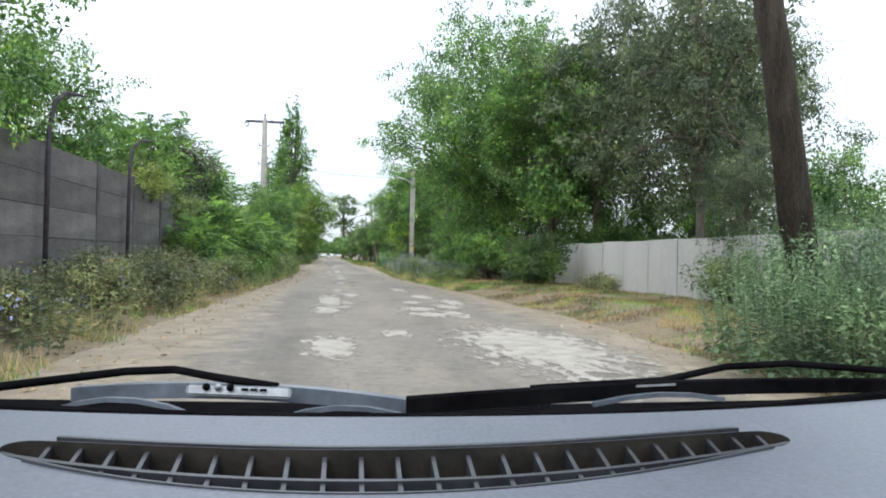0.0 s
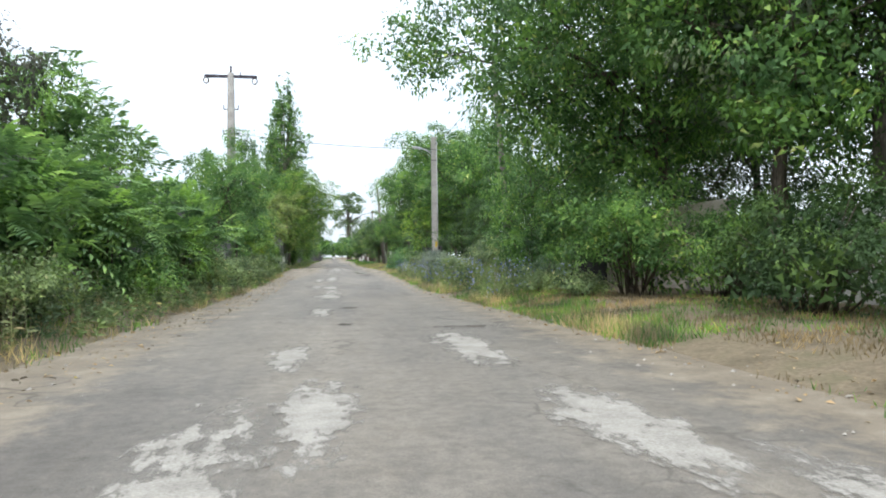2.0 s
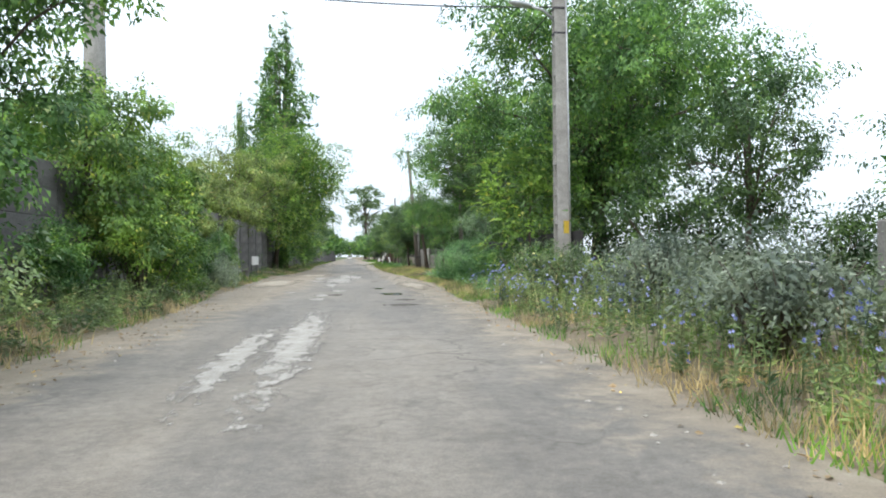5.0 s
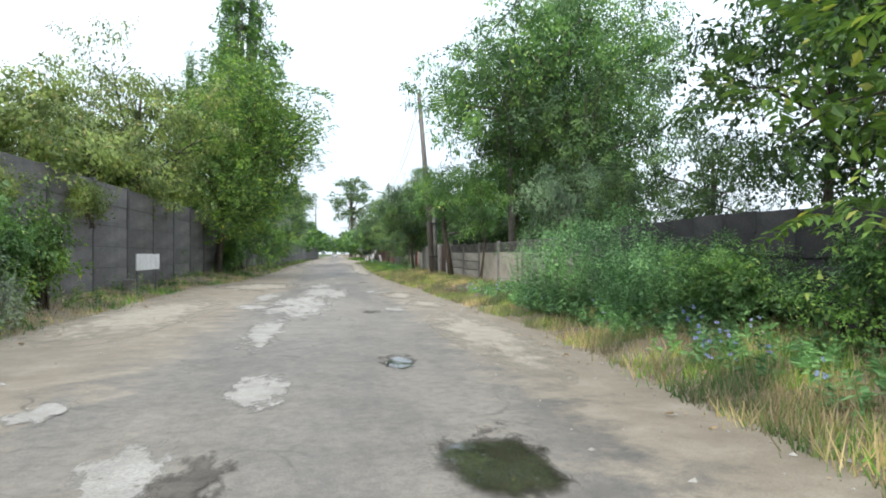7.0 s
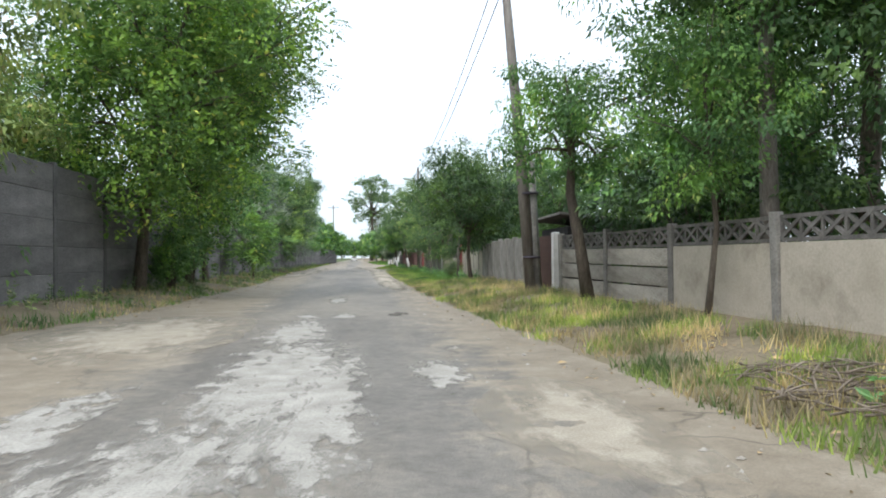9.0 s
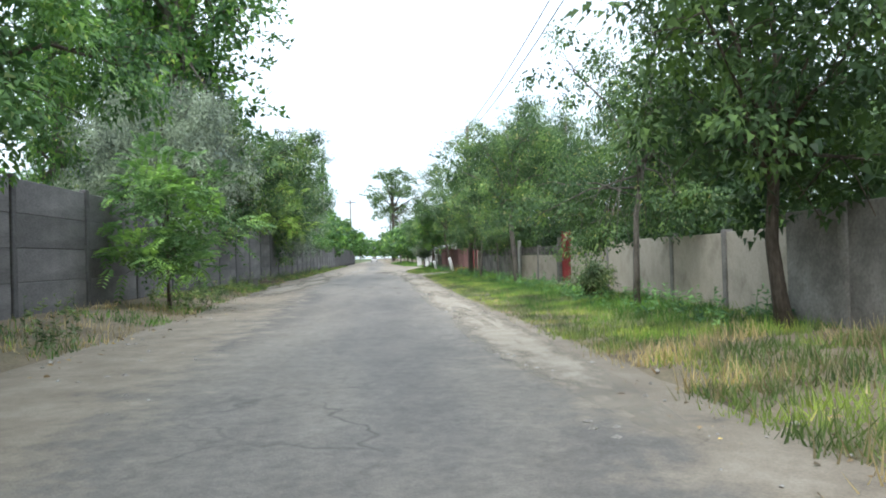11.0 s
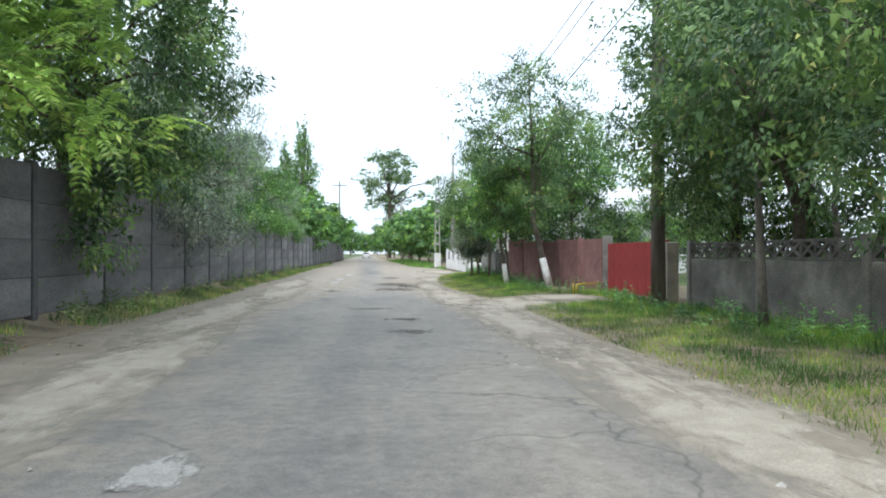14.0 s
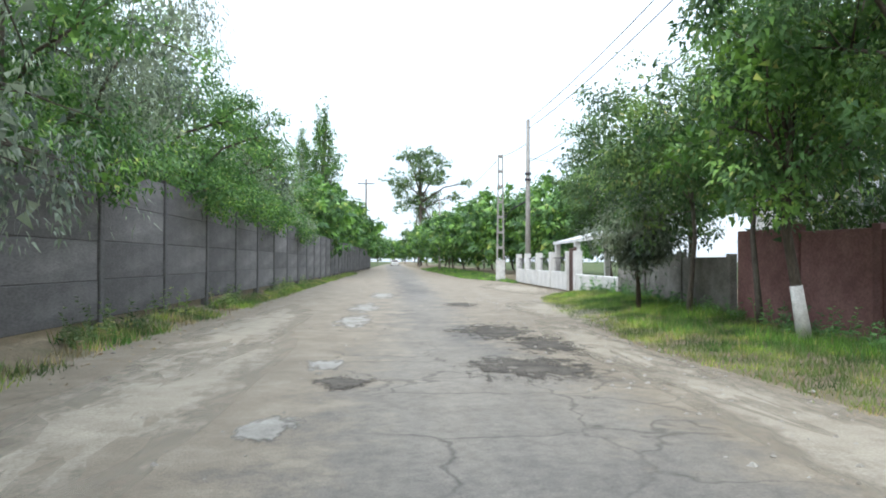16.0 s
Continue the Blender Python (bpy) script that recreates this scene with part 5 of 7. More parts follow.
# plates and gates after the leaning pole
block("gate_post", 5.98, 91.75, height(5.98, 91.75) - 0.05, 0.16, 0.2, 1.5, M_WHITE_PLASTER, "pale concrete gate post", "post", kind="")


def plank_gate(name, x, y0, y1, h, material, label, boards, rail=None):
    root = holder(name, x, y0, height(x, (y0 + y1) / 2) + 0.02, label, "gate")
    w = (y1 - y0) / boards
    me = shared("board", boxed(-0.014, 0.014, 0.006, w - 0.006, 0, h, bevel=0.004), material)
    for k in range(boards):
        piece("board", me, root, pose(0, w * k, 0))
    for z in (0.25 * h, 0.8 * h):
        part("rail", boxed(0.016, 0.05, 0, y1 - y0, z - 0.04, z + 0.04, bevel=0.005), rail or material, root)
    part("hinge_post", boxed(-0.03, 0.05, -0.07, -0.004, -0.08, h + 0.04, bevel=0.006), rail or material, root)
    return root


plank_gate("garden_gate", 5.95, 92.0, 93.6, 1.35, M_BROWN, "dark brown board gate between concrete posts", 8)
plain_wall("wall_plates", 5.95, 93.8, 102.2, 1.42, M_CONC_GREY, "grey concrete plate fence with narrow joints", bays=7)
# dark board fence behind the maple
def board_fence(name, x, y0, y1, h, material, label):
    root = holder(name, x, 0, 0, label, "fence", kind="structure")
    n = int((y1 - y0) / 0.9)
    w = (y1 - y0) / n
    me = shared("board", boxed(-0.012, 0.012, 0.004, w - 0.004, 0, h / 5 + 0.03, bevel=0.003), material)
    pm = shared("fence_post", boxed(0.014, 0.07, -0.04, 0.04, -0.3, h, bevel=0.006), material)
    rng = random.Random(3)
    for k in range(n):
        y = y0 + w * k
        z = height(x, y + w / 2) + 0.02
        for r in range(5):
            piece("board", me, root, pose(0.014 * (-1) ** r + rng.uniform(-0.003, 0.003), y, z + r * h / 5, rng.uniform(-0.3, 0.3), 0, 0))
        piece("fence_post", pm, root, pose(0, y, z))


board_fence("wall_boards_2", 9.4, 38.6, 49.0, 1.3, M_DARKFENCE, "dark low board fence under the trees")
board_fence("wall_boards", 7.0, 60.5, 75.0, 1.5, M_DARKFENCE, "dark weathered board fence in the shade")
slant(plain_wall("wall_garden", 6.9, 102.4, 117.7, 1.36, M_CONC, "plain beige concrete garden wall", bays=6, post=M_CONC_GREY), 6.4, 102.4, 7.32, 117.7)


def red_door():
    root = holder("metal_door", 7.32, 117.78, height(7.1, 118.3), "red painted sheet-metal garden door in the wall", "door")
    part("leaf", boxed(-0.02, 0.02, 0.04, 1.06, 0.06, 1.82, bevel=0.006), M_RED, root)
    for y in (0.0, 1.06):
        part("door_post", boxed(-0.035, 0.035, y, y + 0.04, -0.1, 1.87, bevel=0.005), M_RED, root)
    part("panel_rib", boxed(-0.032, -0.02, 0.5, 0.54, 0.08, 1.8, bevel=0.003), M_RED, root)
    part("handle", boxed(-0.07, -0.02, 0.92, 0.97, 0.78, 0.9, bevel=0.008), M_GALV, root, "small steel handle plate")
    part("sign_plate", boxed(-0.026, -0.0205, 0.3, 0.42, 1.52, 1.66, bevel=0.002), M_WHITE_PLASTER, root, "small white plate")


red_door()
block("gate_post", 7.26, 119.02, height(7.1, 119.0) - 0.05, 0.16, 0.16, 1.7, M_CONC_GREY, "grey concrete post beside the red door", "post")
slant(precast_wall("wall_precast_3", 6.95, 119.2, 124.1, 2, "beige concrete fence with an openwork top row", plain=(0, 1)), 7.25, 119.2, 6.82, 124.1)
block("gate_post", 6.76, 124.28, height(6.76, 124.28) - 0.05, 0.13, 0.13, 1.72, M_LIME, "white-washed square concrete post", "post")
slant(precast_wall("wall_precast_2", 6.7, 124.5, 135.2, 4, "stained concrete fence with openwork top slabs", plain=(0, 1, 2, 3), face=M_CONC_STAIN), 6.78, 124.5, 6.64, 135.2)
block("gate_post", 6.62, 136.2, height(6.62, 136.2) - 0.05, 0.3, 0.3, 1.45, M_CONC, "square beige rendered gate pillar", "post")
plank_gate("metal_gate", 6.66, 136.5, 140.55, 1.36, M_RED, "bright red sheet-metal double gate", 7)
block("gate_post", 6.72, 140.78, height(6.72, 140.78) - 0.05, 0.24, 0.24, 1.68, M_CONC_GREY, "grey concrete gate pillar", "post")
slant(plain_wall("wall_reddish", 6.0, 141.0, 148.7, 1.58, M_REDBROWN, "dull red-brown painted sheet fence", bays=5), 6.72, 141.0, 5.3, 148.5)
plain_wall("wall_grey", 5.25, 148.7, 155.4, 1.05, M_CONC_GREY, "low grey rendered wall", bays=3)


def yellow_pipe():
    root = holder("gas_pipe", 5.55, 140.05, height(5.55, 140.05), "yellow painted gas pipe bend beside the gate", "pipe")
    tubes_mesh("pipe", [([(0, 0, -0.1), (0, 0, 0.2), (0.03, 0.03, 0.25), (0.1, 0.08, 0.27), (1.1, 0.93, 0.27)], [0.024] * 5, 8)], M_YELLOW, root)
    tubes_mesh("stub", [([(-0.1, -0.04, -0.1), (-0.1, -0.04, 0.32)], [0.018] * 2, 8)], M_YELLOW, root)


yellow_pipe()


# ---- house front with low white wall ----
def house_front():
    root = holder("wall_white", 5.35, 0, 0, "low white rendered garden wall with square pillars", "wall", kind="structure")
    z = height(5.35, 160) - 0.05
    part("wall_panel", boxed(-0.1, 0.1, 155.5, 160.4, z, z + 0.62, bevel=0.015), M_WHITE_PLASTER, root)
    part("wall_panel", boxed(-0.1, 0.1, 161.5, 172.5, z, z + 0.68, bevel=0.015), M_WHITE_PLASTER, root)
    pil = shared("pillar", boxed(-0.14, 0.14, -0.14, 0.14, 0, 1.45, bevel=0.02), M_WHITE_PLASTER)
    for y in (160.35, 161.55, 164.4, 167.2, 170, 172.5):
        piece("pillar", pil, root, pose(0, y, z))
    rail = shared("rail", boxed(-0.012, 0.012, 0, 2.4, 0, 0.025), M_METAL_DARK)
    bar = shared("rail_bar", boxed(-0.008, 0.008, -0.008, 0.008, 0, 0.58), M_METAL_DARK)
    for y in (161.8, 164.6, 167.4, 170.1):
        piece("rail", rail, root, pose(0, y, z + 1.2))
        for k in range(9):
            piece("rail_bar", bar, root, pose(0, y + 0.2 + 0.24 * k, z + 0.66))
    g = plank_gate("house_gate", 5.3, 160.55, 161.35, 1.55, M_BROWN, "narrow dark red-brown garden gate", 5)
    g["label"] = "narrow dark red-brown wooden garden gate"
    # open porch roof by the gate
    p = holder("porch", 6.7, 163.2, 0.1, "small white canopy on square posts inside the gate", "porch")
    bm = bmesh.new()
    v = [bm.verts.new(q) for q in [(-1.2, -1.8, 1.75), (1.2, -1.8, 2.1), (1.2, 1.8, 2.1), (-1.2, 1.8, 1.75), (-1.2, -1.8, 1.85), (1.2, -1.8, 2.45), (1.2, 1.8, 2.45), (-1.2, 1.8, 1.85)]]
    for f in ((3, 2, 1, 0), (4, 5, 6, 7), (0, 1, 5, 4), (1, 2, 6, 5), (2, 3, 7, 6), (3, 0, 4, 7)):
        bm.faces.new([v[i] for i in f])
    part("canopy", bm, M_ROOF_WHITE, p)
    for x in (-1.05, 1.05):
        for y in (-1.6, 1.6):
            part("porch_post", boxed(x - 0.1, x + 0.1, y - 0.1, y + 0.1, 0, 1.76 if x < 0 else 2.08), M_WHITE_PLASTER, p)


house_front()


def shed(x, y, rz):
    root = holder("garden_shed", x, y, 0.2, "low dark garden shed with a sloping roof", "shed", rz=rz)
    part("wall", boxed(-1.4, 1.4, -1.8, 1.8, -0.1, 1.75, bevel=0.01), M_DARKFENCE, root)
    bm = boxed(-1.7, 1.7, -2.1, 2.1, 0, 0.07, bevel=0.01)
    bmesh.ops.transform(bm, matrix=Matrix.Translation((0, 0, 1.88)) @ Matrix.Rotation(radians(6), 4, "Y"), verts=bm.verts)
    part("roof", bm, M_ROOF_DARK, root)


shed(8.4, 95.5, -3)


def small_house(x, y, sx, sy, eaves, ridge, roof_m, label, roof_label):
    """A one-storey house with a gable roof, its ridge across the lane's direction."""
    z = height(x, y) - 0.05
    root = holder("house", x, y, z, label, "house")
    bm = bmesh.new()
    rows = [[bm.verts.new((px, py, pz)) for py, pz in ((-sy / 2, 0), (sy / 2, 0), (sy / 2, eaves), (0, ridge - 0.06), (-sy / 2, eaves))] for px in (-sx / 2, sx / 2)]
    bm.faces.new(rows[0][::-1])
    bm.faces.new(rows[1])
    for k in range(5):
        bm.faces.new((rows[0][k], rows[0][(k + 1) % 5], rows[1][(k + 1) % 5], rows[1][k]))
    bmesh.ops.recalc_face_normals(bm, faces=bm.faces)
    part("wall", bm, M_WHITE_PLASTER, root)
    run = math.hypot(sy / 2, ridge - eaves) + 0.45
    for sg in (-1, 1):
        slab = boxed(-sx / 2 - 0.35, sx / 2 + 0.35, 0, run, 0, 0.09, bevel=0.01)
        roof = part("roof", slab, roof_m, root, roof_label)
        roof.matrix_basis = pose(0, 0, ridge) @ (Matrix.Identity(4) if sg > 0 else pose(0, 0, 0, 0, 0, 180)) @ pose(0, 0, 0, -math.degrees(math.atan2(ridge - eaves, sy / 2)), 0, 0)
    for px in (-sx / 4, sx / 4):
        w = part("window", boxed(px - 0.5, px + 0.5, -sy / 2 - 0.03, -sy / 2 - 0.003, 0.95, 2.0, bevel=0.01), M_METAL_DARK, root, "dark window pane")
        part("window_frame", boxed(px - 0.58, px + 0.58, -sy / 2 - 0.05, -sy / 2 - 0.032, 2.0, 2.08), M_WHITE_PLASTER, w)
        part("sill", boxed(px - 0.6, px + 0.6, -sy / 2 - 0.1, -sy / 2 - 0.003, 0.88, 0.947), M_WHITE_PLASTER, w)


small_house(12.6, 154.5, 5.0, 5.6, 2.7, 4.2, M_ROOF_WHITE, "small white rendered house behind the garden trees", "pale grey sheet roof")
small_house(14.6, 128.5, 4.4, 6.0, 2.2, 3.3, M_ROOF_TILE, "low white rendered house behind the garden wall", "old brownish tiled roof")
block("meter_box", 6.6, 50.4, height(6.6, 50.4) - 0.03, 0.3, 0.45, 0.85, M_WHITE_PLASTER, "white cable box standing in the weeds", "box")
block("gate_post", 7.4, 50.0, height(7.4, 50.0) - 0.05, 0.2, 0.2, 1.35, M_CONC_GREY, "grey concrete post in the weeds", "post")


# ---- poles, lamps and wires ----
def lattice_pole(x, y, h, w0, w1, label, lean=(0, 0), lime=0.0, depth=0.2, rz=0.0, bays=None, turn=0):
    """Concrete pole with a row of rounded windows between two legs."""
    root = holder("utility_pole", x, y, height(x, y) - 0.1, label, "utility pole", "poles along the lane", rz=rz)
    root.matrix_basis = root.matrix_basis @ Matrix(((1, 0, lean[0] / h, 0), (0, 1, lean[1] / h, 0), (0, 0, 1, 0), (0, 0, 0, 1)))
    bm = bmesh.new()
    n = bays or int(h / 0.85)

    def wd(z):
        return (w0 + (w1 - w0) * z / h) / 2

    def slab4(x0a, x0b, z0, x1a, x1b, z1, d):
        v = [bm.verts.new(p) for p in [(x0a, -d, z0), (x0b, -d, z0), (x0b, d, z0), (x0a, d, z0), (x1a, -d, z1), (x1b, -d, z1), (x1b, d, z1), (x1a, d, z1)]]
        for f in ((3, 2, 1, 0), (4, 5, 6, 7), (0, 1, 5, 4), (1, 2, 6, 5), (2, 3, 7, 6), (3, 0, 4, 7)):
            bm.faces.new([v[i] for i in f])

    d = depth / 2
    t = 0.17
    for sg in (-1, 1):
        a, b = sorted((sg * wd(0), sg * wd(0) * (1 - 2 * t)))
        c, e = sorted((sg * wd(h), sg * wd(h) * (1 - 2 * t)))
        slab4(a, b, 0, c, e, h, d)
    for k in range(n + 1):
        z = 0.25 + (h - 0.35) * k / n
        g = wd(z) * (1 - 2 * t) + 0.01
        slab4(-g, g, z - 0.07, -g, g, z + 0.07, d * 0.9)
        if k < n:
            for sg in (-1, 1):
                zz = z + 0.07
                v = [bm.verts.new(p) for p in [(sg * g, -d * 0.85, zz), (sg * g * 0.4, -d * 0.85, zz), (sg * g, -d * 0.85, zz + 0.12), (sg * g, d * 0.85, zz), (sg * g * 0.4, d * 0.85, zz), (sg * g, d * 0.85, zz + 0.12)]]
                for f in ((0, 1, 2), (5, 4, 3), (1, 4, 5, 2)):
                    bm.faces.new([v[i] for i in f])
    bmesh.ops.recalc_face_normals(bm, faces=bm.faces)
    if turn:
        bmesh.ops.rotate(bm, cent=(0, 0, 0), matrix=Matrix.Rotation(radians(turn), 3, "Z"), verts=bm.verts)
    part("shaft", bm, M_POLE, root)
    if lime:
        part("lime_wash", boxed(-wd(0) - 0.006, wd(0) + 0.006, -d - 0.006, d + 0.006, 0.1, lime, bevel=0.01), M_LIME, root, "white lime wash at the foot")
    return root


def lamp_arm(root, z, reach, label):
    """Street lamp on a bent bracket, towards the road (-x)."""
    tubes_mesh("bracket", [([(-0.1, 0, z - 0.45), (-reach * 0.5, 0, z - 0.12), (-reach, 0, z)], [0.045, 0.04, 0.04], 8)], M_GALV, root)
    bm = bmesh.new()
    r = bmesh.ops.create_uvsphere(bm, u_segments=14, v_segments=8, radius=1)
    bmesh.ops.transform(bm, matrix=Matrix.Translation((-reach - 0.2, 0, z + 0.03)) @ Matrix.Rotation(radians(10), 4, "Y") @ Matrix.Diagonal((0.36, 0.14, 0.09, 1)), verts=r["verts"])
    part("lamp_head", bm, M_GALV, root, label)


pole_a = lattice_pole(6.75, 61.35, 8.75, 0.5, 0.24, "tall concrete lattice pole with a street lamp", lean=(-0.05, 0), depth=0.36, turn=90)
lamp_arm(pole_a, 8.0, 0.9, "grey street lamp head")
part("paint_mark", boxed(-0.02, 0.13, -0.236, -0.222, 1.6, 1.95), M_YELLOW, pole_a, "yellow paint mark")
tubes_mesh("conduit", [([(0.16, -0.27, 0.1), (0.16, -0.21, 4.5), (0.15, -0.15, 8.6)], [0.025] * 3, 8)], M_GALV, pole_a, "grey cable pipe")
for z in (7.2, 7.9):
    part("clamp", boxed(-0.195, 0.195, -0.16, 0.16, z, z + 0.04), M_METAL_DARK, pole_a)

pole_b = holder("utility_pole", 5.2, 91.0, height(5.2, 91.0) - 0.1, "leaning weathered timber pole bound to a concrete stub", "utility pole", "poles along the lane")
tubes_mesh("shaft", [([(0, 0, 0), (-0.3, 0, 4.0), (-0.66, 0, 8.4)], [0.15, 0.125, 0.09], 10)], M_WOODPOLE, pole_b)
tubes_mesh("stub", [([(0.13, -0.12, 0), (-0.02, -0.14, 3.2)], [0.09, 0.075], 4)], M_CONC_GREY, pole_b, "square concrete stub")
for z in (0.9, 2.4):
    tubes_mesh("band", [([(0.0 - 0.03 * z / 1.5, -0.05, z), (0.0 - 0.03 * z / 1.5, -0.05, z + 0.05)], [0.21, 0.21], 12)], M_METAL_DARK, pole_b)

pole_c = holder("utility_pole", 5.92, 135.2, height(5.92, 135.2) - 0.1, "tall timber pole with a small street lamp", "utility pole", "poles along the lane")
tubes_mesh("shaft", [([(0, 0, 0), (0, 0, 4.5), (0, 0, 9.0)], [0.16, 0.13, 0.1], 10)], M_WOODPOLE, pole_c)
lamp_arm(pole_c, 7.95, 0.85, "dark street lamp head")

lattice_pole(4.87, 176.0, 7.4, 0.5, 0.26, "concrete lattice pole with a lime-washed foot", lime=1.3)
pole_e = holder("utility_pole", 5.55, 171.0, height(5.55, 171.0) - 0.1, "slim round concrete pole with a side bracket", "utility pole", "poles along the lane")
tubes_mesh("shaft", [([(0, 0, 0), (0, 0, 4.0), (0, 0, 8.4)], [0.15, 0.12, 0.09], 12)], M_POLE, pole_e)
tubes_mesh("bracket", [([(0, 0, 4.3), (-0.7, 0.8, 3.9), (-0.95, 1.1, 3.6), (-1.0, 1.15, 3.2)], [0.035] * 4, 8)], M_METAL_DARK, pole_e, "dark bent bracket")
for z in (5.3, 5.6):
    tubes_mesh("clamp", [([(0, 0, z), (0, 0, z + 0.1)], [0.17, 0.17], 10)], M_METAL_DARK, pole_e)

pole_l = holder("power_pole", -6.3, 63.0, height(-6.3, 63) - 0.1, "tall concrete power pole with a steel crossarm and insulators", "utility pole")
tubes_mesh("shaft", [([(0, 0, 0), (0, 0, 6.5), (0, 0, 13.0)], [0.36, 0.29, 0.21], 10)], M_POLE, pole_l)
part("crossarm", boxed(-1.65, 1.65, -0.08, 0.08, 12.68, 12.86, bevel=0.01), M_METAL_DARK, pole_l)
tubes_mesh("top_pin", [([(0, 0, 12.9), (0, 0, 13.45)], [0.05, 0.07], 8)], M_METAL_DARK, pole_l)
for x in (-1.55, 1.5):
    pts = [(x + 0.16 * math.cos(a), 0, 12.5 + 0.2 * math.sin(a)) for a in np.linspace(0, 6.28, 14)]
    tubes_mesh("insulator", [(pts, [0.045] * 14, 6)], M_PORCELAIN, pole_l, "dark looped insulator string")
tubes_mesh("side_pin", [([(0.6, 0, 12.84), (0.6, 0, 13.05)], [0.03, 0.04], 6)], M_METAL_DARK, pole_l)
for z, wd in ((10.6, 0.45), (9.0, 0.5)):
    part("spacer", boxed(-wd, wd, -0.04, 0.04, z, z + 0.07), M_METAL_DARK, pole_l)
    for x in (-wd, wd):
        tubes_mesh("pin", [([(x, 0, z), (x, 0, z + 0.3)], [0.03, 0.04], 6)], M_METAL_DARK, pole_l)

pole_r = holder("timber_pole", 7.1, 42.4, height(7.1, 42.4) - 0.1, "leaning bare timber pole among the trees", "utility pole")
tubes_mesh("shaft", [([(0, 0, 0), (-0.25, 0, 4.0), (-0.6, 0, 8.6)], [0.13, 0.11, 0.08], 10)], M_WOODPOLE, pole_r)

far_pole = holder("power_pole", -6.3, 246.0, 0.1, "distant pole with a crossarm", "utility pole")
tubes_mesh("shaft", [([(0, 0, 0), (0, 0, 14.0)], [0.2, 0.13], 8)], M_WOODPOLE, far_pole)
part("crossarm", boxed(-1.3, 1.3, -0.06, 0.06, 13.2, 13.35), M_METAL_DARK, far_pole)
for x, y in ((3.6, 216.0), (2.6, 262.0)):
    fp = holder("utility_pole", x, y, 0.1, "slim pale concrete pole beside the lane", "utility pole", "poles along the lane")
    tubes_mesh("shaft", [([(0, 0, 0), (0, 0, 8.2)], [0.15, 0.1], 8)], M_POLE, fp)


def bent_post(x, y, h):
    root = holder("bent_post", x, y, height(x, y) - 0.1, "dark bent metal post standing at the fence", "post", "bent posts at the fence")
    tubes_mesh("post", [([(0, 0, 0), (0.02, 0, h * 0.8), (0.06, 0.1, h * 0.94), (0.2, 0.3, h), (0.38, 0.6, h + 0.02)], [0.05, 0.045, 0.045, 0.04, 0.035], 8)], M_METAL_DARK, root)


bent_post(-5.35, 19.2, 4.0)
bent_post(-5.35, 14.0, 4.1)


def wire(p, q, sag, label="thin black overhead wire", r=0.015):
    p, q = Vector(p), Vector(q)
    pts = [p.lerp(q, t) - Vector((0, 0, sag * 4 * t * (1 - t))) for t in np.linspace(0, 1, 13)]
    ob = tubes_mesh("overhead_wire", [(pts, [r] * 13, 4)], M_WIRE)
    tagged(ob, label, "wire", "overhead wires")


wire((6.72, 61.35, 8.3), (4.56, 91.0, 8.1), 0.5)
wire((4.58, 91.0, 8.2), (5.92, 135.2, 8.9), 0.8)
wire((4.63, 91.0, 7.6), (5.92, 135.2, 8.5), 0.8)
wire((5.92, 135.2, 8.95), (5.55, 171.0, 8.3), 0.6)
wire((5.9, 136.1, 8.4), (5.6, 171.0, 7.9), 0.6)
wire((5.92, 135.2, 7.2), (5.6, 171.0, 6.2), 0.7)
wire((5.55, 171.0, 7.2), (4.87, 176.0, 7.2), 0.1)
wire((4.87, 176.0, 7.2), (3.6, 216.0, 8.1), 0.7)
wire((5.55, 171.0, 6.4), (12.0, 168.0, 5.4), 0.2)
wire((-6.3, 63.0, 9.3), (6.7, 61.5, 8.2), 0.3, r=0.022)
wire((6.75, 61.35, 8.4), (6.52, 42.4, 8.4), 0.4)
wire((6.52, 42.4, 8.4), (9.5, 8.0, 9.5), 0.6)


# ---- distant white car ----
def far_car():
    root = holder("car", -2.2, 300.0, height(-2.2, 300) + 0.02, "small white car far down the lane", "car")
    bm = bmesh.new()
    prof = [(-2.0, 0.35), (-2.0, 0.85), (-1.7, 0.95), (-1.1, 1.45), (0.5, 1.48), (1.1, 0.98), (1.9, 0.85), (2.0, 0.4)]
    a = [bm.verts.new((-0.82, y, z)) for y, z in prof]
    b = [bm.verts.new((0.82, y, z)) for y, z in prof]
    bm.faces.new(a)
    bm.faces.new(b[::-1])
    for i in range(len(prof)):
        j = (i + 1) % len(prof)
        bm.faces.new((a[i], b[i], b[j], a[j]))
    part("body", bm, M_WHITE_PLASTER, root)
    part("windscreen", boxed(-0.7, 0.7, -1.62, -1.55, 1.0, 1.35), M_METAL_DARK, root)
    for x in (-0.75, 0.75):
        for y in (-1.25, 1.25):
            tubes_mesh("wheel", [([(x - 0.1, y, 0.31), (x + 0.1, y, 0.31)], [0.31, 0.31], 14)], M_METAL_DARK, root)


far_car()


# ---- grass, weeds and litter ----
def scatter(rng, y0, y1, lo, hi, count):
    """Ground points between two edges given as functions of y."""
    y = rng.uniform(y0, y1, count)
    a, b = np.array([lo(v) for v in y]), np.array([hi(v) for v in y])
    x = a + (b - a) * rng.uniform(0, 1, count)
    z = np.array([height(p, q) for p, q in zip(x, y)])
    return np.stack([x, y, z], 1)


def clumped(rng, pts, keep, scale=0.6, seed=0.0):
    k = np.array([noise.noise((p[0] * scale + seed, p[1] * scale, seed)) for p in pts])
    return pts[k > np.quantile(k, 1 - keep)]


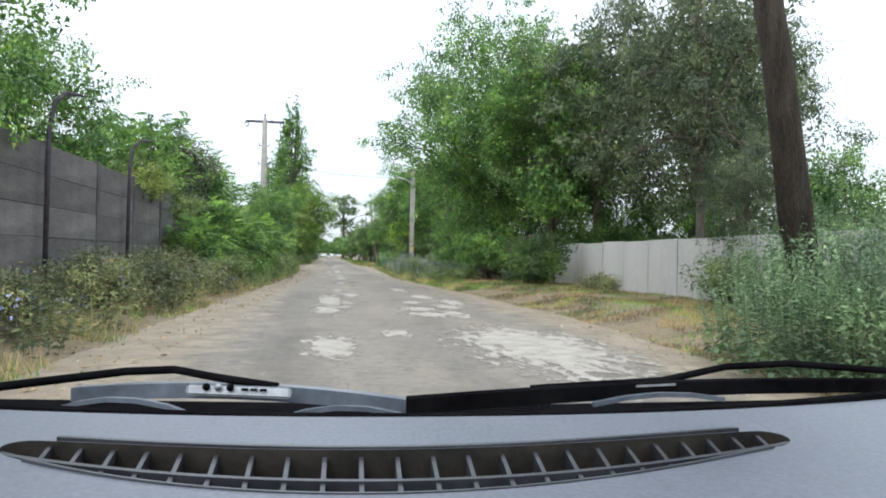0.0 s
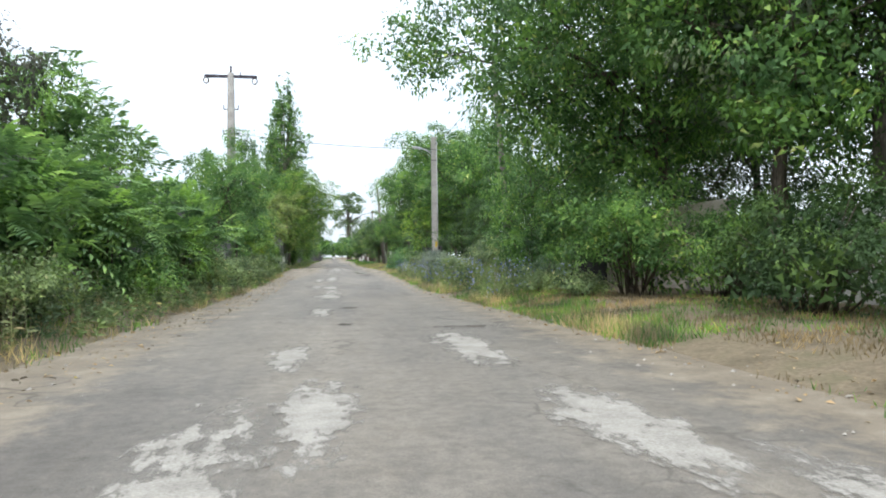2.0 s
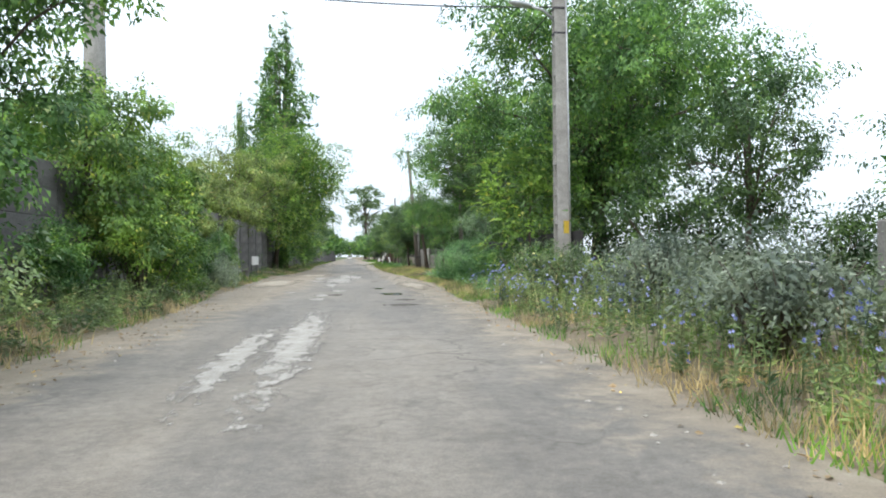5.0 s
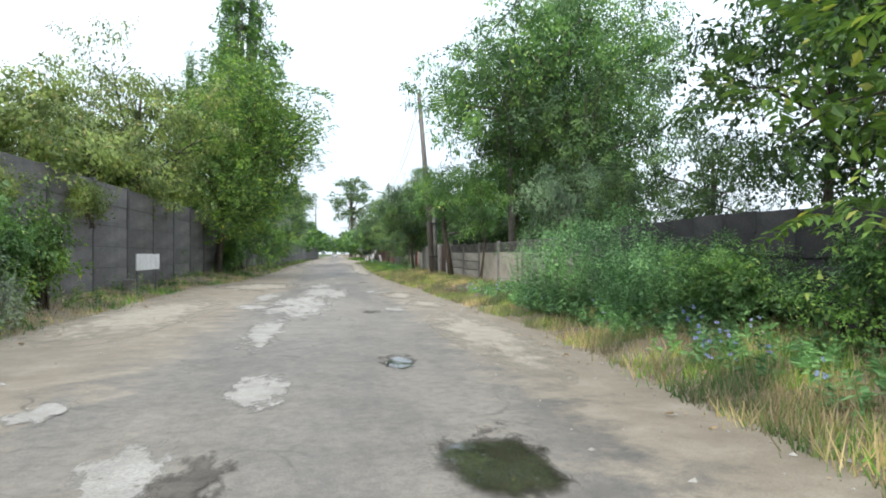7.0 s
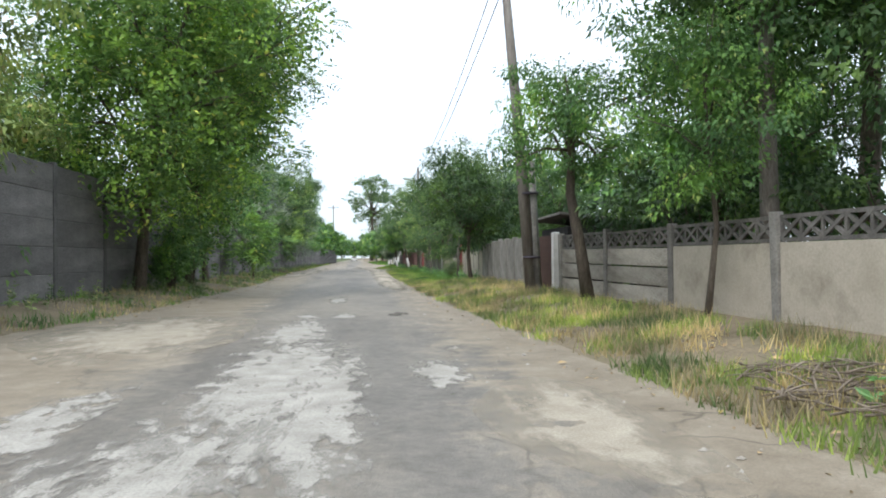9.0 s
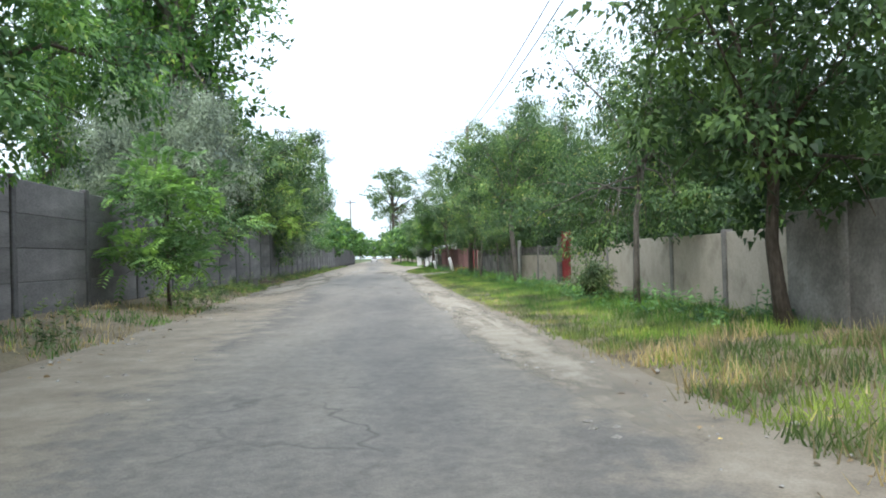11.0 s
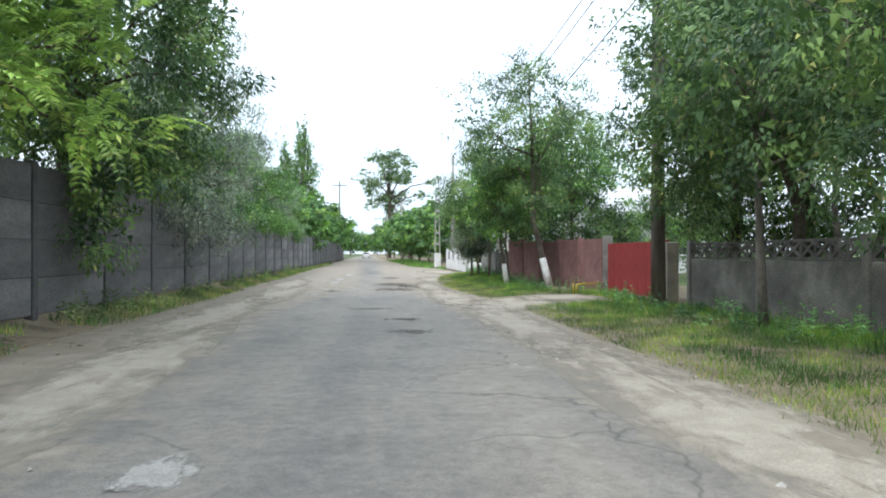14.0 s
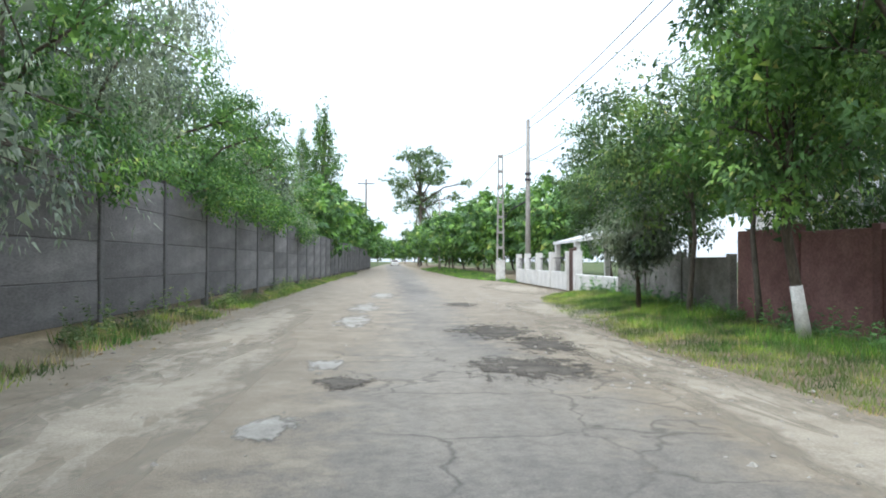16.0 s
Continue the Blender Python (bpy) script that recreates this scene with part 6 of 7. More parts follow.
def off_drive(pts):
    """The ground points that do not lie on the bare drive before the red gate."""
    return pts[~((np.abs(pts[:, 1] - 137.4 - 0.35 * (pts[:, 0] - 3)) < 1.5) & (pts[:, 0] < 5.6))]


def grass(name, pts, lo, hi, width, material, label, seed, per=5, spread=0.08):
    """Tufts of narrow bent blades."""
    rng = np.random.default_rng(seed)
    p = np.repeat(pts, per, 0)
    k = len(p)
    p = p + rng.normal(size=(k, 3)) * np.array([[spread, spread, 0]])
    p[:, 2] -= 0.02
    d = rng.normal(size=(k, 3)) * 0.36
    d[:, 2] = 1
    ln = rng.uniform(lo, hi, k)
    v = leaf_arrays(p, d, unit(rng, k), ln, np.full(k, width * 1.35) * rng.uniform(0.7, 1.4, k), 0.0)
    ob = leaf_object(name, v, material, plain=True)
    return tagged(ob, label, "grass", kind="stuff")


def weeds(name, pts, hlo, hhi, leaf, material, label, seed, per=16, flower=None, bloom=0.07):
    """Upright weeds: leaves round a stem, some with flower heads."""
    rng = np.random.default_rng(seed)
    k = len(pts)
    h = rng.uniform(hlo, hhi, k)
    tilt = rng.normal(size=(k, 2)) * 0.16
    out, fl = [], []
    st = leaf_arrays(pts - np.array([[0, 0, 0.03]]), np.stack([tilt[:, 0], tilt[:, 1], np.ones(k)], 1), unit(rng, k), h * 1.05, np.full(k, 0.014), 0.0)
    out.append(st)
    for j in range(per):
        t = rng.uniform(0.08, 1.0, k)
        p = pts + np.stack([tilt[:, 0] * h * t, tilt[:, 1] * h * t, h * t], 1)
        a = rng.uniform(0, 6.28, k)
        d = np.stack([np.cos(a), np.sin(a), rng.uniform(-0.2, 0.9, k)], 1)
        ln = leaf * (1.25 - 0.7 * t) * rng.uniform(0.6, 1.3, k)
        out.append(leaf_arrays(p, d, unit(rng, k) + np.array([[0, 0, 1.0]]), ln, ln * 0.36))
    tagged(leaf_object(name, np.concatenate(out), material), label, "weeds", kind="stuff")
    if flower is not None:
        sel = rng.uniform(size=k) < bloom
        q, hh, tt = pts[sel], h[sel], tilt[sel]
        for j in range(4):
            t = rng.uniform(0.55, 1.02, len(q))
            c = q + np.stack([tt[:, 0] * hh * t, tt[:, 1] * hh * t, hh * t], 1) + rng.normal(size=(len(q), 3)) * 0.06
            nn = unit(rng, len(q)) * 0.5 + np.array([[0, -0.8, 0.5]])
            e1 = np.cross(nn, unit(rng, len(q)))
            for s in (1, -1):
                fl.append(leaf_arrays(c, e1 * s, nn, np.full(len(q), 0.026), np.full(len(q), 0.04)))
        tagged(leaf_object("chicory_flowers", np.concatenate(fl), flower), "pale blue chicory flowers among the weeds", "flowers", kind="stuff")


rg = np.random.default_rng(77)
R_IN, L_IN = (lambda y: DIRT_R(y) + 0.05), (lambda y: DIRT_L(y) - 0.05)


def wall_r(y):
    return 9.2 if y < 30 else 7.0 if y < 75 else 5.85 if y < 102 else 6.4 if y < 141 else 5.2


# right verge
grass("dry_grass", clumped(rg, scatter(rg, 4, 34, R_IN, wall_r, 9500), 0.7, 0.7, 1), 0.04, 0.15, 0.011, L_BROWN, "short dry brownish grass on the verge", 1)
grass("green_grass", clumped(rg, scatter(rg, 4, 34, R_IN, wall_r, 4800), 0.55, 0.5, 9), 0.04, 0.15, 0.011, L_GRASS, "short thin green grass on the verge", 2)
grass("green_grass", clumped(rg, scatter(rg, 24, 66, R_IN, lambda y: 5.6, 4200), 0.7, 0.6, 4), 0.06, 0.24, 0.011, L_GRASS, "knee-high green grass along the lane", 3)
grass("dry_grass", clumped(rg, scatter(rg, 24, 66, R_IN, lambda y: 5.0, 2600), 0.5, 0.6, 14), 0.1, 0.36, 0.009, L_STRAW, "tall dry grass stalks along the lane", 4)
weeds("tall_weeds", scatter(rg, 33, 60, lambda y: R_IN(y) + 0.35, lambda y: 6.8, 1300), 0.25, 0.85, 0.085, L_WEED, "tall tangled roadside weeds", 5, per=26, flower=L_CHICORY, bloom=0.12)
weeds("tall_weeds", clumped(rg, scatter(rg, 34, 62, lambda y: R_IN(y) + 0.2, lambda y: 6.0, 900), 0.5, 0.7, 71), 0.35, 1.0, 0.06, L_DUSTY, "dry-tipped tall roadside weeds", 51, per=22, flower=L_CHICORY, bloom=0.3)
weeds("tall_weeds", scatter(rg, 44, 58, lambda y: 5.0, lambda y: 6.6, 260), 0.6, 1.2, 0.09, L_GREY, "pale grey-green tall roadside weeds", 6)
weeds("low_weeds", scatter(rg, 60, 79, lambda y: R_IN(y) + 0.7, lambda y: 5.8, 460), 0.1, 0.36, 0.12, L_NETTLE, "low green weeds below the fence", 7, flower=L_CHICORY)
grass("dry_grass", clumped(rg, scatter(rg, 60, 101, R_IN, wall_r, 6800), 0.5, 1.0, 21), 0.07, 0.3, 0.01, L_STRAW, "tall straw-yellow dry grass on the verge", 8)
grass("green_grass", clumped(rg, scatter(rg, 60, 103, R_IN, wall_r, 12000), 0.6, 0.9, 33), 0.06, 0.22, 0.011, L_LAWN, "green grass patches on the verge", 9)
grass("green_grass", off_drive(scatter(rg, 101, 160, lambda y: R_IN(y) + 0.1, wall_r, 17000)), 0.04, 0.13, 0.009, L_LAWN, "short thin yellowish green grass before the garden walls", 10, per=7, spread=0.1)
grass("green_grass", off_drive(clumped(rg, scatter(rg, 101, 158, lambda y: R_IN(y) + 0.7, wall_r, 11000), 0.62, 0.5, 37)), 0.07, 0.19, 0.008, L_GRASS, "patches of lush green grass before the garden walls", 31, per=5)
grass("green_grass", off_drive(clumped(rg, scatter(rg, 101, 150, lambda y: R_IN(y) + 1.6, wall_r, 3600), 0.5, 0.4, 45)), 0.14, 0.32, 0.009, L_GRASS, "tall lush green grass at the foot of the walls", 32, per=5)
grass("dry_grass", off_drive(clumped(rg, scatter(rg, 101, 160, R_IN, lambda y: R_IN(y) + 1.7, 3800), 0.6, 0.45, 40)), 0.03, 0.11, 0.008, L_STRAW, "thin dry stalks in the green grass", 11)
weeds("low_weeds", off_drive(scatter(rg, 101, 158, lambda y: 4.7, wall_r, 350)), 0.15, 0.5, 0.12, L_NETTLE, "low green weeds at the foot of the walls", 12)
grass("green_grass", scatter(rg, 172, 235, R_IN, lambda y: 5.2, 3500), 0.08, 0.25, 0.016, L_GRASS, "green grass strip farther along the lane", 13)
# left verge
weeds("tall_weeds", scatter(rg, 4, 26, lambda y: -5.3, lambda y: L_IN(y) - 0.25, 640), 0.3, 0.85, 0.13, L_DUSTY, "tall dry-tipped weeds before the fence", 14, flower=L_CHICORY)
grass("dry_grass", clumped(rg, scatter(rg, 2, 60, lambda y: -5.3, L_IN, 6200), 0.7, 0.5, 50), 0.08, 0.34, 0.009, L_STRAW, "dry grass along the lane's edge", 15)
grass("green_grass", clumped(rg, scatter(rg, 2, 60, lambda y: -5.3, L_IN, 3200), 0.5, 0.5, 60), 0.06, 0.24, 0.011, L_GRASS, "green grass along the lane's edge", 16)
weeds("low_weeds", scatter(rg, 26, 66, lambda y: -5.0, lambda y: L_IN(y) - 0.15, 1100), 0.2, 0.75, 0.13, L_WEED, "low leafy weeds under the bushes", 17)
grass("dry_grass", clumped(rg, scatter(rg, 60, 200, lambda y: -5.4, L_IN, 5000), 0.6, 0.4, 70), 0.05, 0.24, 0.011, L_STRAW, "short dry grass at the fence foot", 18)
grass("green_grass", clumped(rg, scatter(rg, 60, 200, lambda y: -5.4, L_IN, 5000), 0.5, 0.4, 80), 0.06, 0.26, 0.013, L_GRASS, "short green grass at the fence foot", 19)
grass("green_grass", clumped(rg, scatter(rg, 116, 200, lambda y: -5.45, lambda y: L_IN(y) + 0.15, 9000), 0.7, 0.35, 95), 0.04, 0.2, 0.012, L_LAWN, "short worn grass strip below the fence", 33)
weeds("low_weeds", clumped(rg, scatter(rg, 66, 170, lambda y: -5.35, lambda y: L_IN(y) - 0.3, 900), 0.5, 0.4, 90), 0.15, 0.6, 0.12, L_WEED, "low weeds at the foot of the fence", 20)


def brush_pile(x, y, rx, ry, h, count, label, seed, upright=0.0):
    """Dry cut twigs thrown on a heap, or dead stems left standing."""
    rng = random.Random(seed)
    z = height(x, y)
    root = holder("brushwood_pile" if not upright else "dead_stems", x, y, z, label, "brushwood")
    tubes = []
    for k in range(count):
        a, r = rng.uniform(0, 6.28), rng.random() ** 0.6
        px, py = rx * r * math.cos(a), ry * r * math.sin(a)
        t, d = rng.uniform(0, 6.28), rng.uniform(0.3, 0.75)
        if upright:
            top = Vector((rng.gauss(0, 0.35), rng.gauss(0, 0.35), rng.uniform(0.5, 1.0) * h))
            p = Vector((px, py, -0.05))
            pts = [p, p + top * 0.5 + Vector((rng.gauss(0, 0.05), rng.gauss(0, 0.05), 0)), p + top]
            for q in range(3):
                b = p + top * rng.uniform(0.35, 0.85)
                e = b + Vector((rng.gauss(0, 0.2), rng.gauss(0, 0.2), rng.uniform(0.1, 0.3)))
                tubes.append(([b, (b + e) / 2 + Vector((0, 0, 0.03)), e], [0.007, 0.005, 0.002], 4))
        else:
            zz = h * (1 - r) * rng.random() + 0.02
            c = Vector((px, py, zz))
            v = Vector((math.cos(t) * d, math.sin(t) * d, rng.uniform(-0.06, 0.16)))
            pts = [c - v * 0.5, c + Vector((0, 0, 0.03)), c + v * 0.5]
        tubes.append((pts, [0.011, 0.008, 0.004], 4))
    tagged(tubes_mesh("twig_work", tubes, M_TWIG, root), kind="stuff")


M_TWIG = surface("dry_twigs", (0.15, 0.115, 0.085), (0.33, 0.275, 0.215), 6, 40, 0.95, 0.3, streak=(1, 1, 0.3))
brush_pile(4.7, 79.4, 0.6, 1.2, 0.22, 110, "heap of dry cut twigs on the verge", 1)
brush_pile(-4.95, 128.2, 0.45, 2.2, 0.3, 200, "low heap of dry brushwood before the fence", 2)
brush_pile(6.1, 63.2, 0.45, 1.0, 1.35, 9, "bare dead branches standing in the weeds", 3, upright=1.0)


def litter():
    rng = np.random.default_rng(9)
    p = np.concatenate([scatter(rng, 3, 60, lambda y: DIRT_L(y) - 0.7, lambda y: DIRT_L(y) + 0.9, 2600), scatter(rng, 66, 160, lambda y: DIRT_L(y) - 1.0, lambda y: DIRT_L(y) + 0.6, 1800), scatter(rng, 4, 100, lambda y: DIRT_R(y) - 0.4, lambda y: DIRT_R(y) + 1.4, 2600)])
    k = len(p)
    p[:, 2] += 0.03
    d = rng.normal(size=(k, 3))
    d[:, 2] *= 0.15
    ln = rng.uniform(0.025, 0.05, k) + 0.07 * rng.uniform(0, 1, k) ** 4
    ob = leaf_object("leaf_litter", leaf_arrays(p, d, np.array([[0, 0, 1.0]]) + rng.normal(size=(k, 3)) * 0.3, ln, ln * 0.55), L_LITTER)
    tagged(ob, "fallen dry leaves along the lane's edge", "leaf litter", kind="stuff")
    # stones
    q = np.concatenate([scatter(rng, 3, 165, lambda y: DIRT_L(y) - 0.2, lambda y: ASPH_L(y) + 0.2, 900), scatter(rng, 3, 165, lambda y: ASPH_R(y) - 0.2, lambda y: DIRT_R(y) + 0.3, 1300), scatter(rng, 128, 158, lambda y: 1.0, lambda y: DIRT_R(y) + 0.2, 900)])
    oct_v = np.array([(1, 0, 0), (-1, 0, 0), (0, 1, 0), (0, -1, 0), (0, 0, 1), (0, 0, -1)], float)
    oct_f = np.array([(0, 2, 4), (2, 1, 4), (1, 3, 4), (3, 0, 4), (2, 0, 5), (1, 2, 5), (3, 1, 5), (0, 3, 5)])
    s = 0.012 + 0.03 * rng.uniform(0, 1, len(q)) ** 3
    vs = q[:, None] + oct_v[None] * s[:, None, None] * rng.uniform(0.6, 1.3, (len(q), 6, 1)) * np.array([[[1, 1, 0.6]]]) + np.array([[[0, 0, 0.02]]])
    fs = oct_f[None] + (np.arange(len(q)) * 6)[:, None, None]
    ob = mesh_object("loose_stones", vs.reshape(-1, 3), fs.reshape(-1, 3), M_STONE)
    tagged(ob, "loose pale pebbles on the road shoulders", "stones", kind="stuff")


litter()


# ---- the car in which the ride begins, standing at the start of the lane ----
def start_car():
    root = holder("car", 0, 0, 0.02, "blue-grey car with a long slotted vent in its dashboard", "car", rz=-3.0)
    dz = 1.04
    plastic = surface("dashboard_plastic", (0.098, 0.11, 0.138), (0.13, 0.144, 0.175), 3, 220, 0.42, 0.12, spec=0.5, dist=0.002)
    # dusty slot walls, coloured nearly black to carry the slot's shade
    inner = surface("vent_dust_shade", (0.006, 0.006, 0.006), (0.035, 0.031, 0.026), 14, 60, 0.9, 0.2)
    slat_m = surface("vent_plastic", (0.016, 0.018, 0.023), (0.04, 0.044, 0.053), 9, 90, 0.35, 0.1, spec=0.6)
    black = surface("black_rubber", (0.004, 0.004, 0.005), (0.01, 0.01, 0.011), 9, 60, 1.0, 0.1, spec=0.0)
    wiper_m = surface("wiper_paint", (0.075, 0.092, 0.115), (0.15, 0.175, 0.21), 8, 60, 0.35, 0.1, spec=0.6)
    clip_m = surface("clip_steel", (0.22, 0.24, 0.26), (0.36, 0.385, 0.41), 9, 60, 0.4, 0.1, metal=0.3)
    steel = surface("wiper_steel", (0.3, 0.32, 0.34), (0.45, 0.47, 0.5), 9, 60, 0.4, 0.1, metal=0.5)
    paint = surface("car_paint", (0.05, 0.06, 0.085), (0.065, 0.078, 0.105), 3, 60, 0.3, 0.0, spec=0.6)

    def top(u):
        return -1.214 * u ** 4 + 0.079 * u ** 3 + 0.608 * u * u - 0.017 * u + 0.616

    def low(u):
        return -0.808 * u ** 4 - 0.316 * u ** 3 + 1.11 * u * u - 0.029 * u + 0.504

    def bar(u):
        return -0.724 * u ** 4 - 0.066 * u ** 3 + 0.81 * u * u - 0.033 * u + 0.545

    def front(u):
        return 0.296 * u * u - 0.026 * u + 0.724

    ul, ur = -0.318, 0.416

    def span(u):
        """The slot narrows to rounded ends."""
        e = math.sqrt(max(0.0, 1 - (1 - min(1.0, max(0.0, min(u - ul, ur - u)) / 0.022)) ** 2))
        m = (top(u) + max(low(u), 0)) / 2
        return m + (low(u) - m) * e, m + (top(u) - m) * e

    us = sorted(set([-0.75, -0.6, -0.5, -0.4] + [ul + (ur - ul) * (0.5 - 0.5 * math.cos(math.pi * k / 44)) for k in range(45)] + [0.5, 0.6, 0.72, 0.85]))
    bm = bmesh.new()

    def crown(u, v):
        return dz - 0.004 * ((u - 0.05) / 0.5) ** 2

    cols = []
    for u in us:
        f = front(u)
        if ul <= u <= ur:
            a, b = span(u)
        else:
            a = b = (top(u) + low(u)) / 2 if abs(u) < 0.5 else 0.66
            a = b = min(a, f - 0.05)
        vs = [(-0.24, -0.02), (0.0, 0.0), (a, 0.0), (b, 0.0), (f, 0.004), (f + 0.02, -0.03)]
        cols.append([bm.verts.new((u, v, crown(u, v) + o)) for v, o in vs])
    rows_a, rows_b = [], []
    for (u0, c), (u1, d) in zip(zip(us, cols), zip(us[1:], cols[1:])):
        hole = u0 >= ul - 1e-6 and u1 <= ur + 1e-6
        for k in range(5):
            if k == 2 and hole:
                continue
            try:
                bm.faces.new((c[k], d[k], d[k + 1], c[k + 1]))
            except ValueError:
                pass
    bmesh.ops.remove_doubles(bm, verts=bm.verts, dist=0.0004)
    # walls of the slot and the outer skirt
    edge = [e for e in bm.edges if len(e.link_faces) == 1]
    ext = bmesh.ops.extrude_edge_only(bm, edges=edge)
    for v in ext["geom"]:
        if isinstance(v, bmesh.types.BMVert):
            inside = ul - 0.01 < v.co.x < ur + 0.01 and 0.4 < v.co.y < front(v.co.x) - 0.03
            v.co.z -= 0.2 if inside else 0.22
    bmesh.ops.recalc_face_normals(bm, faces=bm.faces)
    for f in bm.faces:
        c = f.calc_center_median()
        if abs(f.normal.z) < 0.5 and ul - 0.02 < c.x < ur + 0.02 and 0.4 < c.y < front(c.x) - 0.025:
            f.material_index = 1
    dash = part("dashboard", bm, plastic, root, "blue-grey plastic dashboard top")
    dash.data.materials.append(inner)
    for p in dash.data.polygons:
        p.use_smooth = abs(p.normal.z) > 0.8
    dash.data.set_sharp_from_angle(angle=radians(25))
    # the black floor paints in the shade deep in the shaft
    part("vent_floor", boxed(ul - 0.01, ur + 0.01, 0.48, 0.72, dz - 0.215, dz - 0.2), black, dash, "vent shaft floor, coloured black for its shade")

    def ribbon(name, pts, w, h, material, parent, label=""):
        """A flat bar along a path: width across, height down."""
        b2 = bmesh.new()
        prev = None
        for i, p in enumerate(pts):
            q0, q1 = Vector(pts[max(i - 1, 0)]), Vector(pts[min(i + 1, len(pts) - 1)])
            d = (q1 - q0).normalized()
            s = Vector((d.y, -d.x, 0)).normalized() * (w / 2)
            p = Vector(p)
            ring = [b2.verts.new(p + s), b2.verts.new(p - s), b2.verts.new(p - s - Vector((0, 0, h))), b2.verts.new(p + s - Vector((0, 0, h)))]
            if prev:
                for k in range(4):
                    b2.faces.new((prev[k], prev[(k + 1) % 4], ring[(k + 1) % 4], ring[k]))
            else:
                b2.faces.new(ring[::-1])
            prev = ring
        b2.faces.new(prev)
        bmesh.ops.recalc_face_normals(b2, faces=b2.faces)
        return part(name, b2, material, parent, label)

    uu = [ul + 0.004 + (ur - ul - 0.008) * k / 40 for k in range(41)]
    ribbon("vent_bar", [(u, min(max(bar(u), span(u)[0]), span(u)[1]), dz - 0.004) for u in uu], 0.006, 0.016, slat_m, dash)
    for k in range(23):
        u = -0.276 + 0.0302 * k
        a, b = span(u)
        lean = 1.0 * (u - 0.02) * (b - a)
        a2, b2 = span(u - lean * 0.4)[0], span(u + lean * 0.4)[1]
        ribbon("vent_slat", [(u - lean * 0.4, a2 + 0.002, dz - 0.006), (u + lean * 0.4, b2 - 0.002, dz - 0.006)], 0.0038, 0.034, slat_m, dash)
    ribbon("vent_rim", [(u, span(u)[1] + 0.004, dz + 0.002) for u in uu[2:-2]], 0.006, 0.008, slat_m, dash)
    ribbon("vent_rim", [(u, span(u)[0] - 0.002, dz + 0.001) for u in uu[2:-2]], 0.003, 0.006, slat_m, dash)
    ribbon("windscreen_seal", [(u, front(u) + 0.012, dz + 0.004) for u in np.linspace(-0.75, 0.85, 30)], 0.014, 0.03, black, root, "black rubber seal at the screen's foot")
    ribbon("cowl", [(u, 0.93 + 0.07 * abs(u - 0.2), dz - 0.06) for u in np.linspace(-0.75, 0.85, 20)], 0.3, 0.03, black, root, "dark plastic cowl under the wipers")

    wz = dz - 0.036
    w1 = ribbon("wiper", [(u, 0.925 - 0.20 * u, wz + 0.032 - 0.012 * ((u + 0.17) / 0.22) ** 2) for u in np.linspace(-0.402, 0.052, 24)], 0.018, 0.02, wiper_m, root, "blue-grey steel wiper frame")
    ribbon("blade", [(u, 0.862 - 0.17 * u, wz - 0.002) for u in (-0.62, -0.45, -0.25, -0.05, 0.06)], 0.005, 0.012, steel, w1, "thin bright wiper blade")
    for c in (-0.32, -0.02):
        ribbon("yoke", [(c + t * 0.1, 0.89 - 0.18 * (c + t * 0.1), wz + 0.016 - 0.02 * t * t) for t in (-1, -0.6, -0.2, 0.2, 0.6, 1)], 0.008, 0.006, wiper_m, w1)
    tubes_mesh("arm", [([(-0.62, 0.85, wz + 0.02), (-0.45, 0.925, wz + 0.035), (-0.33, 0.985, wz + 0.043), (-0.265, 0.99, wz + 0.045), (-0.2, 0.955, wz + 0.04), (-0.12, 0.945, wz + 0.03)], [0.006] * 6, 6)], black, w1, "dark bent wiper arm")
    def clip_y(u):
        return 0.9 - 0.2 * u

    pl = part("clip", boxed(-0.24, -0.1, -0.003, 0.003, 0, 0.02, bevel=0.004), clip_m, w1, "pale steel clip with round holes")
    for v in pl.data.vertices:
        v.co.y += clip_y(v.co.x) + 0.3 * v.co.z
        v.co.z = wz + 0.02 + v.co.z * (1.0 - 0.35 * abs(v.co.x + 0.17) / 0.07) - 0.012 * ((v.co.x + 0.17) / 0.22) ** 2
    for k, u in enumerate((-0.212, -0.196, -0.18)):
        y = clip_y(u)
        tubes_mesh("rivet", [([(u, y - 0.0005, wz + 0.031), (u, y - 0.0035, wz + 0.0305)], [0.0048, 0.0048], 12)], black if k != 1 else steel, w1)
    for k in range(3):
        u = -0.165 + 0.012 * k
        y = clip_y(u)
        part("print_bar", boxed(u, u + 0.009, y - 0.0045, y - 0.0035, wz + 0.0275, wz + 0.031), black, w1)
    w2 = ribbon("wiper", [(u, 0.885 + 0.136 * u + 0.06 * u * u, wz + 0.024 + 0.012 * math.sin(min(1.0, u / 0.84) * 3.1)) for u in np.linspace(0.05, 0.84, 30)], 0.02, 0.02, black, root, "dark wiper frame resting on the cowl")
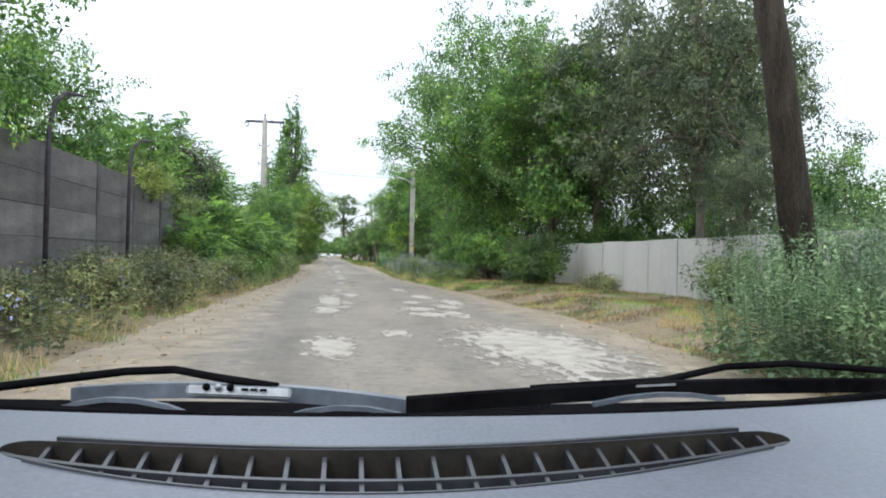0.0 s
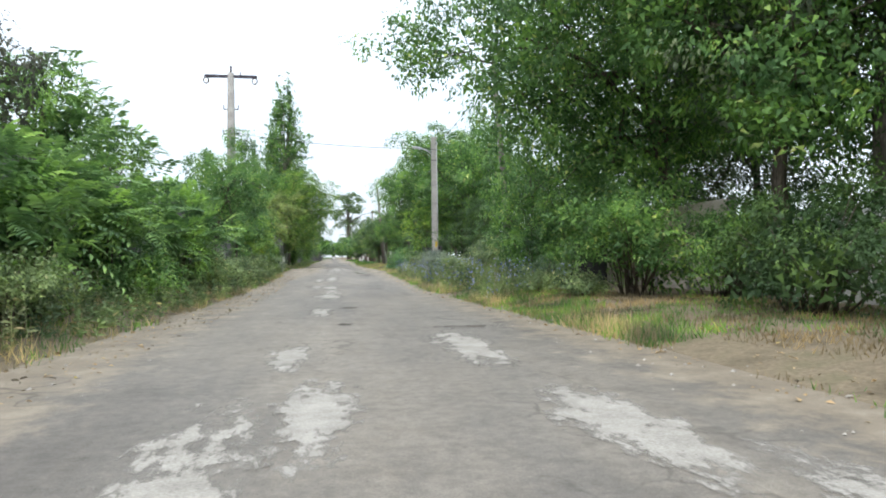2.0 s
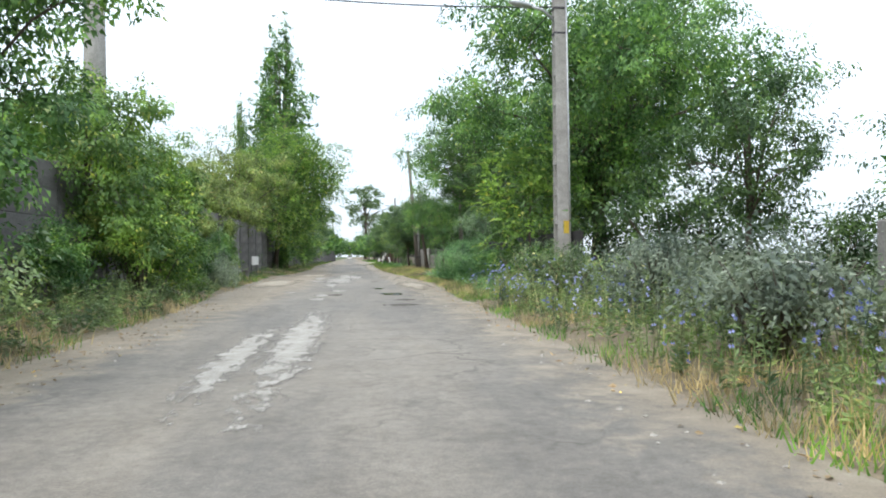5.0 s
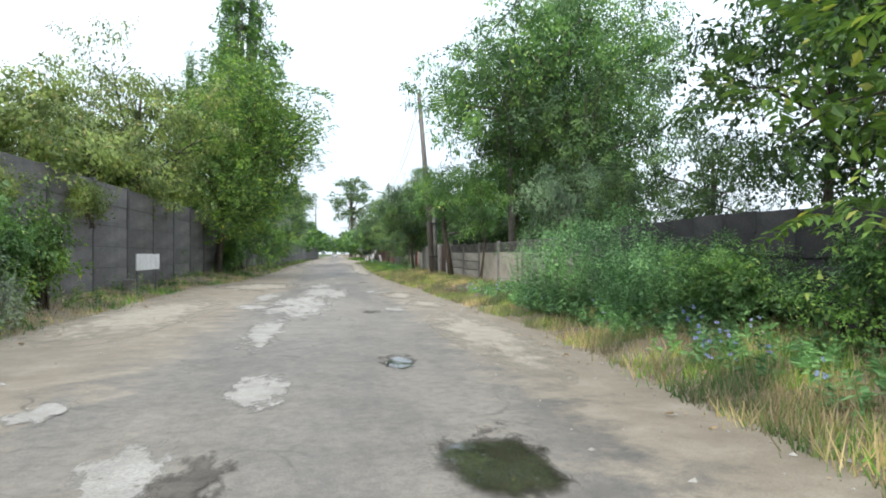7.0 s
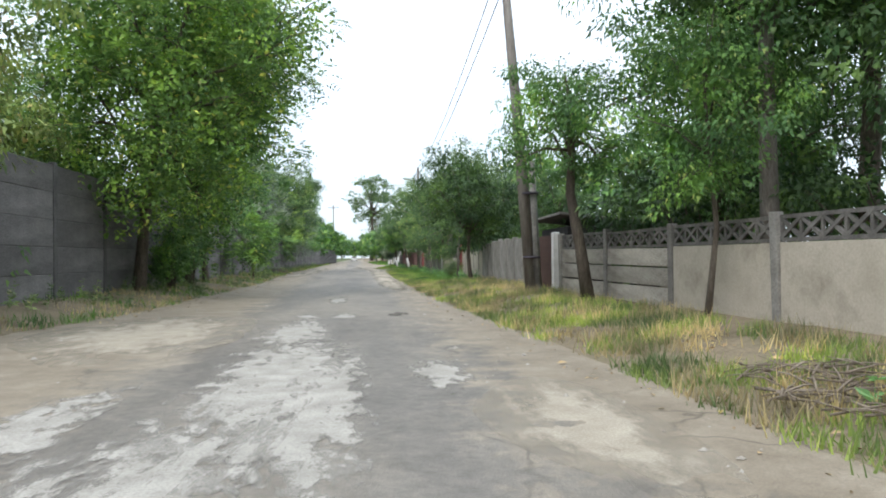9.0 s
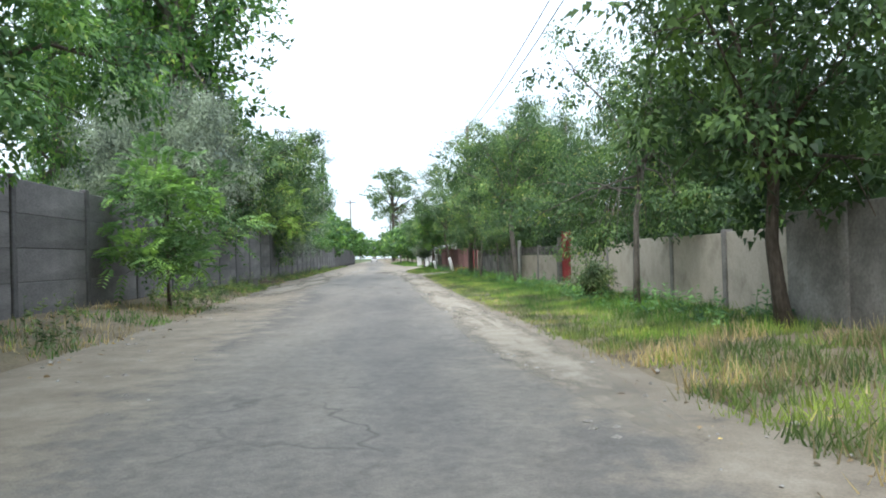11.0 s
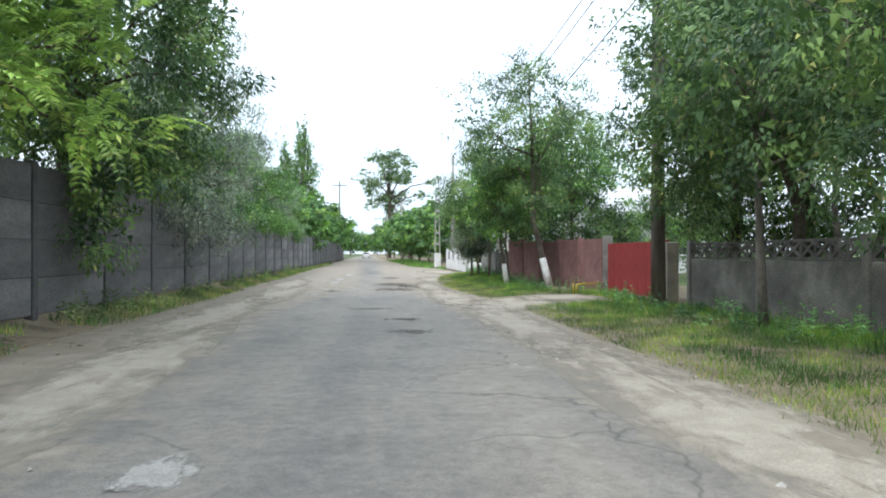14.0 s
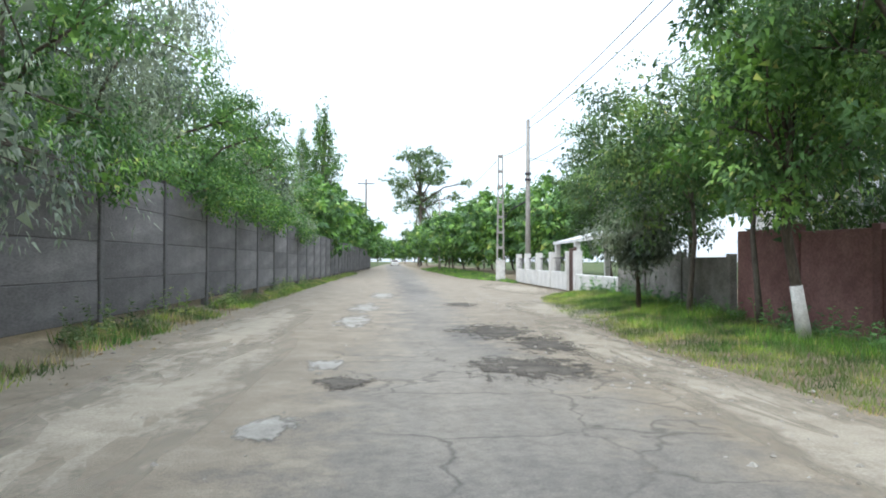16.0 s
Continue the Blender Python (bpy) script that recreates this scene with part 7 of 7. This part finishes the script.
    tubes_mesh("arm", [([(0.22, 0.93, wz + 0.03), (0.42, 0.97, wz + 0.034), (0.55, 1.03, wz + 0.045), (0.67, 1.06, wz + 0.046), (0.9, 1.07, wz + 0.03)], [0.006] * 5, 6)], black, w2, "dark bent wiper arm")
    ribbon("yoke", [(0.4 + t * 0.1, 0.925 + 0.16 * t * 0.1, wz + 0.026 - 0.01 * t * t) for t in (-1, -0.5, 0, 0.5, 1)], 0.007, 0.006, wiper_m, w2)
    # added pale strip in place of a highlight on the frame
    ribbon("glint_strip", [(0.33, 0.93, wz + 0.034), (0.43, 0.946, wz + 0.035)], 0.006, 0.003, steel, w2, "pale strip that imitates a glint on the wiper")
    tubes_mesh("spindle", [([(0.245, 0.95, wz), (0.245, 0.95, wz + 0.03)], [0.009, 0.006], 10)], wiper_m, root, "wiper spindle cap")

    # body below the dashboard
    bm = bmesh.new()
    prof = [(-2.6, 0.3), (-2.6, 0.62), (-0.5, 0.66), (-0.3, 0.86), (1.05, 0.94), (1.95, 0.8), (2.08, 0.62), (2.1, 0.32), (1.75, 0.26), (-2.3, 0.26)]
    rings = []
    for x, sh in ((-0.74, 0.05), (-0.66, 0.0), (0.76, 0.0), (0.84, 0.05)):
        rings.append([bm.verts.new((x, v * (1 - sh * 0.4), max(z - sh, 0.24))) for v, z in prof])
    for a, b in zip(rings, rings[1:]):
        for k in range(len(prof)):
            j = (k + 1) % len(prof)
            bm.faces.new((a[k], b[k], b[j], a[j]))
    bm.faces.new(rings[0][::-1])
    bm.faces.new(rings[-1])
    bmesh.ops.recalc_face_normals(bm, faces=bm.faces)
    part("body", bm, paint, root, "low blue-grey car body")
    for x in (-0.72, 0.82):
        for v in (-1.9, 1.3):
            tyre = tubes_mesh("wheel", [([(x - 0.09, v, 0.29), (x - 0.06, v, 0.29), (x + 0.06, v, 0.29), (x + 0.09, v, 0.29)], [0.26, 0.29, 0.29, 0.26], 24)], black, root, "black tyre")
            tubes_mesh("rim", [([(x - 0.095, v, 0.29), (x + 0.095, v, 0.29)], [0.18, 0.18], 20)], steel, tyre, "grey steel rim")
    return root


start_car()
